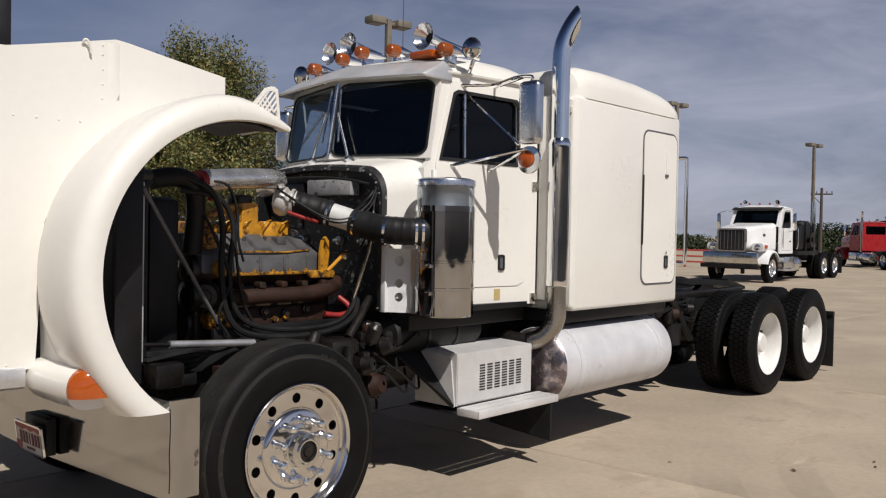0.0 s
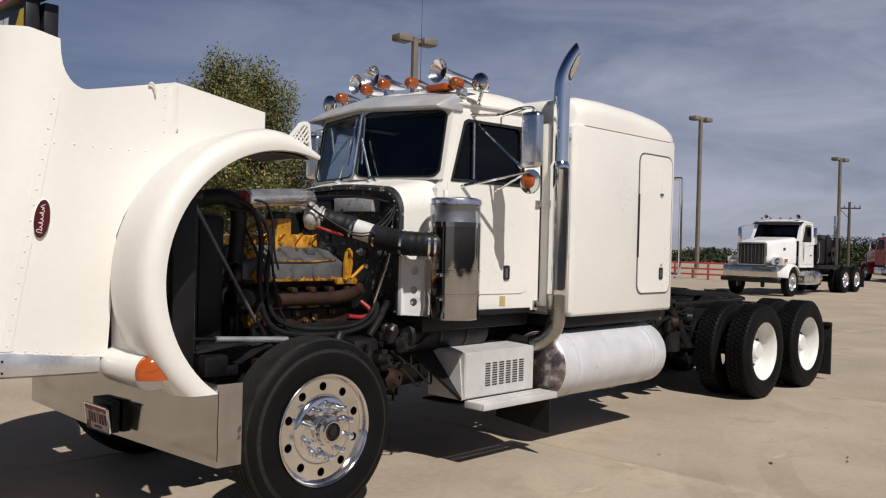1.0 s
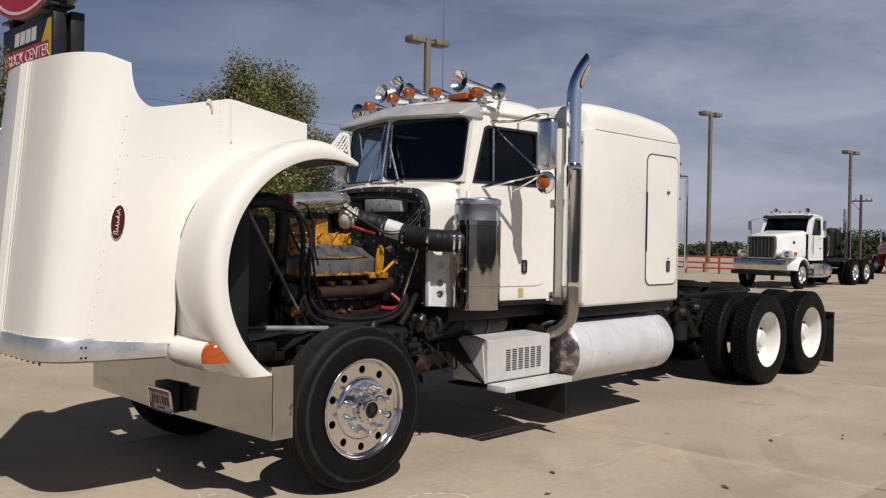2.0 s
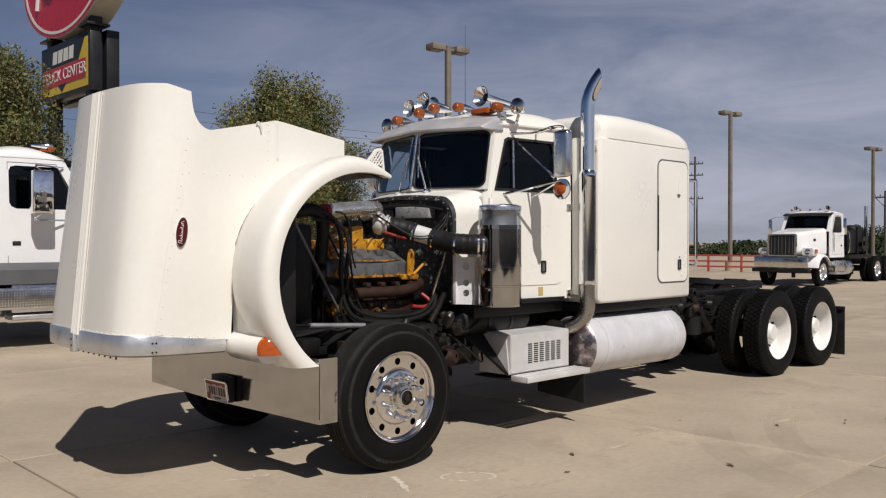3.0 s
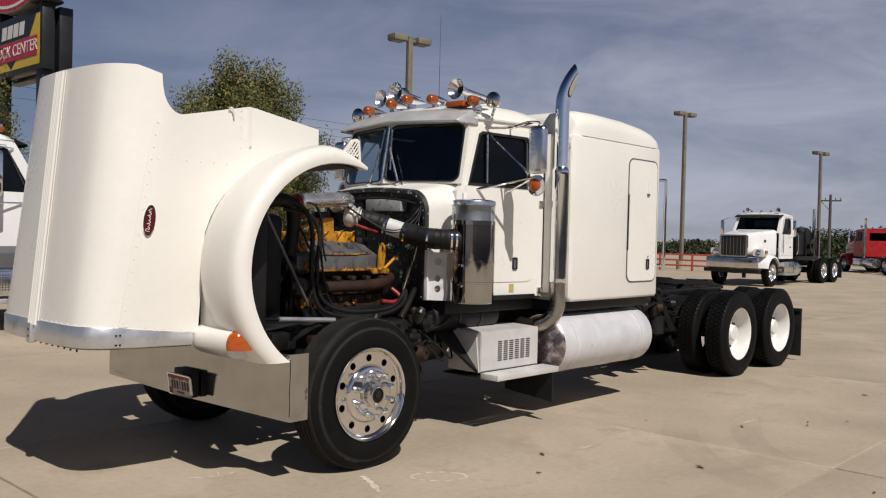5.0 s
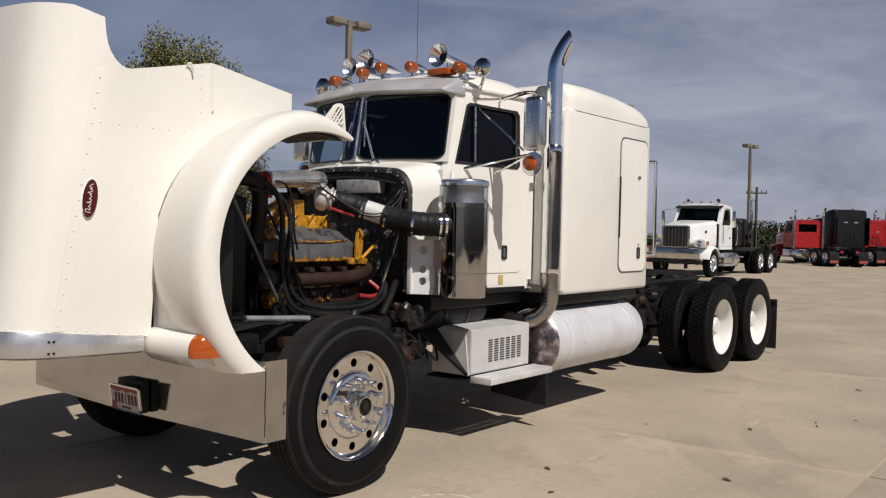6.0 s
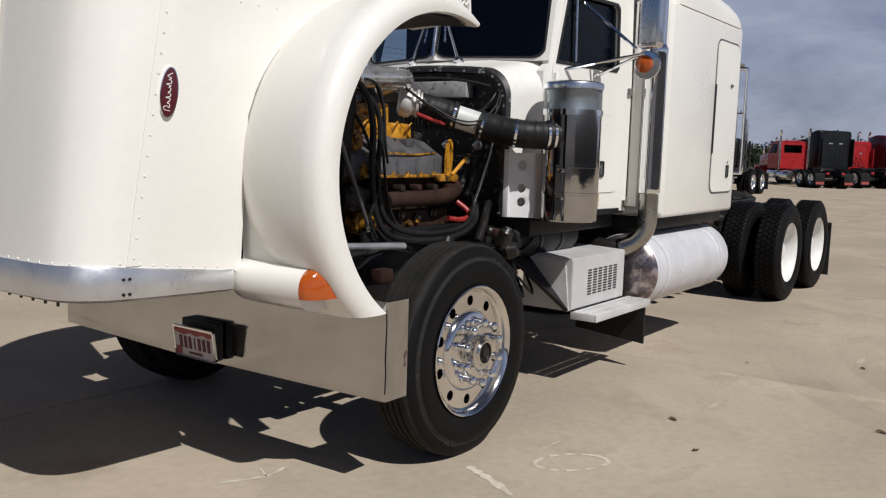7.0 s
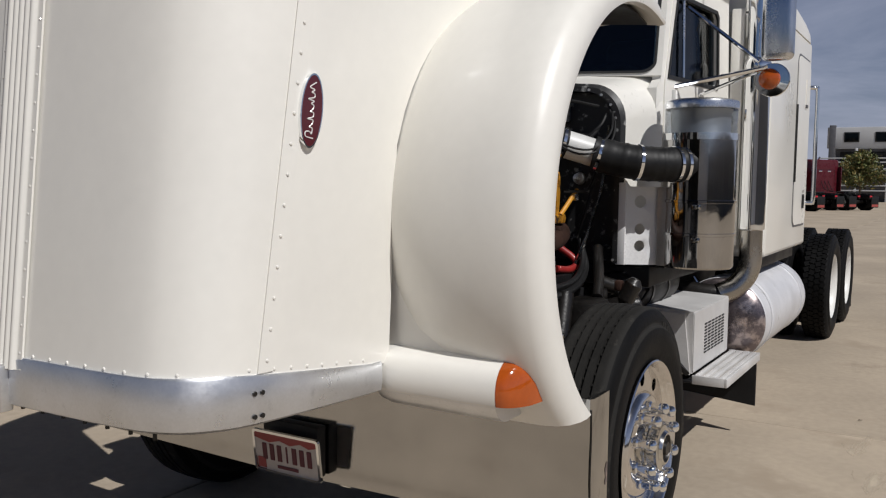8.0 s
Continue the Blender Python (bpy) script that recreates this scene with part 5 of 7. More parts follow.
for p, d, r in (((0.985, -0.69, 1.702), (0.5, -0.7, -0.1), 0.094), ((1.125, -0.875, 1.695), (0.75, -0.65, 0), 0.093), ((1.095, -0.845, 1.695), (0.75, -0.65, 0), 0.093), ((0.915, -0.50, 1.742), (0.45, -0.85, -0.28), 0.092), ((0.815, -0.335, 1.802), (0.6, -0.75, -0.25), 0.087)):
    part("hose_clamp", lathe([(-0.008, r - 0.004), (-0.008, r), (0.008, r), (0.008, r - 0.004)], p, d, 28), M_CHROME, duct)
part("turbo_housing", lathe([(-0.06, 0.05), (-0.045, 0.085), (-0.01, 0.098), (0.02, 0.092), (0.035, 0.074), (0.05, 0.074), (0.055, 0.088), (0.07, 0.088), (0.075, 0.074), (0.09, 0.074)], (0.615, -0.12, 1.872), (0.6, -0.7, -0.1), 24), M_CASTALU, duct, "cast aluminium turbo housing")

# engine
eng = holder("engine", truck)
eng["label"] = "yellow diesel engine with grey valve covers, oily and rusty"
part("block", box((0.05, YC - 0.33, 0.86), (0.95, YC + 0.33, 1.36), 0.04), M_OILY, eng, "oily brown and yellow cylinder block")
part("oil_pan", box((0.0, YC - 0.26, 0.58), (0.95, YC + 0.26, 0.86), 0.05), M_GREASE, eng)
part("head", loft([[Vector((x, y, z)) for y, z in ((-0.26, 1.36), (-0.30, 1.42), (-0.28, 1.47), (-0.05, 1.60), (0.0, 1.45), (0.0, 1.36))] for x in (0.08, 0.90)]), M_OILY, eng, "oily cylinder head")
cov = [(-0.305, 1.43), (-0.305, 1.53), (-0.295, 1.545), (-0.11, 1.66), (-0.02, 1.66), (-0.02, 1.50)]
rows = []
for x, s in ((-0.09, 0.94), (-0.07, 1.0), (0.80, 1.0), (0.82, 0.94)):
    rows.append([Vector((x - (0.04 + 0.03 * (z - 1.43) / 0.23 if x > 0.5 else 0), -0.16 + (y + 0.16) * s, 1.54 + (z - 1.54) * s)) for y, z in cov])
vc = part("valve_cover", loft(rows), M_GREYCAST, eng, "oily grey cast valve cover")
bm = box((0.0, -0.32, 1.412), (0.77, -0.27, 1.432), 0.006)
for k in range(6):
    x = 0.14 + 0.13 * k
    cyl((x, -0.306, 1.43), (x, -0.306, 1.447), 0.012, seg=8, bm=bm)
part("cover_flange", bm, M_OILYYEL_DIM, vc, "oily yellow flange with bolts, darkened for the shaded bay")
for x in (0.28, 0.43, 0.58):
    part("cover_bolt", cyl((x, -0.17, 1.61), (x, -0.185, 1.645), 0.012, seg=8), M_GREYCAST, vc)
for x, w in ((0.10, 0.10), (0.30, 0.12), (0.62, 0.09)):
    part("cover_pad", loft([[Vector((x + a * w, y, z)) for a, y, z in ((0, -0.275, 1.560), (1, -0.275, 1.560), (1, -0.14, 1.645), (0, -0.14, 1.645))], [Vector((x + a * w, y, z)) for a, y, z in ((0.08, -0.275, 1.578), (0.92, -0.275, 1.578), (0.92, -0.15, 1.657), (0.08, -0.15, 1.657))]]), M_GREYCAST, vc)
part("filler_neck", lathe([(0, 0.030), (0.025, 0.030), (0.027, 0.036), (0.045, 0.036), (0.05, 0.028), (0.051, 0.001)], (0.70, -0.13, 1.645), (0, -0.4, 1), 14), M_GREYCAST, vc)
part("rocker_line", tube([(0.02, -0.30, 1.545), (0.25, -0.31, 1.555), (0.48, -0.305, 1.55), (0.70, -0.29, 1.565)], 0.006, seg=6), M_OILYYEL_DIM, vc)
part("breather_cap", box((0.50, -0.22, 1.595), (0.57, -0.15, 1.645), 0.008), M_GREYCAST, vc)
for x in (0.12, 0.30, 0.48, 0.66):
    part("cover_boss", box((x, -0.312, 1.44), (x + 0.02, -0.300, 1.53), 0.004), M_GREYCAST, vc)
for o in (vc,):
    mirrored(o)
part("exhaust_manifold", tube([(0.08, -0.33, 1.28), (0.3, -0.35, 1.29), (0.5, -0.36, 1.29), (0.7, -0.36, 1.30), (0.86, -0.33, 1.33), (0.95, -0.26, 1.36)], 0.048, seg=14), M_RUST, eng, "rust brown exhaust manifold")
for k in range(5):
    x = 0.10 + 0.16 * k
    part("manifold_clamp", box((x, -0.375, 1.335), (x + 0.05, -0.30, 1.375), 0.012), M_OILY if k % 2 else M_RUST, eng)
for x in (0.42, 0.50):
    part("drain_plug", lathe([(0, 0.022), (0.02, 0.02), (0.025, 0.001)], (x, -0.302, 1.14 + 0.1 * (x - 0.42)), (0, -1, 0), 8), M_OILYYEL_DIM, eng)
part("lower_block", box((0.1, -0.30, 1.0), (0.85, -0.22, 1.22), 0.03), M_RUST, eng)
part("lift_bracket", holed([(0.0, 0.0), (0.055, -0.01), (0.075, 0.12), (0.07, 0.20), (0.045, 0.225), (0.015, 0.20), (0.0, 0.12)], [(0.036 + 0.012 * math.cos(a), 0.165 + 0.032 * math.sin(a)) for a in (2 * math.pi * i / 12 for i in range(12))], 0.02, lambda u, v, n: Vector((0.735 + u * 1.25, -0.335 + u * 0.3 - n, 1.415 + v * 1.05))), M_YELLOW, eng, "yellow lifting eye")
part("lift_foot", box((0.66, -0.36, 1.385), (0.86, -0.27, 1.435), 0.015), M_OILYYEL_DIM, eng)
part("linkage", cyl((0.80, -0.35, 1.43), (0.94, -0.38, 1.56), 0.012, seg=8), M_YELLOW, eng)
part("linkage_knob", box((0.90, -0.40, 1.50), (0.935, -0.365, 1.54), 0.01), M_CHROME_OLD, eng)
part("governor", loft([[Vector((x, y, z)) for x, y in ((0.34 - w, -0.15), (0.34 + w, -0.15), (0.34 + w, 0.06), (0.34 - w, 0.06))] for z, w in ((1.60, 0.10), (1.70, 0.09), (1.73, 0.06), (1.84, 0.055), (1.85, 0.048))]), M_YELLOW, eng, "yellow fuel governor housing")
part("fuel_pump", box((0.46, -0.13, 1.60), (0.66, 0.08, 1.74), 0.02), M_YELLOW, eng)
for k in range(5):
    part("pump_head", lathe([(0, 0.02), (0.03, 0.02), (0.032, 0.013), (0.06, 0.012), (0.062, 0.001)], (0.12 + 0.12 * k, -0.09, 1.66 + 0.01 * (k % 2)), (0, -0.25, 1), 10), M_OILYYEL_DIM, eng)
part("aftercooler", box((0.02, -0.04, 1.60), (0.74, 0.20, 1.73), 0.03), M_OILYYEL_DIM, eng, "oil-stained yellow aftercooler housing")
part("oil_cooler_pipe", tube([(-0.02, -0.12, 1.70), (0.10, -0.14, 1.79), (0.22, -0.12, 1.82), (0.30, -0.06, 1.80)], 0.026, seg=12), M_OILYYEL_DIM, eng)
part("red_cap", lathe([(0, 0.03), (0.03, 0.03), (0.04, 0.02), (0.041, 0.001)], (0.10, -0.10, 1.86), (0, -0.3, 1), 12), M_RED, eng)
part("pump_flange", lathe([(0, 0.075), (0.03, 0.08), (0.05, 0.07), (0.05, 0.001)], (0.33, -0.05, 1.85), (0, 0, 1), 18), M_GREASE, eng)
for k in range(4):
    x = 0.16 + 0.14 * k
    part("fuel_line", tube([(x, -0.10, 1.64), (x - 0.01, -0.17, 1.72), (x + 0.05, -0.15, 1.745), (x + 0.10, -0.10, 1.74), (x + 0.12, -0.06, 1.70)], 0.005, seg=6), M_YELLOW, eng)
part("charge_pipe", tube([(-0.08, -0.28, 1.962), (0.04, -0.26, 1.975), (0.15, -0.235, 1.985), (0.35, -0.205, 2.0), (0.48, -0.18, 2.005), (0.56, -0.13, 2.0), (0.61, -0.04, 1.985), (0.62, 0.10, 1.96)], 0.062, seg=22), M_SILVER, eng, "silver charge air pipe")
part("red_coupling", tube([(-0.12, -0.285, 1.958), (-0.09, -0.28, 1.96), (-0.06, -0.275, 1.963)], 0.058, seg=20, ridge=0.005, every=4), M_RED, eng, "red silicone coupling")
part("red_hose", tube([(0.56, -0.24, 1.80), (0.66, -0.29, 1.765), (0.74, -0.32, 1.745)], 0.012, seg=10), M_RED, eng)
part("red_hose", tube([(0.80, -0.33, 1.15), (0.90, -0.36, 1.14), (0.98, -0.37, 1.16), (0.99, -0.34, 1.20), (0.96, -0.28, 1.25)], 0.019, seg=12), M_RED, eng, "bright red coolant hose")
part("fan_shroud", box((-0.42, YC - 0.42, 0.98), (-0.22, YC + 0.42, 1.86), 0.05), M_BLACK, eng)
part("upper_hose", tube([(-0.40, -0.28, 1.95), (-0.26, -0.30, 1.97), (-0.16, -0.30, 1.93), (-0.12, -0.28, 1.78), (-0.12, -0.24, 1.55)], 0.055, seg=14), M_HOSE, eng, "thick black radiator hose")
part("alternator", lathe([(0, 0.05), (0.01, 0.09), (0.16, 0.09), (0.17, 0.05)], (-0.15, -0.22, 1.30), (1, 0, 0), 20), M_GREASE, eng)
part("pulley", lathe([(0, 0.12), (0.02, 0.13), (0.04, 0.11), (0.06, 0.13), (0.08, 0.12)], (-0.08, YC - 0.15, 1.12), (1, 0, 0), 24), M_GREASE, eng)
for x, y, z, r, d, m_ in ((-0.02, -0.24, 1.62, 0.075, (0, -1, 0.2), M_OILYYEL_DIM), (0.02, -0.29, 1.46, 0.06, (0, -1, 0), M_OILYYEL_DIM), (-0.05, -0.28, 1.30, 0.085, (-0.6, -0.8, 0), M_OILY), (0.03, -0.31, 1.16, 0.07, (0, -1, 0), M_OILYYEL_DIM), (-0.10, -0.20, 1.45, 0.10, (-1, 0, 0), M_OILY)):
    part("accessory", lathe([(-0.10, r), (-0.02, r), (-0.01, r * 0.85), (0.03, r * 0.8), (0.035, r * 0.45), (0.05, r * 0.4), (0.052, 0.001)], (x, y, z), d, 18), m_, eng, "oily yellow engine accessory")
for k in range(5):
    x = 0.02 + 0.16 * k
    part("side_plug", lathe([(0, 0.03), (0.015, 0.028), (0.02, 0.018), (0.03, 0.017), (0.031, 0.001)], (x, -0.302, 1.19 - 0.02 * (k % 2)), (0, -1, 0), 10), M_OILY, eng)
part("front_cover", box((-0.06, YC - 0.30, 0.95), (0.05, YC + 0.30, 1.45), 0.04), M_OILY, eng)
for r_, pts in (
        (0.019, [(-0.25, -0.34, 1.98), (-0.08, -0.37, 1.90), (-0.01, -0.38, 1.72), (-0.02, -0.39, 1.45), (0.01, -0.40, 1.22), (0.12, -0.42, 1.09), (0.40, -0.44, 1.045), (0.75, -0.45, 1.06), (0.96, -0.43, 1.14), (1.06, -0.36, 1.26)]),
        (0.016, [(-0.25, -0.33, 1.90), (-0.02, -0.36, 1.86), (0.07, -0.37, 1.70), (0.04, -0.38, 1.45), (0.07, -0.39, 1.24), (0.18, -0.41, 1.13), (0.45, -0.43, 1.085), (0.78, -0.44, 1.10), (0.95, -0.42, 1.19), (1.04, -0.36, 1.32)]),
        (0.009, [(-0.12, -0.30, 1.82), (-0.06, -0.37, 1.66), (0.03, -0.40, 1.40), (-0.04, -0.40, 1.20), (0.02, -0.40, 1.08)]),
        (0.008, [(-0.18, -0.28, 1.95), (0.02, -0.35, 1.95), (0.09, -0.37, 1.82), (0.10, -0.38, 1.62), (0.15, -0.36, 1.50)])):
    part("hose_line", tube(pts, r_, seg=8), M_HOSE, eng, "black rubber line")
for pts in ([(0.60, -0.27, 1.87), (0.70, -0.43, 1.775), (0.82, -0.52, 1.77), (0.96, -0.55, 1.86), (1.06, -0.52, 1.97)], [(0.64, -0.30, 1.84), (0.76, -0.46, 1.74), (0.90, -0.56, 1.79), (1.02, -0.55, 1.90), (1.07, -0.50, 1.98)]):
    part("cable", tube(pts, 0.006, seg=6), M_HOSE, eng)
part("frame_cover", box((-0.05, -0.37, 1.03), (1.1, -0.33, 1.12), 0.01), M_BLACK, eng)
for pts in ([(0.75, -0.15, 1.92), (0.95, -0.30, 1.78), (1.02, -0.45, 1.88), (1.08, -0.48, 1.96)], [(0.45, -0.15, 2.0), (0.6, -0.25, 1.88), (0.78, -0.38, 1.76), (0.98, -0.44, 1.84), (1.08, -0.46, 1.92)], [(0.85, -0.34, 1.55), (0.98, -0.42, 1.56), (1.06, -0.44, 1.66)]):
    part("cable", tube(pts, 0.008, seg=6), M_HOSE, eng)
part("dipstick", tube([(0.92, -0.32, 1.0), (0.98, -0.40, 1.25), (1.05, -0.48, 1.6), (1.07, -0.50, 1.9)], 0.010, seg=6), M_CHROME_OLD, eng)

# radiator, braces, tilt cylinder
rad = part("radiator", box((-0.66, YC - 0.50, 0.92), (-0.46, YC + 0.50, 1.95), 0.02), M_BLACK, truck, "black radiator with shell")
part("radiator_top", box((-0.68, YC - 0.52, 1.93), (-0.44, YC + 0.52, 2.0), 0.03), M_GREASE, rad)
part("side_panel", box((-0.665, -0.545, 1.0), (-0.58, -0.53, 1.92), 0.004), mat("dull_grey_panel", (0.48, 0.48, 0.48), 0.55, 0.1, vary=0.25, scale=6, stain=(0.06, 0.06, 0.06), stain_at=0.62), rad, "grey radiator side panel")
part("radiator_cap", cyl((-0.56, YC, 2.0), (-0.56, YC, 2.04), 0.04, seg=16), M_RED, rad)
part("brace_rod", cyl((-0.60, -0.56, 1.89), (-0.02, -0.377, 1.135), 0.012, seg=10), M_GREY, truck, "grey diagonal radiator brace")
part("brace_end", lathe([(-0.02, 0.02), (0.0, 0.028), (0.02, 0.02)], (-0.02, -0.38, 1.135), (0, 1, 0), 12), M_CHROME_OLD, truck)
tc = part("tilt_cylinder", cyl((-0.42, -0.52, 1.075), (0.12, -0.515, 1.04), 0.021, seg=14), M_ALU_DULL, truck, "bright hood tilt cylinder")
part("tilt_rod", cyl((-0.74, -0.525, 1.10), (-0.42, -0.52, 1.075), 0.012, seg=10), M_GREASE, tc)
for k in range(5):
    part("loom", tube([(-0.55, -0.40 - 0.03 * k, 1.0), (-0.30, -0.46 - 0.03 * k, 0.92 + 0.03 * k), (-0.1, -0.44, 1.0), (0.1, -0.42 - 0.02 * k, 1.05), (0.3, -0.42, 1.0)], 0.011 + 0.002 * (k % 3), seg=7), M_HOSE, truck)
part("horn_bracket", box((-0.55, -0.62, 0.86), (-0.38, -0.48, 0.99), 0.02), M_GREASE, truck)

# clutter behind the wheel: brackets, fittings, lines
crng = random.Random(4)
for k in range(16):
    x, y, z = crng.uniform(0.55, 1.25), crng.uniform(-0.72, -0.5), crng.uniform(0.62, 1.08)
    s_ = crng.uniform(0.02, 0.05)
    if k % 3:
        part("fitting", box((x - s_, y - s_ * 0.7, z - s_), (x + s_, y + s_ * 0.7, z + s_), s_ * 0.3, m=None), (M_GREASE, M_BLACK, M_RUST, M_GREASE)[k % 4], chassis)
    else:
        part("fitting", lathe([(-s_ * 1.6, s_ * 0.5), (-s_, s_), (s_, s_), (s_ * 1.6, s_ * 0.5)], (x, y, z), (crng.uniform(-1, 1), crng.uniform(-1, 1), crng.uniform(-1, 1)), 12, caps=True), (M_GREASE, M_BLACK, M_RUST)[k % 3], chassis)
for k in range(9):
    x, z = crng.uniform(0.5, 1.1), crng.uniform(0.7, 1.0)
    part("brake_line", tube([(x, -0.5, z), (x + 0.1, -0.62, z + crng.uniform(-0.1, 0.12)), (x + 0.25, -0.66, z + crng.uniform(-0.2, 0.1)), (x + 0.4, -0.5, z - 0.05)], 0.009, seg=6), M_HOSE, chassis)
for k in range(14):
    x, y, z = crng.uniform(4.45, 5.9), crng.uniform(-0.40, -0.34), crng.uniform(0.86, 1.0)
    s_ = crng.uniform(0.03, 0.07)
    part("fitting", box((x - s_, y - s_ * 0.6, z - s_ * 0.8), (x + s_, y + s_ * 0.6, z + s_ * 0.8), s_ * 0.3), (M_GREASE, M_BLACK, M_RUST, M_GREASE)[k % 4], chassis)
for k in range(8):
    x, z = crng.uniform(4.5, 5.6), crng.uniform(0.85, 1.05)
    part("air_line", tube([(x, -0.36, z), (x + 0.15, -0.42, z - 0.04), (x + 0.4, -0.41, z - crng.uniform(0.0, 0.12)), (x + 0.6, -0.36, z - 0.02)], 0.012, seg=6), M_HOSE, chassis)
for k in range(10):
    x, y, z = crng.uniform(-0.55, 0.35), crng.uniform(-0.62, -0.42), crng.uniform(0.78, 1.0)
    s_ = crng.uniform(0.02, 0.04)
    part("fitting", box((x - s_ * 1.4, y - s_, z - s_), (x + s_ * 1.4, y + s_, z + s_), s_ * 0.3), (M_GREASE, M_RUST, M_CHROME_OLD, M_BLACK)[k % 4], chassis)
for pts, mt_ in (([(1.07, -0.44, 2.0), (0.98, -0.30, 2.03), (0.85, -0.1, 2.04), (0.7, 0.1, 2.02)], M_HOSE), ([(1.07, 0.1, 1.95), (0.95, 0.0, 1.9), (0.8, -0.1, 1.82), (0.72, -0.2, 1.7)], M_HOSE), ([(1.16, -0.40, 1.70), (1.08, -0.42, 1.62), (1.02, -0.40, 1.45), (1.0, -0.36, 1.3)], M_HOSE), ([(0.05, -0.34, 1.95), (0.10, -0.36, 1.8), (0.08, -0.38, 1.6), (0.12, -0.39, 1.3), (0.2, -0.40, 1.13)], M_HOSE)):
    part("wiring_loom", tube(pts, 0.009, seg=6), mt_, eng)
for y in (-0.30, -0.05, 0.35, 0.6):
    part("firewall_fitting", lathe([(0, 0.035), (0.03, 0.03), (0.035, 0.012), (0.07, 0.012), (0.075, 0.001)], (1.175, y, 1.62), (-1, 0, 0), 12), M_ALU_DULL, cab)
part("wiper_motor", box((1.10, 0.28, 1.90), (1.17, 0.52, 2.03), 0.015), M_GREASE, cab)

# step box and battery box
sb = holder("step_box", truck)
sb["label"] = "painted metal battery box with a folding step"
bx = lambda u, v, n: Vector((u, -0.872 + n, v))
part("box_body", loft([[Vector(p) for p in r] for r in ([(1.49, -0.868, 0.535), (1.49, -0.868, 0.885), (1.49, -0.50, 0.90), (1.49, -0.50, 0.60)], [(2.325, -0.868, 0.535), (2.325, -0.868, 0.885), (2.325, -0.50, 0.90), (2.325, -0.50, 0.535)])]), M_BOX, sb, "grey-white painted metal box, scuffed on top")
# vent slots are black bars that paint the shade inside them
slot = None
for c in range(6):
    for r in range(10):
        mm = Matrix.Translation((1.725 + 0.082 * c, -0.872, 0.615 + 0.0185 * r))
        if slot is None:
            slot = part("vent_slot", box((0, -0.0045, 0), (0.056, 0.001, 0.009), 0), M_GASKET, sb)
            slot.matrix_basis = mm
        else:
            shared("vent_slot", slot, sb, mm)
part("box_front", plate(rrect(0.82, 0.335, 0.012), 0.003, lambda u, v, n: bx(1.907 + u, 0.71 + v, 0.002 - n)), M_BOX, sb)
part("side_gusset", loft([[Vector((x, y, z)) for y, z in ((-0.86, 0.53), (-0.82, 0.87), (-0.50, 0.885), (-0.50, 0.53))] for x in (1.48, 1.49)]), M_BOX, sb)
part("wedge_panel", loft([[Vector(p) for p in r] for r in ([(1.20, -0.52, 0.92), (1.48, -0.52, 0.90), (1.48, -0.86, 0.54)], [(1.20, -0.50, 0.92), (1.48, -0.50, 0.90), (1.48, -0.84, 0.52)])]), M_BLACK, sb, "dark sloping side sheet")
tread = part("step_tread", box((1.50, -1.062, 0.476), (2.405, -1.045, 0.527), 0.004), M_BOX, sb, "ribbed metal step with open slots")
for x in (1.50, 2.395):
    part("step_end", box((x, -1.046, 0.476), (x + 0.01, -0.868, 0.526), 0.002), M_BOX, tread)
for k in range(4):
    y = -1.040 + 0.044 * k
    part("step_slat", box((1.508, y, 0.505), (2.397, y + 0.028, 0.526 + 0.004 * (k % 2)), 0.004), M_BOX, tread)
part("base_plate", box((1.47, -0.868, 0.485), (2.33, -0.45, 0.50), 0.003), M_BLACK, sb)
part("step_flap", loft([[Vector((x, y, z)) for y, z in ((-1.058, 0.20), (-1.058, 0.47), (-0.50, 0.47), (-0.50, 0.25))] for x in (2.31, 2.33)]), M_HOSE, sb, "black rubber splash flap")

# unseen far-side copy, added to shut out light under the truck
sb2 = holder("step_box", truck)
for c in list(sb.children):
    if c.name.split(".")[0] in ("box_body", "wedge_panel", "base_plate", "step_tread", "step_flap"):
        mirrored(c, parent=sb2)

# fuel tank
tank = holder("fuel_tank", truck)
TZ, TY, TR = 0.70, -0.79, 0.285
part("barrel", lathe([(2.50, TR - 0.004), (2.505, TR), (2.74, TR), (2.742, TR + 0.003), (2.75, TR + 0.003), (2.752, TR), (3.86, TR), (3.862, TR + 0.003), (3.87, TR + 0.003), (3.872, TR), (4.11, TR), (4.14, TR - 0.02), (4.16, TR - 0.08), (4.165, 0.001)], (0, TY, TZ), (1, 0, 0), 56), M_TANK, tank, "dull oxidised aluminium fuel tank")
part("end_cap", lathe([(2.50, TR - 0.004), (2.475, TR - 0.02), (2.45, TR - 0.07), (2.43, TR - 0.15), (2.425, 0.001)], (0, TY, TZ), (1, 0, 0), 48), M_STAIN, tank, "dark stained tank end")
for x in (2.69, 3.91):
    part("strap_bolt", cyl((x + 0.008, -0.58, 0.905), (x + 0.008, -0.545, 0.955), 0.012, seg=8), M_CHROME_OLD, tank)
for x in (2.68, 3.90):
    part("strap", lathe([(x, TR + 0.001), (x, TR + 0.005), (x + 0.035, TR + 0.005), (x + 0.035, TR + 0.001)], (0, TY, TZ), (1, 0, 0), 48), M_TANK, tank)
part("tank_bracket", box((2.9, -0.52, 0.5), (3.0, -0.44, 0.9), 0.01), M_BLACK, tank)
part("tank_bracket", box((3.75, -0.52, 0.5), (3.85, -0.44, 0.9), 0.01), M_BLACK, tank)
part("filler_cap", cyl((3.45, -0.66, 0.955), (3.45, -0.63, 1.02), 0.05, seg=18), M_CHROME_OLD, tank)
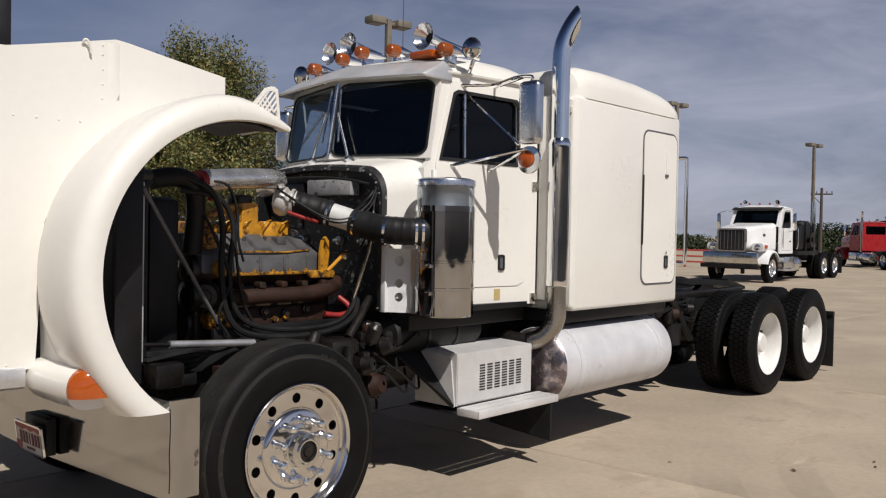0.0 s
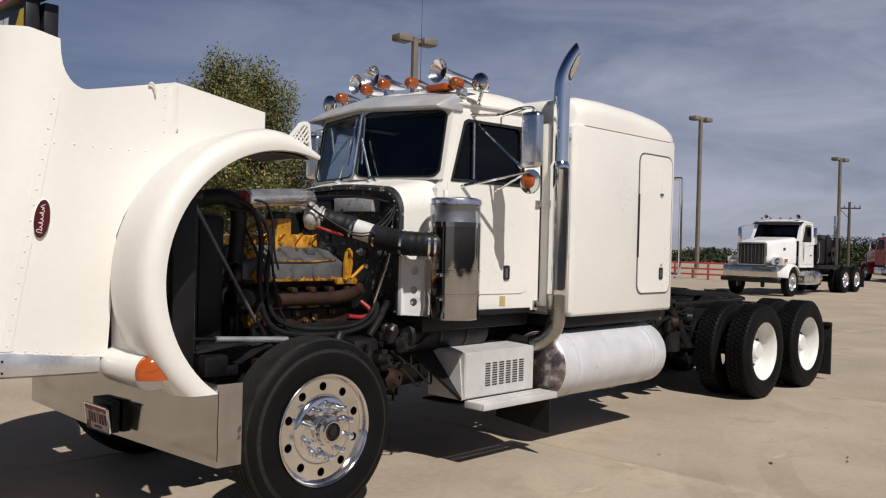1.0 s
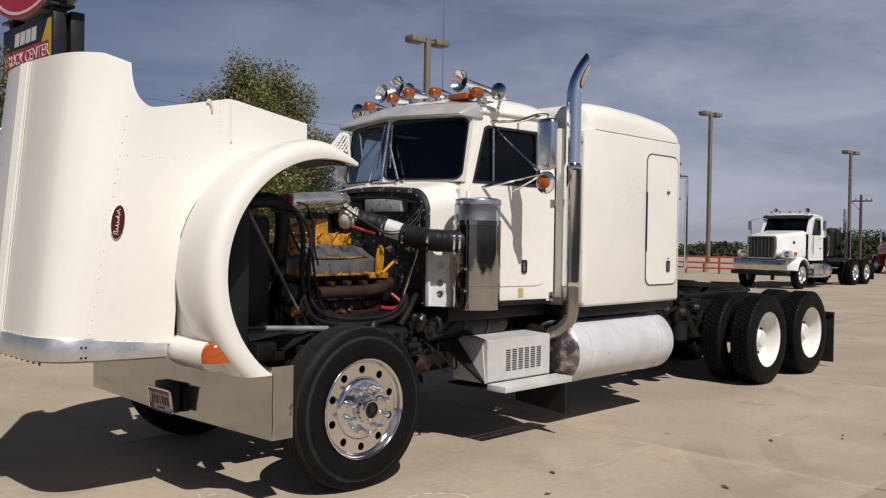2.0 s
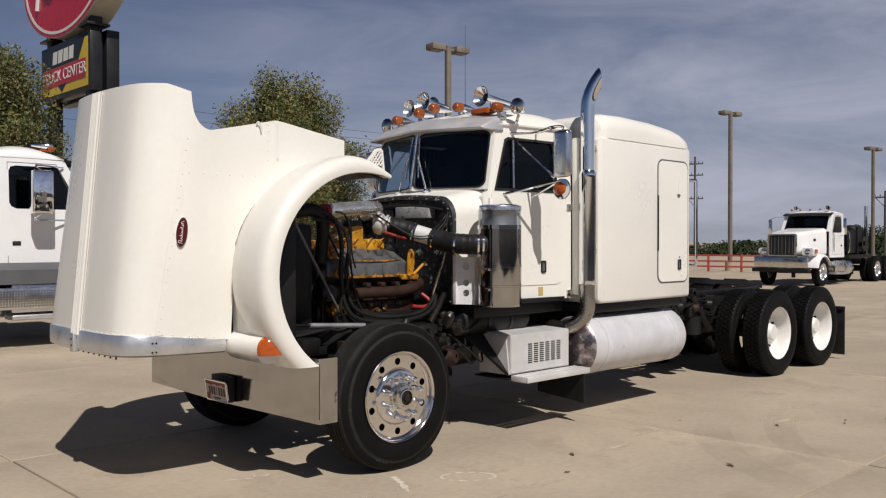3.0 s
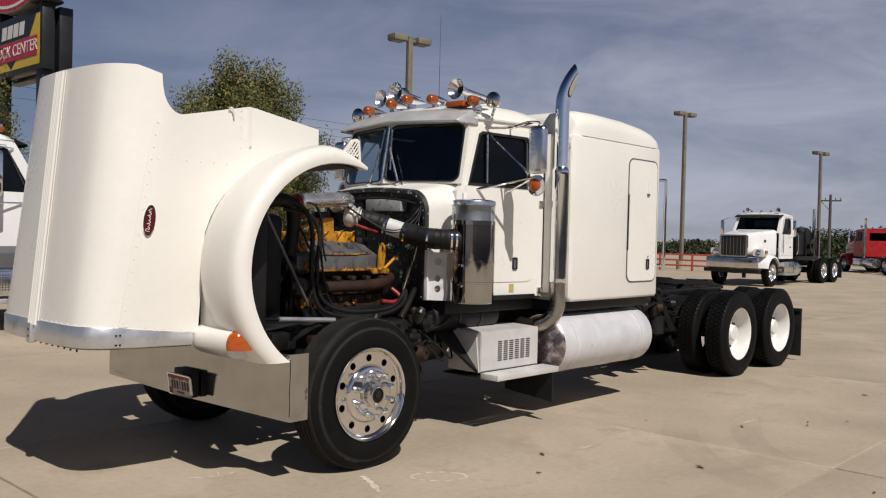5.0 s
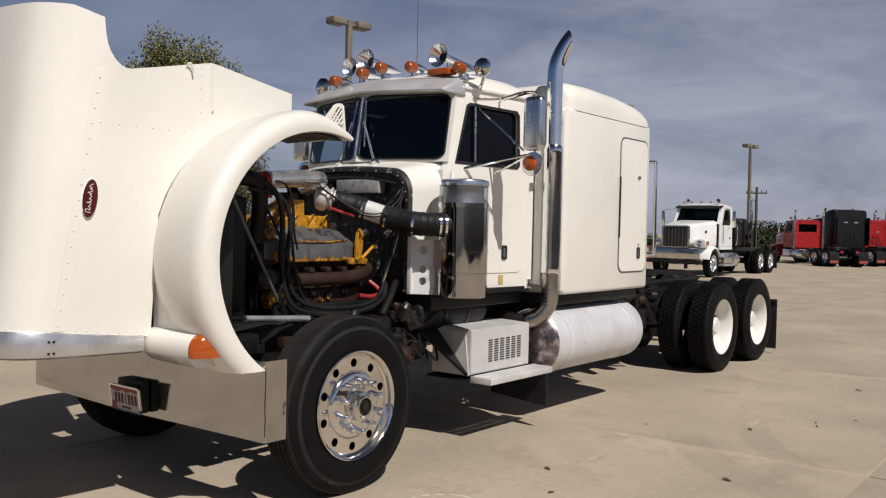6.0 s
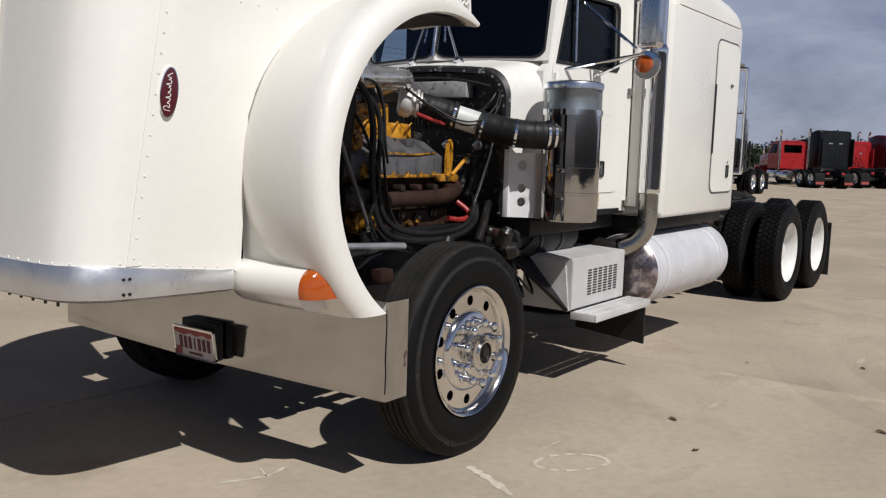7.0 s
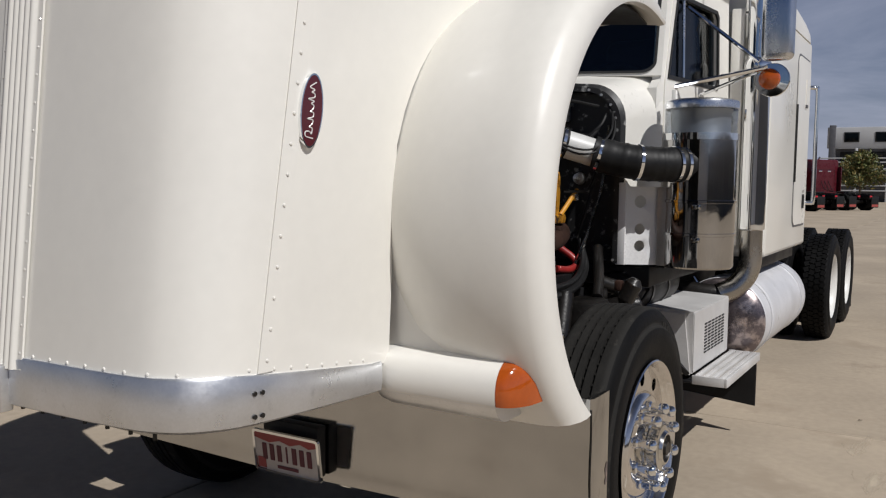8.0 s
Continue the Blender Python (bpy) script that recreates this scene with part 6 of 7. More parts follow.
o = holder("fuel_tank", truck)
for c in list(tank.children):
    if c.name.split(".")[0] in ("barrel", "end_cap"):
        mirrored(c, parent=o)

# exhaust stack
stack = holder("exhaust_stack", truck)
SX, SY = 2.505, -0.955


def cut_tip(r):
    bm = tube([(SX, SY, 2.38), (SX, SY, 2.75), (SX, SY, 2.98), (SX + 0.012, SY - 0.01, 3.10), (SX + 0.055, SY - 0.055, 3.24), (SX + 0.12, SY - 0.12, 3.36), (SX + 0.22, SY - 0.20, 3.46)], r, seg=24)
    bmesh.ops.bisect_plane(bm, geom=list(bm.verts) + list(bm.edges) + list(bm.faces), plane_co=(SX + 0.085, SY - 0.075, 3.22), plane_no=(0.82, -0.5, 0.12), clear_outer=True)
    return bm


part("curved_tip", cut_tip(0.068), M_CHROME, stack, "curved chrome exhaust tip, cut aslant")
part("tip_bore", cut_tip(0.064), M_GASKET, stack, "sooty bore")
part("heat_guard", lathe([(1.30, 0.07), (1.31, 0.083), (1.34, 0.084), (1.36, 0.083), (2.33, 0.083), (2.35, 0.086), (2.37, 0.084), (2.40, 0.07)], (SX, SY, 0), (0, 0, 1), 32), M_CHROME, stack, "chrome muffler guard")
part("lower_elbow", tube([(SX, SY, 1.40), (SX, SY, 1.22), (SX, SY, 1.09), (SX - 0.015, SY + 0.025, 1.0), (SX - 0.055, SY + 0.085, 0.92), (SX - 0.10, SY + 0.17, 0.88)], 0.073, seg=22), M_DULLPIPE, stack, "heat-dulled exhaust elbow")
part("inner_pipe", tube([(SX - 0.09, SY + 0.16, 0.885), (SX - 0.12, SY + 0.27, 0.89), (SX - 0.13, SY + 0.5, 0.92)], 0.06, seg=16), M_GREASE, stack)
for z in (1.60, 2.60):
    part("stack_clamp", box((SX + 0.03, SY - 0.03, z), (SX + 0.13, SY + 0.03, z + 0.05), 0.008), M_CHROME_OLD, stack)
st2 = holder("exhaust_stack", truck)
for c in list(stack.children):
    mirrored(c, parent=st2)
part("stack_fairing", box((2.475, -0.87, 1.20), (2.50, -0.79, 2.72), 0.006), M_WHITE, cab)

# sleeper
slp = holder("sleeper", truck)
slp["label"] = "cream white sleeper box with rounded roof"
S0, S1, SYL = 2.62, 4.285, -1.022


def sl_ring(x, z0, half, zt, r, tuck=0.0):
    pts = [Vector((x, YC - half, z0))]
    n = 7
    for k in range(n + 1):
        a = radians(180 - 90 * k / n)
        pts.append(Vector((x, YC - half + r + r * math.cos(a), zt - r + r * math.sin(a))))
    pts += [Vector((p.x, 2 * YC - p.y, p.z)) for p in reversed(pts)]
    return pts


HW = YC - SYL
part("sleeper_body", loft([[Vector((x, y, z)) for y, z in rr] for x, rr in ((xx, [(YC + a, 1.925 + b) for a, b in rrect(2 * (HW - d), 1.62 - 2 * d, 0.03, 3)]) for xx, d in ((S0, 0.03), (S0 + 0.03, 0.0), (S1 - 0.035, 0.0), (S1 - 0.01, 0.01), (S1, 0.035)))]), M_WHITE, slp)
capr = []
for x, d, zt in ((S0, 0.10, 2.88), (S0 + 0.05, 0.03, 2.945), (S0 + 0.15, 0.0, 2.975), (3.1, 0.0, 2.985), (3.6, 0.0, 2.97), (4.0, 0.0, 2.935), (4.15, 0.0, 2.905), (4.24, 0.012, 2.865), (S1 - 0.004, 0.04, 2.79)):
    capr.append(sl_ring(x, 2.725, HW - d + 0.003, zt, min(0.16, zt - 2.73), 0))
part("roof_cap", loft(capr), M_WHITE, slp, "rounded cream white roof cap")
sd = lambda u, v, n: Vector((u, SYL - n, v))
SDi = [(3.925 + a, 1.93 + b) for a, b in rrect(0.575, 1.275, 0.08, 6)]
sdoor = part("sleeper_door", plate(SDi, 0.008, sd), M_WHITE, slp, "cream white bunk door")
part("door_seal", frame_of([(3.925 + a, 1.93 + b) for a, b in rrect(0.608, 1.308, 0.092, 6)], SDi, 0.003, sd), M_GREY, sdoor)
hd = part("door_handle", frame_of(rrect(0.06, 0.11, 0.015), rrect(0.036, 0.08, 0.01), 0.012, lambda u, v, n: sd(4.04 + u, 1.47 + v, 0.006 + n)), M_GASKET, sdoor)
part("paddle", plate(rrect(0.036, 0.08, 0.01), 0.004, lambda u, v, n: sd(4.04 + u, 1.47 + v, 0.008 + n)), M_GREY, hd)
part("lock", cyl(sd(4.045, 1.55, 0.006), sd(4.045, 1.55, 0.014), 0.012, seg=10), M_CHROME_OLD, sdoor)
part("vertical_hinge", box((3.62, SYL - 0.016, 1.62), (3.635, SYL, 2.20), 0.003), M_GASKET, sdoor)
part("latch", box((4.0, SYL - 0.022, 2.20), (4.045, SYL - 0.006, 2.225), 0.003), M_GREY, sdoor)
part("latch_bar", box((4.015, SYL - 0.013, 2.22), (4.023, SYL - 0.006, 2.42), 0), M_WHITE, sdoor)
part("grab_rail", tube([(4.29, -1.0, 2.385), (4.315, -1.05, 2.385), (4.325, -1.07, 2.35), (4.325, -1.07, 2.0), (4.325, -1.07, 1.50), (4.315, -1.05, 1.455), (4.29, -1.0, 1.455)], 0.017, seg=10, per=5), M_CHROME, slp, "long chrome grab rail")
part("cab_boot", box((2.455, -0.68, 1.25), (2.63, 2 * YC + 0.68, 2.72), 0.02), M_HOSE, slp, "black rubber boot between cab and sleeper")
part("sleeper_skid", box((2.62, -0.95, 1.02), (4.2, 2 * YC + 0.95, 1.11), 0.01), M_BLACK, slp)

# ---- other trucks in the yard ----


def tractor(name, label, m, paint, sleeper=0.0, sl_top=3.6, box_body=False, flaps=True, group="", stack_mat=None, mirror_x=1.16, fairing=False, rise=0.13, arm=0.11, reach=1.34):
    """A parked tractor that heads along its own -x; its front axle stands over the origin."""
    t = tagged(holder(name, m=m), label, "truck", group)
    for sy in (-1, 1):
        rot = Matrix.Identity(4) if sy < 0 else Matrix.Rotation(math.pi, 4, "Z")
        for x, outer in ((0, True), (5.6, True), (6.95, True)):
            rear_wheel(t, Matrix.Translation((x, sy * 1.17, 0.545)) @ rot, rim=M_ALU, key="bright")
            if x:
                rear_wheel(t, Matrix.Translation((x, sy * 0.85, 0.545)) @ rot, outer=False)
    for sy in (-1, 1):
        part("frame_rail", box((-0.9, sy * 0.43 - 0.05, 0.74), (7.7, sy * 0.43 + 0.05, 1.02), 0.01), M_BLACK, t)
    for x in (5.6, 6.95):
        part("axle", cyl((x, -0.9, 0.545), (x, 0.9, 0.545), 0.12, seg=12), M_GREASE, t)
    part("axle", cyl((0, -1, 0.545), (0, 1, 0.545), 0.07, seg=10), M_GREASE, t)
    part("fifth_wheel", box((5.8, -0.45, 1.08), (6.8, 0.45, 1.18), 0.03), M_GREASE, t)
    up = 0.28 if box_body else 0.0
    part("bumper", box((-1.22, -1.04, 0.42 + up), (-1.06, 1.04, 0.86 + up), 0.05), M_CHROME_OLD, t, "chrome bumper")
    if box_body:
        part("bumper_valance", box((-1.27, -1.10, 0.54), (-1.02, 1.10, 0.69), 0.03), M_BLACK, t, "black lower bumper")
        for y in (-0.45, 0.45):
            part("tow_hook", box((-1.12, y - 0.05, 0.34), (-0.95, y + 0.05, 0.56), 0.02), M_BLACK, t)
    grl = part("grille", box((-1.03, -0.50, 0.92 + up), (-0.96, 0.50, 1.88 + up * 0.3), 0.03), M_GASKET, t, "dark barred grille")
    part("grille_shell", frame_of(rrect(1.12, 1.06, 0.1), rrect(0.98, 0.94, 0.07), 0.09, lambda u, v, n: Vector((-0.97 - n, u, 1.40 + up * 0.6 + v * (1 - up * 0.65)))), M_CHROME_OLD, grl)
    for k in range(7):
        y = -0.42 + 0.14 * k
        part("grille_bar", box((-1.045, y - 0.008, 0.95 + up), (-1.03, y + 0.008, 1.85 + up * 0.3), 0), M_GREY, grl)
    rings = []
    for x, w, zt, zb in ((-0.98, 1.10, 1.90 + up * 0.35, 0.95 + up), (-0.80, 1.20, 1.96 + up * 0.35, 0.95 + up), (0.0, 1.42, 2.05 + up * 0.35, 1.12), (0.75, 1.62, 2.14 + up * 0.2, 1.12), (1.0, 1.72, 2.18 + up * 0.2, 1.12)):
        rings.append([Vector((x, a, (zt + zb) / 2 + b)) for a, b in rrect(w, zt - zb, 0.16, 4)])
    hd_ = part("hood", loft(rings), paint, t)
    for sy in (-1, 1):
        sec = [(0.62, 0.60), (0.62, 0.66), (1.10, 0.665), (1.20, 0.63), (1.21, 0.575), (1.16, 0.57)]
        part("fender", loft([[Vector((r * math.cos(radians(a)), sy * y, 0.56 + r * math.sin(radians(a)))) for y, r in sec] for a in (range(22, 167, 12) if box_body else range(-8, 199, 12))]), paint, hd_)
        part("headlamp", lathe([(0.0, 0.13), (-0.03, 0.11), (-0.05, 0.001)], (-0.72, sy * 0.86, 1.10 + up * 0.8), (1, 0, 0), 16), M_CHROME, hd_)
        part("lamp_housing", loft([[Vector((x, sy * 0.86 + a * s, 1.10 + up * 0.8 + b * s)) for a, b in rrect(0.46, 0.30, 0.1, 4)] for x, s in ((-0.74, 0.95), (-0.6, 1.0), (-0.3, 1.0))]), paint, hd_)
        part("turn_signal", box((-0.66, sy * 1.11 - 0.02, 1.05 + up * 0.8), (-0.45, sy * 1.11 + 0.02, 1.19 + up * 0.8), 0.015), M_AMBER, hd_)
        part("hood_emblem", box((0.1, sy * 0.735 - 0.012, 1.72), (0.34, sy * 0.735 + 0.012, 1.82), 0.01), M_GASKET, hd_)
    cb = holder("cab", t)
    cw = 1.0
    sp = lambda sy: (lambda u, v, n: Vector((u, sy * (cw - 0.06 * max(0, v - 2.1) - n), v)))
    out_ = [(1.0, 1.08), (2.35, 1.08), (2.35, 2.84), (1.42, 2.84), (1.0, 2.12)]
    win_ = [(1.22, 2.06), (2.08, 2.06), (2.15, 2.09), (2.18, 2.15), (2.18, 2.62), (2.15, 2.68), (2.08, 2.70), (1.56, 2.70)]
    if fairing:
        win_ = [(1.12, 2.06), (2.08, 2.06), (2.15, 2.09), (2.18, 2.15), (2.18, 2.62), (2.15, 2.68), (2.08, 2.70), (1.47, 2.70)]
    for sy in (-1, 1):
        part("side_wall", holed(out_, win_, 0.05, sp(sy)), paint, cb)
        part("side_window", plate(win_, 0.01, lambda u, v, n, s=sp(sy): s(u, v, n + 0.02)), M_GLASS_DK, cb)
        dr_ = part("door", frame_of([(1.20, 1.2), (2.2, 1.2), (2.2, 2.75), (1.5, 2.75), (1.20, 2.1)], [(1.207, 1.207), (2.193, 1.207), (2.193, 2.743), (1.504, 2.743), (1.207, 2.1)], -0.004, sp(sy)), M_GREY, cb)
        part("door_handle", box((2.02, sy * 1.005 - 0.012, 1.52), (2.14, sy * 1.005 + 0.012, 1.58), 0.01), M_GASKET, dr_)
        mh = holder("mirror", cb)
        part("mirror_head", box((mirror_x - (0.15 if fairing else 0.04), sy * reach - arm, 1.98), (mirror_x + (0.15 if fairing else 0.05), sy * reach + arm, 2.62), 0.04), M_CHROME, mh)
        part("mirror_arm", tube([(1.4, sy * 0.98, 2.70), (mirror_x + 0.04, sy * 1.25, 2.70), (mirror_x, sy * reach, 2.62)], 0.014, seg=6), M_CHROME, mh)
        part("mirror_arm", tube([(1.2, sy * 1.0, 1.90), (mirror_x + 0.02, sy * 1.2, 1.90), (mirror_x, sy * reach, 1.98)], 0.014, seg=6), M_CHROME, mh)
    fr_ = lambda u, v, n: Vector((1.0 + 0.42 * (v - 2.12) / 0.72 - n, u, v))
    part("windshield_frame", holed([(-0.98, 2.10), (0.98, 2.10), (0.94, 2.84), (-0.94, 2.84)], [(-0.86, 2.18), (0.86, 2.18), (0.82, 2.74), (-0.82, 2.74)], 0.03, fr_), paint, cb)
    part("windshield", plate([(-0.86, 2.18), (0.86, 2.18), (0.82, 2.74), (-0.82, 2.74)], 0.01, fr_), M_GLASS_DK, cb)
    rw_ = lambda u, v, n: Vector((2.35 + n, u, v))
    part("rear_wall", holed([(-1.0, 1.08), (1.0, 1.08), (0.95, 2.84), (-0.95, 2.84)], [(0.62 * a, 2.38 + 0.26 * b) for a, b in ((-1, -1), (1, -1), (1, 1), (-1, 1))], 0.04, rw_), paint, cb)
    part("rear_window", plate([(0.62 * a, 2.38 + 0.26 * b) for a, b in ((-1, -1), (1, -1), (1, 1), (-1, 1))], 0.01, rw_), M_GLASS_DK, cb)
    rows_ = []
    for i in range(9):
        u = i / 8
        rows_.append([Vector((1.38 + 1.0 * u, v * 0.97, 2.83 + rise * (1 - abs(v) ** 5) * math.sin(math.pi * (0.12 + 0.7 * u)))) for v in (-1 + 0.2 * j for j in range(11))])
    rf_ = part("roof", loft(rows_, closed=False), paint, cb)
    s_ = rf_.modifiers.new("thick", "SOLIDIFY")
    s_.thickness = 0.03
    part("visor", loft([[Vector((x, y, z)) for y in (-0.98, -0.5, 0.0, 0.5, 0.98)] for x, z in ((1.42, 2.86), (1.2, 2.78), (1.18, 2.74))], closed=False), M_GASKET, cb)
    part("floor", box((1.0, -0.97, 1.05), (2.35, 0.97, 1.10), 0), M_BLACK, cb)
    part("seat", box((1.75, -0.75, 1.5), (2.1, 0.75, 2.35), 0.1), M_INTERIOR, cb)
    part("steering_wheel", lathe([(0, 0.22), (0.02, 0.235), (0.04, 0.22), (0.02, 0.205), (0, 0.22)], (1.45, -0.45, 2.05), (0.8, 0, 0.6), 20), M_INTERIOR, cb)
    for y in (-0.75, -0.4, 0.0, 0.4, 0.75):
        part("marker_light", lathe([(0.05, 0.03), (0, 0.045), (-0.05, 0.03), (-0.06, 0.001)], (1.5, y, 2.99), (1, 0, 0), 10), M_AMBER_DK, cb)
    for y in (-0.72, 0.55):
        part("air_horn", lathe([(0, 0.08), (0.05, 0.05), (0.3, 0.02), (0.3, 0.001)], (1.42, y, 3.06), (1, 0, 0), 12), M_CHROME, cb)
    for sy in (-1, 1):
        tl_ = 3.85 if not box_body else 2.95
        part("fuel_tank", lathe([(2.3, 0.1), (2.32, 0.27), (2.36, 0.3), (tl_, 0.3), (tl_ + 0.05, 0.27), (tl_ + 0.06, 0.1)], (0, sy * 0.86, 0.68), (1, 0, 0), 24, caps=True), M_ALU, t)
        part("step", box((1.2, sy * 1.0 - 0.18, 0.42), (2.2, sy * 1.0 + 0.18, 0.50), 0.02), M_ALU_DULL, t)
        part("battery_box", box((1.2, sy * 0.98 - 0.16, 0.52), (2.2, sy * 0.98 + 0.16, 0.95), 0.03), M_ALU, t)
        sx = 2.55 if not sleeper else 2.52
        if box_body:
            sx = 4.7
        if not box_body or sy < 0:
            part("exhaust_stack", tube([(sx, sy * 0.98, 1.0), (sx, sy * 0.98, 2.2), (sx, sy * 0.98, 3.2)] + ([] if box_body else [(sx + 0.04, sy * 1.0, 3.42), (sx + 0.12, sy * 1.02, 3.52)]), 0.07, seg=12), stack_mat or M_CHROME, t)
        if flaps:
            fl_ = part("mud_flap", box((7.62, sy * 0.92 - 0.3, 0.2), (7.65, sy * 0.92 + 0.3, 0.92), 0.004), M_HOSE, t)
            part("reflector_tape", box((7.65, sy * 0.92 - 0.26, 0.25), (7.654, sy * 0.92 + 0.26, 0.40), 0), M_STRIPE, fl_)
            part("tail_lamp", box((7.66, sy * 0.5 - 0.1, 0.86), (7.72, sy * 0.5 + 0.1, 0.96), 0.02), M_SIGNRED, t)
    if sleeper:
        x0, x1 = 2.62, 2.62 + sleeper
        rg = []
        for x, d, zt in ((x0, 0.06, sl_top - 0.25), (x0 + 0.2, 0.0, sl_top - 0.12), (x0 + 0.7, 0.0, sl_top), (x1 - 0.08, 0.0, sl_top - 0.03), (x1, 0.05, sl_top - 0.1)):
            rg.append([Vector((x, a, (zt + 1.05) / 2 + b)) for a, b in rrect(2.36 - 2 * d, zt - 1.05, 0.16, 4)])
        sl_ = part("sleeper", loft(rg), paint, t)
        for y in (-0.38, 0.38):
            part("load_lamp", box((x1, y - 0.14, sl_top - 0.85), (x1 + 0.02, y + 0.14, sl_top - 0.77), 0.008), M_CHROME, sl_)
        part("rear_hatch", frame_of(rrect(1.7, 1.3, 0.08), rrect(1.66, 1.26, 0.07), 0.006, lambda u, v, n: Vector((x1 + n, u, 2.0 + v))), M_GASKET, sl_)
        for y in (-1.0, 1.0):
            part("side_extender", box((x1 - 0.02, y - 0.03 + 0.14 * (1 if y > 0 else -1), 1.2), (x1 + 0.3, y + 0.03 + 0.14 * (1 if y > 0 else -1), sl_top - 0.5), 0.02), paint, sl_)
        for k in range(3):
            part("air_line", tube([(x1, -0.3 + 0.3 * k, 1.9), (x1 + 0.3, -0.25 + 0.3 * k, 1.35), (x1 + 0.9, -0.1 + 0.1 * k, 1.15)], 0.02, seg=6), M_HOSE, t)
    if box_body:
        eq = holder("equipment_deck", t)
        part("rack", box((2.65, -1.1, 1.02), (5.0, 1.1, 1.18), 0.02), M_BLACK, eq)
        part("locker", box((2.75, -1.02, 1.18), (3.55, 1.02, 2.16), 0.10, seg=3), M_BLACK, eq)
        part("winch_unit", loft([[Vector((x, a, 1.78 + b)) for a, b in rrect(2.0 * w, 1.24 * w, 0.22, 4)] for x, w in ((3.6, 0.86), (3.7, 0.97), (4.3, 1.0), (4.42, 0.9))]), M_BLACK, eq, "black rounded equipment housing")
        part("locker", box((4.5, -0.95, 1.18), (5.0, 0.95, 2.22), 0.07, seg=3), M_BLACK, eq)
        for x in (3.58, 4.46, 5.04):
            for y in (-1.05, 1.05):
                part("rack_post", box((x - 0.04, y - 0.04, 1.15), (x + 0.04, y + 0.04, 2.30), 0.01), M_BLACK, eq)
        part("hose_reel", lathe([(-0.2, 0.3), (-0.18, 0.12), (0.18, 0.12), (0.2, 0.3)], (4.0, -1.0, 1.62), (0, 1, 0), 18), M_GREASE, eq)
        for y in (-1.03, 1.03):
            part("grab_bar", tube([(2.7, y, 1.25), (2.7, y * 1.05, 1.4), (2.7, y * 1.05, 2.0), (2.7, y, 2.1)], 0.02, seg=6), M_CHROME, eq)
    if fairing:
        for sy in (-1, 1):
            part("side_fairing", loft([[Vector((x, sy * y, z)) for y, z in ((1.0, 0.93), (1.21, 0.95), (1.21, 1.16), (1.08, 1.26), (1.0, 1.26))] for x in (0.75, 4.4)]), M_GREY, t, "smooth grey side fairing")
            bm = box((0.8, sy * 1.21 - 0.03, 0.58), (4.3, sy * 1.21 + 0.03, 0.90), 0.01)
            pl_ = part("perforated_step", bm, M_ALU, t, "perforated bright step plate")
            # black dots on the plate paint the dark inside of its holes
            bm = bmesh.new()
            for i in range(86):
                for j in range(7):
                    box((0.84 + 0.04 * i, sy * 1.242 - 0.002, 0.62 + 0.036 * j), (0.858 + 0.04 * i, sy * 1.242 + 0.002, 0.638 + 0.036 * j), 0, bm)
            tagged(part("step_perforation", bm, M_GASKET, pl_), kind="stuff")
    return t


tractor("work_truck", "white day cab truck with a black barred grille and black equipment", pose(29.1, 8.85, 0), M_WHITE2, box_body=True, reach=1.5, arm=0.07)
tractor("parked_truck", "white conventional truck parked beside the sign", pose(2.72, 9.9, 0, 0, 0, 180) @ Matrix.Scale(1.09, 4), M_WHITE2, sleeper=1.2, sl_top=3.0, mirror_x=1.84, fairing=True, rise=0.21, arm=0.10)
ROW = "trucks parked in a slanting row"
HEAD = 231
for nm, lb, dx, dy, pm, sl, st in (("red_truck", "bright red day cab tractor seen from behind", 0, 0, M_REDPAINT, 0, 0), ("black_truck", "black sleeper tractor with a tall smooth box", 3.70, -1.25, M_BLACKPAINT, 1.15, 3.45), ("red_sleeper_truck", "red sleeper tractor half hidden in the row", 7.0, -1.95, M_REDPAINT, 1.0, 2.9), ("maroon_truck", "dark maroon sleeper tractor with a tall box", 9.2, -3.75, M_MAROONPAINT, 1.6, 3.35)):
    tractor(nm, lb, pose(53.6 + dx, 12.9 + dy, 0, 0, 0, HEAD) if sl else pose(53.85, 12.05, 0, 0, 0, HEAD - 9) @ Matrix.Scale(0.93, 4), pm, sl, st, group=ROW)

# ---- lamp posts, power poles ----


def lamp_post(x, y, h, turn=0):
    p = tagged(holder("street_lamp", m=pose(x, y, 0, 0, 0, turn)), "square tan yard lamp post with two box heads", "street lamp", "yard lamp posts")
    part("post", loft([[Vector((a * s, b * s, z)) for a, b in rrect(0.2, 0.2, 0.02, 2)] for z, s in ((0.0, 1.0), (h - 0.05, 0.9))]), M_POLE, p)
    part("footing", cyl((0, 0, -0.02), (0, 0, 0.5), 0.28, seg=18), M_CONCRETE, p, "round concrete footing")
    part("crossarm", box((-0.04, -0.35, h - 0.22), (0.04, 0.35, h - 0.12), 0.01), M_POLE, p)
    for sy in (-1, 1):
        hd = part("lamp_head", box((-0.24, sy * 0.52 - 0.28, h - 0.26), (0.24, sy * 0.52 + 0.28, h - 0.04), 0.02), M_POLE, p, "flat box lamp head")
        part("lens", box((-0.2, sy * 0.52 - 0.23, h - 0.28), (0.2, sy * 0.52 + 0.23, h - 0.262), 0), M_GREY, hd)


lamp_post(17.37, 16.21, 8.75, -99)
lamp_post(42.6, 18.6, 9.28, 81)
lamp_post(59.3, 16.66, 8.32, 81)


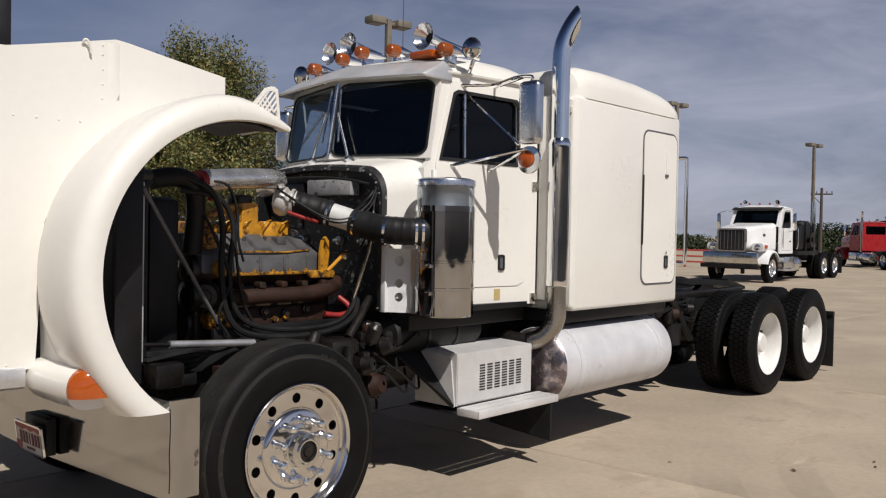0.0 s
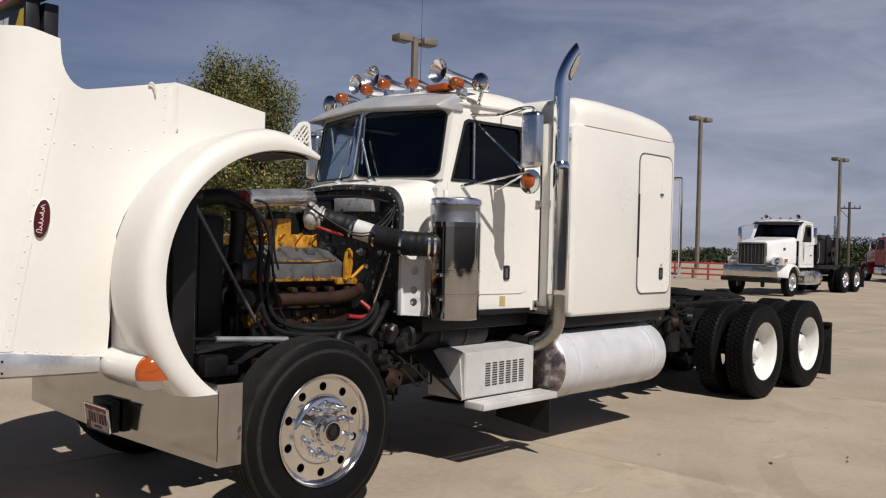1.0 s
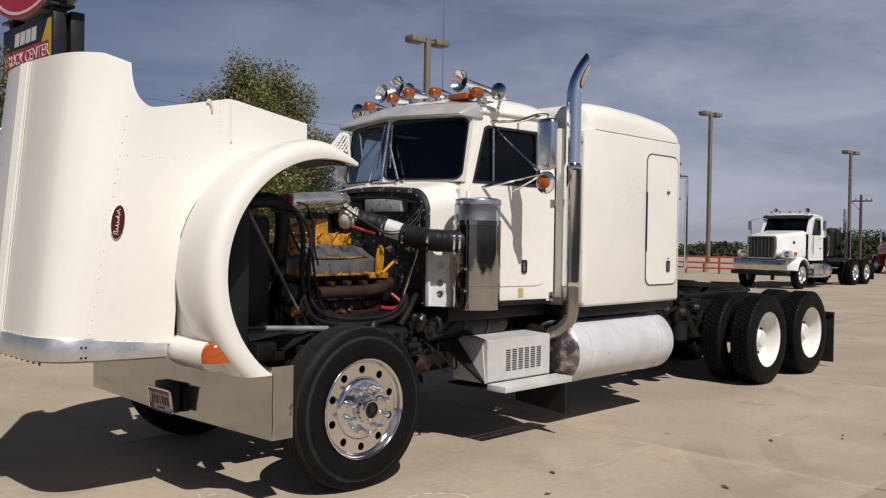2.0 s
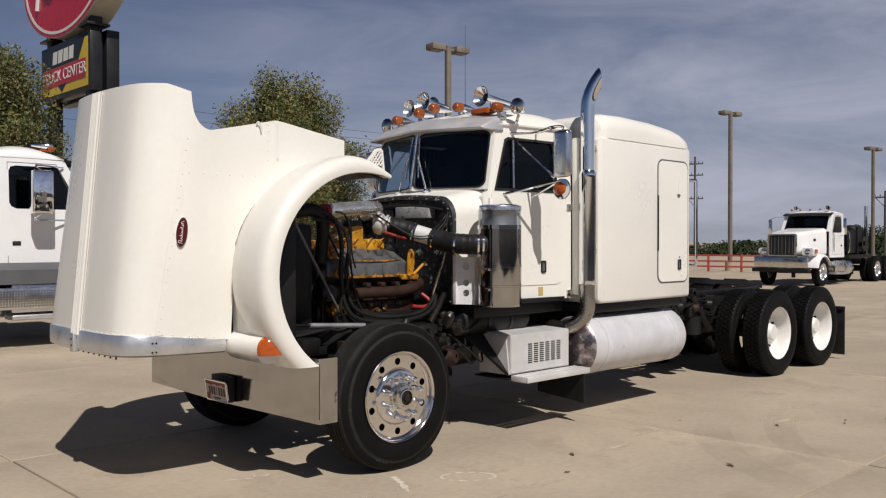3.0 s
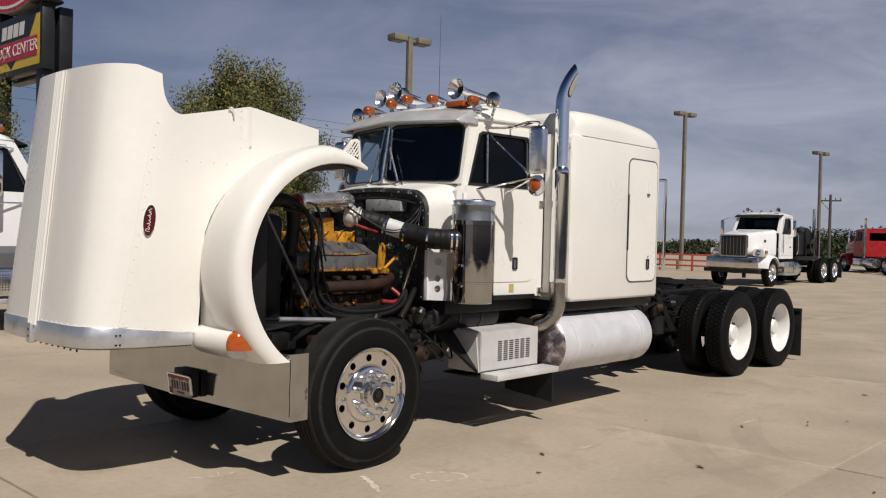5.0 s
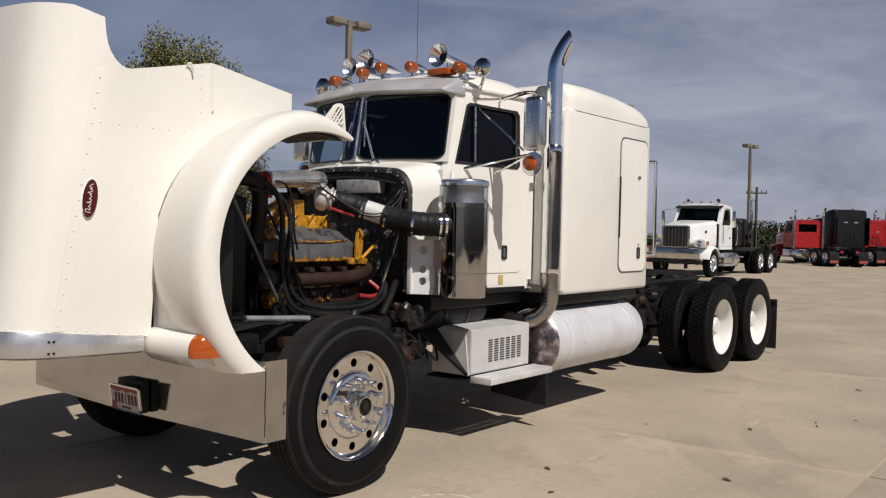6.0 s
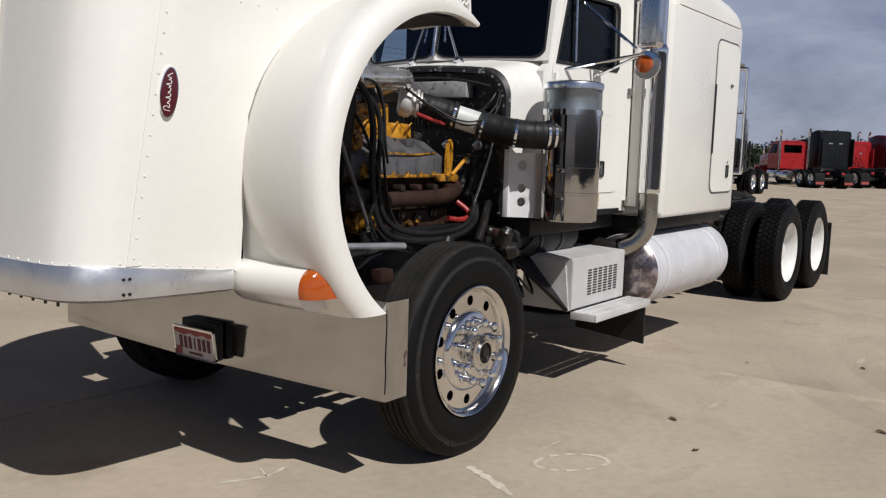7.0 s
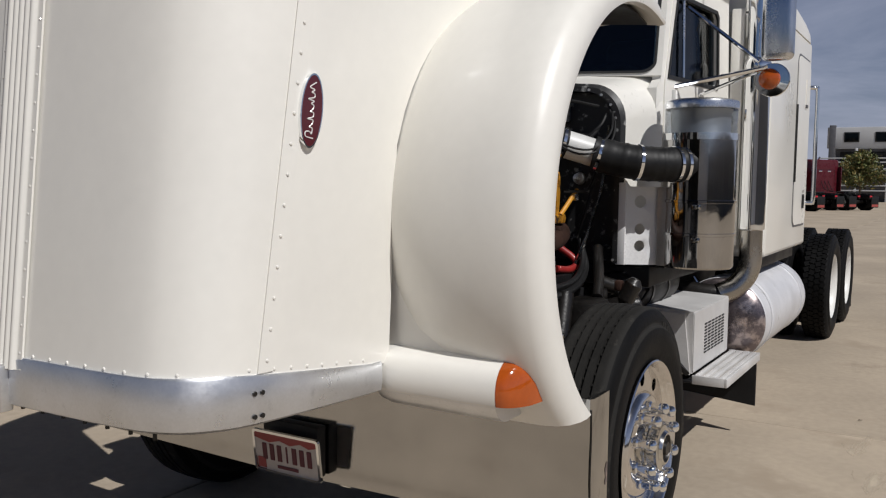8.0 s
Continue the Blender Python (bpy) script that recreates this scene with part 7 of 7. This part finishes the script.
def power_pole(x, y, h, arms, turn):
    p = tagged(holder("utility_pole", m=pose(x, y, 0, 0, 0, turn)), "dark wooden utility pole with crossarms", "utility pole", "utility poles")
    part("mast", cyl((0, 0, 0), (0, 0, h), 0.17, 0.12, seg=10), M_WOODPOLE, p)
    for z in arms:
        part("crossarm", box((-0.07, -0.98, z - 0.07), (0.07, 0.98, z + 0.07), 0.01), M_WOODPOLE, p)
        for y_ in (-0.9, -0.45, 0.45, 0.9):
            part("insulator", cyl((0, y_, z + 0.08), (0, y_, z + 0.28), 0.05, seg=8), M_GREY, p)
    part("brace", cyl((0.1, 0, arms[-1] - 1.0), (0.1, 0.9, arms[-1]), 0.03, seg=6), M_WOODPOLE, p)


power_pole(82.8, 23.9, 6.5, [5.9], 15)
power_pole(92.6, 49.5, 12.2, [11.3, 9.9, 7.0], 20)
for k in range(3):
    a, b = Vector((92.6, 48.9 + 0.6 * k, 11.5 - 0.16 * k)), Vector((10.6, 77.2 + 0.9 * k, 15.9 - 1.1 * k))
    w = tagged(link("power_line", tube([a.lerp(b, u) - Vector((0, 0, 3.2 * u * (1 - u))) for u in (i / 10 for i in range(11))], 0.018, seg=4, per=2), M_GASKET), "thin sagging black overhead power line", "power line", "power lines")

# red rail fence
fence = tagged(holder("rail_fence", m=pose(41.2, 13.2, 0, 0, 0, 96)), "low red painted pipe rail fence", "fence")
for k in range(8):
    part("post", box((k * 1.9 - 0.05, -0.05, 0), (k * 1.9 + 0.05, 0.05, 0.98), 0.008), M_FENCE, fence)
for z in (0.3, 0.6, 0.92):
    part("rail", box((-0.05, -0.035, z - 0.045), (13.35, 0.035, z + 0.045), 0.006), M_FENCE, fence)

# ---- dealer sign ----
sign = tagged(holder("pole_sign", m=pose(4.03, 16.4, 0)), "tall black pole sign with a red oval above a yellow board", "sign")
for y in (-1.35, 1.2):
    part("post", box((0.05, y - 0.16, 0.0), (0.35, y + 0.16, 7.3), 0.02), M_SIGNBLK, sign)
    part("post_plate", box((-0.08, y - 0.30, 6.92), (0.48, y + 0.30, 6.98), 0.01), M_SIGNBLK, sign)
cab2 = part("board_box", box((0.0, -1.62, 5.35), (0.28, 1.62, 6.78), 0.02), M_SIGNBLK, sign, "black board cabinet")
face = lambda u, v, n: Vector((-0.004 - n, -u, v))
part("board_yellow", plate([(-1.5, 5.48), (1.5, 5.48), (1.5, 6.66), (-1.5, 6.66)], 0.004, face), M_SIGNYEL, cab2)
part("board_black_wedge", plate([(-1.5, 6.66), (1.3, 6.66), (0.92, 6.18), (-1.5, 6.18)], 0.004, lambda u, v, n: face(u, v, n + 0.006)), M_SIGNBLK, cab2)
part("board_chevron", plate([(-0.45, 5.72), (0.15, 5.72), (-0.15, 5.50)], 0.004, lambda u, v, n: face(u, v, n + 0.006)), M_SIGNBLK, cab2)
part("board_red_band", plate([(-1.45, 5.70), (1.38, 5.70), (1.38, 6.16), (-1.45, 6.16)], 0.004, lambda u, v, n: face(u, v, n + 0.012)), M_SIGNRED, cab2)
RY = Matrix.Rotation(-math.pi / 2, 4, "Z") @ Matrix.Rotation(math.pi / 2, 4, "X")
letters("TRUCK CENTER", 0.40, M_SIGNWHITE, cab2, Matrix.Translation((-0.024, 0.04, 5.93)) @ RY)
bm = bmesh.new()
for k in range(4):
    u = 0.62 - 0.36 * k
    plate([(-u - 0.14, 6.26), (-u + 0.14, 6.26), (-u + 0.19, 6.58), (-u - 0.09, 6.58)], 0.006, lambda a, b, n: face(a, b, n + 0.014), bm)
part("board_logo_bars", bm, M_SIGNWHITE, cab2, "slanted white logo bars")
part("second_cabinet", box((0.40, -1.62, 5.3), (0.72, 1.5, 6.85), 0.02), M_SIGNBLK, sign)
OVC, OVA, OVB = 8.68, 2.9, 1.78
ov = lambda s, d=0: [((OVA * s + d) * math.cos(a), OVC + (OVB * s + d) * math.sin(a)) for a in (2 * math.pi * i / 56 for i in range(56))]
oc = part("oval_can", plate(ov(1.0), 0.62, lambda u, v, n: Vector((-0.03 + n, -u, v))), mat("cream_sign_edge", (0.5, 0.46, 0.38), 0.5), sign, "red oval sign with a cream edge")
part("oval_face", plate(ov(0.985), 0.006, lambda u, v, n: Vector((-0.034 - n, -u, v))), M_SIGNRED, oc)
part("oval_ring", frame_of(ov(0.945), ov(0.905), 0.006, lambda u, v, n: Vector((-0.042 - n, -u, v))), M_SIGNWHITE, oc)
bm = bmesh.new()
tube([Vector((-0.05, -u, v)) for u, v in ((-1.75, 7.85), (-1.62, 8.5), (-1.5, 9.2), (-1.0, 9.4), (-0.9, 8.9), (-1.5, 8.7), (-1.1, 8.1), (-0.8, 8.5), (-1.0, 8.75), (-1.15, 8.3), (-0.7, 8.05), (-0.4, 8.6), (-0.3, 9.3), (-0.45, 8.3), (-0.1, 8.1), (0.2, 8.6), (0.0, 8.75), (-0.05, 8.3), (0.4, 8.15), (0.6, 8.7), (0.75, 8.2), (1.1, 8.25), (1.3, 9.3), (1.2, 8.3), (1.6, 8.4))], 0.06, seg=6, per=5, bm=bm)
part("oval_script", bm, M_SIGNWHITE, oc, "white flowing stroke")

# ---- trees and far growth ----


def leaf_mesh(pts, size, seed, flat=0.0):
    rng = np.random.default_rng(seed)
    n = len(pts)
    d = rng.normal(size=(n, 3))
    d /= np.linalg.norm(d, axis=1)[:, None]
    e = np.cross(d, rng.normal(size=(n, 3)))
    e /= np.linalg.norm(e, axis=1)[:, None]
    s = size * rng.uniform(0.6, 1.35, n)[:, None]
    v = np.stack([pts - d * s, pts - e * s * 0.42, pts + d * s, pts + e * s * 0.42], 1).reshape(-1, 3)
    me = bpy.data.meshes.new("crown")
    me.from_pydata(v.tolist(), [], [(4 * i, 4 * i + 1, 4 * i + 2, 4 * i + 3) for i in range(n)])
    return me


def tree(name, x, y, h, spread, seed, leaves, label, trunk_h=1.5, leaf=0.038):
    rng = random.Random(seed)
    t = tagged(holder(name, m=pose(x, y, 0)), label, "tree", "young yard trees")
    part("trunk", tube([(0, 0, 0), (0.03, 0.02, trunk_h * 0.6), (-0.02, 0.03, trunk_h * 1.2), (0.02, 0, h * 0.55)], lambda u: 0.11 * (1 - 0.7 * u), seg=9), M_BARK, t)
    tips = []
    for k in range(26):
        a = 2.399 * k + rng.uniform(-0.3, 0.3)
        f = (k + 0.5) / 26
        z0 = trunk_h * 0.8 + (h * 0.62 - trunk_h * 0.8) * f
        reach = spread * (1.0 - 0.82 * f ** 1.6) * rng.uniform(0.8, 1.05)
        end = Vector((math.cos(a) * reach, math.sin(a) * reach, z0 + (h - z0) * (0.22 + 0.72 * f) * rng.uniform(0.85, 1.08)))
        mid = Vector((math.cos(a) * reach * 0.45, math.sin(a) * reach * 0.45, z0 + (end.z - z0) * 0.35))
        part("limb", tube([(0, 0, z0), mid, end], lambda u: 0.045 * (1 - 0.85 * u), seg=6, per=4), M_BARK, t)
        tips += [mid.lerp(end, w) for w in (0.0, 0.25, 0.5, 0.7, 0.85, 1.0)]
    rg = np.random.default_rng(seed)
    tips = np.array([tuple(p) for p in tips])
    pick = tips[rg.integers(0, len(tips), leaves)]
    cl = rg.normal(size=(leaves, 3))
    cl *= np.minimum(1.0, 1.7 / np.linalg.norm(cl, axis=1))[:, None]
    pts = pick + cl * np.array([0.42, 0.42, 0.36]) * spread * 0.29 + rg.normal(size=(220, 3))[rg.integers(0, 220, leaves)] * 0.07
    pts = pts[pts[:, 2] > trunk_h * 0.75]
    half = len(pts) * 2 // 3
    for arr, mt, lb in ((pts[:half], M_LEAF, ""), (pts[half:], M_LEAF_Y, "yellowing leaves")):
        me = leaf_mesh(arr, leaf, seed)
        me.materials.append(mt)
        c = new("crown", me)
        c.parent = t
        if lb:
            c["label"] = lb


tree("tree", 7.28, 11.44, 5.5, 2.1, 5, 110000, "young broadleaf tree with thin yellowing autumn crown")
tree("tree", 1.6, 14.4, 6.2, 1.95, 9, 90000, "young broadleaf tree in front of the sign board")

rg = np.random.default_rng(3)


def thicket(name, x0, x1, y0, y1, h, n, seed, label, size=0.26):
    r = np.random.default_rng(seed)
    u = r.uniform(size=n)
    px = x0 + (x1 - x0) * u + r.normal(size=n) * 1.2
    py = y0 + (y1 - y0) * u + r.normal(size=n) * 1.2
    top = h * (0.62 + 0.25 * np.sin(u * 23 + seed) + 0.16 * np.sin(u * 61))
    pz = np.abs(r.uniform(size=n)) ** 0.7 * top
    me = leaf_mesh(np.stack([px, py, pz], 1), size, seed)
    me.name = name
    me.materials.append(M_BUSH)
    tagged(new(name, me), label, "bushes", kind="stuff")


thicket("far_woods", 96, 92, 20, 62, 1.9, 12000, 1, "dark green far woods along the yard's edge")
thicket("far_woods", 88, 30, 66, 84, 2.0, 12000, 2, "dark green far woods along the yard's edge")
thicket("far_woods", 95, 97, 30.5, 20.5, 3.5, 14000, 7, "dark green mound of bushes beyond the parked trucks", 0.18)
thicket("far_woods", 96, 110, 20, -60, 2.8, 9000, 4, "dark green far woods along the yard's edge")
thicket("far_woods", 30, -30, 84, 80, 5.0, 9000, 6, "dark green far woods along the yard's edge")
tree("tree", 78.0, 5.3, 4.6, 2.0, 12, 5000, "reddish brown autumn tree before the building", leaf=0.14)

# ---- far building ----
far = tagged(holder("site_building", m=pose(92, 9.8, 0)), "pale two-storey industrial building with railed decks", "building")
part("upper_wall", box((0, -46, 5.3), (10, 0, 7.4), 0.05), M_BUILD, far)
part("lower_wall", box((1.5, -46, 0), (10, 0, 5.3), 0.05), M_GREY, far)
part("deck", box((-0.8, -46, 3.1), (1.5, 0.5, 3.3), 0.02), M_BUILD, far)
for k in range(16):
    y = -2 - 2.8 * k
    wd = part("window", box((-0.06, y - 0.95, 5.9), (0.05, y + 0.45, 6.9), 0.02), M_GASKET, far)
    part("pane", box((-0.07, y - 0.85, 6.0), (-0.062, y + 0.35, 6.8), 0), M_GLASS_DK, wd)
    part("column", box((-0.7, y - 0.9, 0), (-0.5, y - 0.7, 5.3), 0.01), M_BUILD, far)
    # black block paints the shaded inside of an open bay
    part("opening", box((1.4, y - 0.9, 3.5), (1.52, y + 0.9, 5.0), 0.01), M_GASKET, far)
for z in (3.9, 4.3, 1.1, 1.6):
    part("rail", box((-0.75, -46, z - 0.06), (-0.65, 0.5, z + 0.06), 0.01), M_BUILD, far)
part("roof_plant", box((2, -30, 7.4), (5, -26, 8.6), 0.05), M_SIGNYEL, far)
part("roof_plant", box((2, -12, 7.4), (4, -9, 8.2), 0.05), M_GREY, far)
part("ladder_cage", box((-0.3, -0.8, 3.3), (0.3, -0.2, 7.6), 0.03), M_GREY, far)

# unseen walls added behind the camera, mainly for the polished metal to reflect
wall_south = tagged(link("wall_south", box((-45, -43, 0), (70, -42, 4.2), 0.1), mat("dull_building_wall", (0.28, 0.27, 0.25), 0.7, vary=0.2, scale=0.4)), "unseen dull grey wall, added for the metal to reflect", "wall", kind="structure")
wall_west = tagged(link("wall_west", box((-46, -42, 0), (-45, 60, 4.5), 0.1), M_BUILD), "unseen pale wall, added to close the yard", "wall", kind="structure")

# ---- chalk marks, stain ----
def chalk(pts, wide):
    path = spline([(x, y, 0) for x, y in pts], 5)
    a, b = [], []
    for i, p in enumerate(path):
        d = (path[min(i + 1, len(path) - 1)] - path[max(0, i - 1)]).normalized()
        nrm = Vector((-d.y, d.x, 0)) * wide * (1 + 0.35 * math.sin(i * 1.7) - 0.5 * (i in (0, len(path) - 1)))
        a.append(p + nrm + Vector((0, 0, 0.002)))
        b.append(p - nrm + Vector((0, 0, 0.002)))
    tagged(link("chalk_mark", loft([a, b], closed=False), M_CHALK), "faded pale chalk stroke on the concrete", "marking", "chalk strokes")


# a dashed ring, then loose strokes
for a0, a1 in ((-48, 48), (64, 82), (96, 114), (126, 140), (152, 232), (246, 262), (274, 290), (300, 312)):
    chalk([(0.245 + 0.20 * math.cos(a) * 0.79 - 0.112 * math.sin(a) * 0.61, -1.565 - 0.20 * math.cos(a) * 0.61 - 0.112 * math.sin(a) * 0.79) for a in (radians(a0 + (a1 - a0) * k / 4) for k in range(5))], 0.012)
for pts, wide in (([(-0.15, -1.19), (-0.19, -1.27), (-0.23, -1.37), (-0.33, -1.55)], 0.022), ([(0.30, -1.34), (0.50, -1.36)], 0.006), ([(-1.1, -0.42), (-0.9, -0.52), (-0.75, -0.50)], 0.010), ([(-0.9, -0.52), (-0.85, -0.42)], 0.010)):
    chalk(pts, wide)

M_TRACK = glass_mat("worn_tyre_track", (1, 1, 1))
M_TRACK.node_tree.nodes.clear()
tn, tl = M_TRACK.node_tree.nodes, M_TRACK.node_tree.links
t_out, t_mix, t_tr, t_df, t_no, t_mr = tn.new("ShaderNodeOutputMaterial"), tn.new("ShaderNodeMixShader"), tn.new("ShaderNodeBsdfTransparent"), tn.new("ShaderNodeBsdfDiffuse"), tn.new("ShaderNodeTexNoise"), tn.new("ShaderNodeMapRange")
t_df.inputs["Color"].default_value = (0.15, 0.125, 0.10, 1)
t_no.inputs["Scale"].default_value, t_no.inputs["Detail"].default_value = 2.2, 6.0
t_mr.inputs["From Min"].default_value, t_mr.inputs["From Max"].default_value = 0.42, 0.75
t_mr.inputs["To Max"].default_value = 0.11
tl.new(t_no.outputs["Fac"], t_mr.inputs["Value"])
tl.new(t_mr.outputs["Result"], t_mix.inputs["Fac"])
tl.new(t_tr.outputs["BSDF"], t_mix.inputs[1])
tl.new(t_df.outputs["BSDF"], t_mix.inputs[2])
tl.new(t_mix.outputs["Shader"], t_out.inputs["Surface"])
for pts, wd in (([(1.4, -4.6), (1.7, -3.4), (2.4, -2.4), (3.6, -1.75), (5.2, -1.5)], 0.17), ([(2.1, -4.8), (2.3, -3.6), (3.0, -2.7), (4.3, -2.1), (6.0, -1.8)], 0.14), ([(8.5, -3.2), (12.0, -2.2), (17.0, -1.9), (24.0, -2.5)], 0.3), ([(9.0, 0.6), (14.0, 1.6), (20.0, 2.0), (28.0, 1.6)], 0.3), ([(-2.6, -2.6), (-1.2, -2.35), (0.8, -2.5), (2.6, -3.0)], 0.16)):
    path = spline([(x, y, 0) for x, y in pts], 10)
    a, b = [], []
    for i, p in enumerate(path):
        d = (path[min(i + 1, len(path) - 1)] - path[max(0, i - 1)]).normalized()
        nrm = Vector((-d.y, d.x, 0)) * wd
        a.append(p + nrm + Vector((0, 0, 0.003)))
        b.append(p - nrm + Vector((0, 0, 0.003)))
    tagged(link("tyre_track", loft([a, b], closed=False), M_TRACK), "faint dark tyre track across the concrete", "marking", "tyre tracks")
M_SCUFF = M_TRACK.copy()
M_SCUFF.name = "pale_concrete_scuff"
for nd in M_SCUFF.node_tree.nodes:
    if nd.type == "BSDF_DIFFUSE":
        nd.inputs["Color"].default_value = (0.58, 0.50, 0.39, 1)
    elif nd.type == "MAP_RANGE":
        nd.inputs["From Min"].default_value, nd.inputs["From Max"].default_value, nd.inputs["To Max"].default_value = 0.50, 0.68, 0.75
    elif nd.type == "TEX_NOISE":
        nd.inputs["Scale"].default_value = 3.2
for cx_, cy_, rx_, ry_, tn_ in ((-1.15, -0.85, 0.55, 0.16, 0.5), (-0.35, -1.55, 0.4, 0.13, -0.4), (0.25, -2.15, 0.6, 0.16, 0.2), (2.3, -1.75, 0.7, 0.16, 0.1), (-1.9, -1.7, 0.6, 0.2, 0.6), (4.3, -2.2, 0.9, 0.2, 0.15)):
    bm = bmesh.new()
    ring_ = []
    for i in range(28):
        a = 2 * math.pi * i / 28
        k_ = 1 + 0.22 * math.sin(3 * a + cx_ * 5) + 0.12 * math.sin(7 * a + cy_)
        u_, v_ = rx_ * k_ * math.cos(a), ry_ * k_ * math.sin(a)
        ring_.append(bm.verts.new((cx_ + u_ * math.cos(tn_) - v_ * math.sin(tn_), cy_ + u_ * math.sin(tn_) + v_ * math.cos(tn_), 0.0015)))
    bm.faces.new(ring_)
    tagged(link("scuff_mark", bm, M_SCUFF, smooth=False), "patchy pale scuff worn into the concrete", "marking", "pale scuffs")
M_DRYLEAF = mat("dry_leaf", (0.09, 0.06, 0.03), 0.8, vary=0.3)
lrng = random.Random(8)
leaf_ob = None
for x, y in ((1.9, -2.75), (3.55, -2.35), (4.1, -2.75), (4.25, -2.7), (4.6, -2.95), (0.85, -2.0), (1.3, -1.7), (5.0, -3.5), (2.2, -3.9), (-0.6, -1.9), (3.1, -1.6), (6.3, -2.6), (7.5, -3.8), (-1.4, -1.6)):
    mm = Matrix.Translation((x, y, 0.006)) @ Matrix.Rotation(lrng.uniform(0, 6.28), 4, "Z") @ Matrix.Scale(lrng.uniform(0.3, 0.75), 4)
    if leaf_ob is None:
        rim_ = [(0.045 * math.cos(a) * (1 + 0.25 * math.sin(3 * a)), 0.022 * math.sin(a)) for a in (2 * math.pi * i / 12 for i in range(12))]
        leaf_ob = tagged(link("dry_leaf", loft([[Vector((u, v, 0.006 * math.sin(u * 60) + 0.006)) for u, v in rim_], [Vector((u * 0.9, v * 0.9, 0.003 + 0.006 * math.sin(u * 60) + 0.006)) for u, v in rim_]]), M_DRYLEAF), "small curled brown leaf on the concrete", "leaf", "fallen leaves")
        leaf_ob.matrix_basis = mm
    else:
        lo_ = new("dry_leaf", leaf_ob.data)
        tagged(lo_, "small curled brown leaf on the concrete", "leaf", "fallen leaves")
        lo_.matrix_basis = mm

# ---- concrete slabs, nearest the truck ----
slab_mesh = None
for ix in range(-4, 14):
    for iy in range(-4, 7):
        cx, cy = JX + PITCH * (ix - 0.5), JY + PITCH * (iy - 0.5)
        if slab_mesh is None:
            h = PITCH / 2 - 0.009
            sb_ = part("slab", box((-h, -h, -0.13), (h, h, 0.0), 0.006, seg=1), M_CONCRETE, ground)
            slab_mesh = sb_
            sb_.matrix_basis = Matrix.Translation((cx, cy, 0))
        else:
            shared("slab", slab_mesh, ground, Matrix.Translation((cx, cy, 0)))
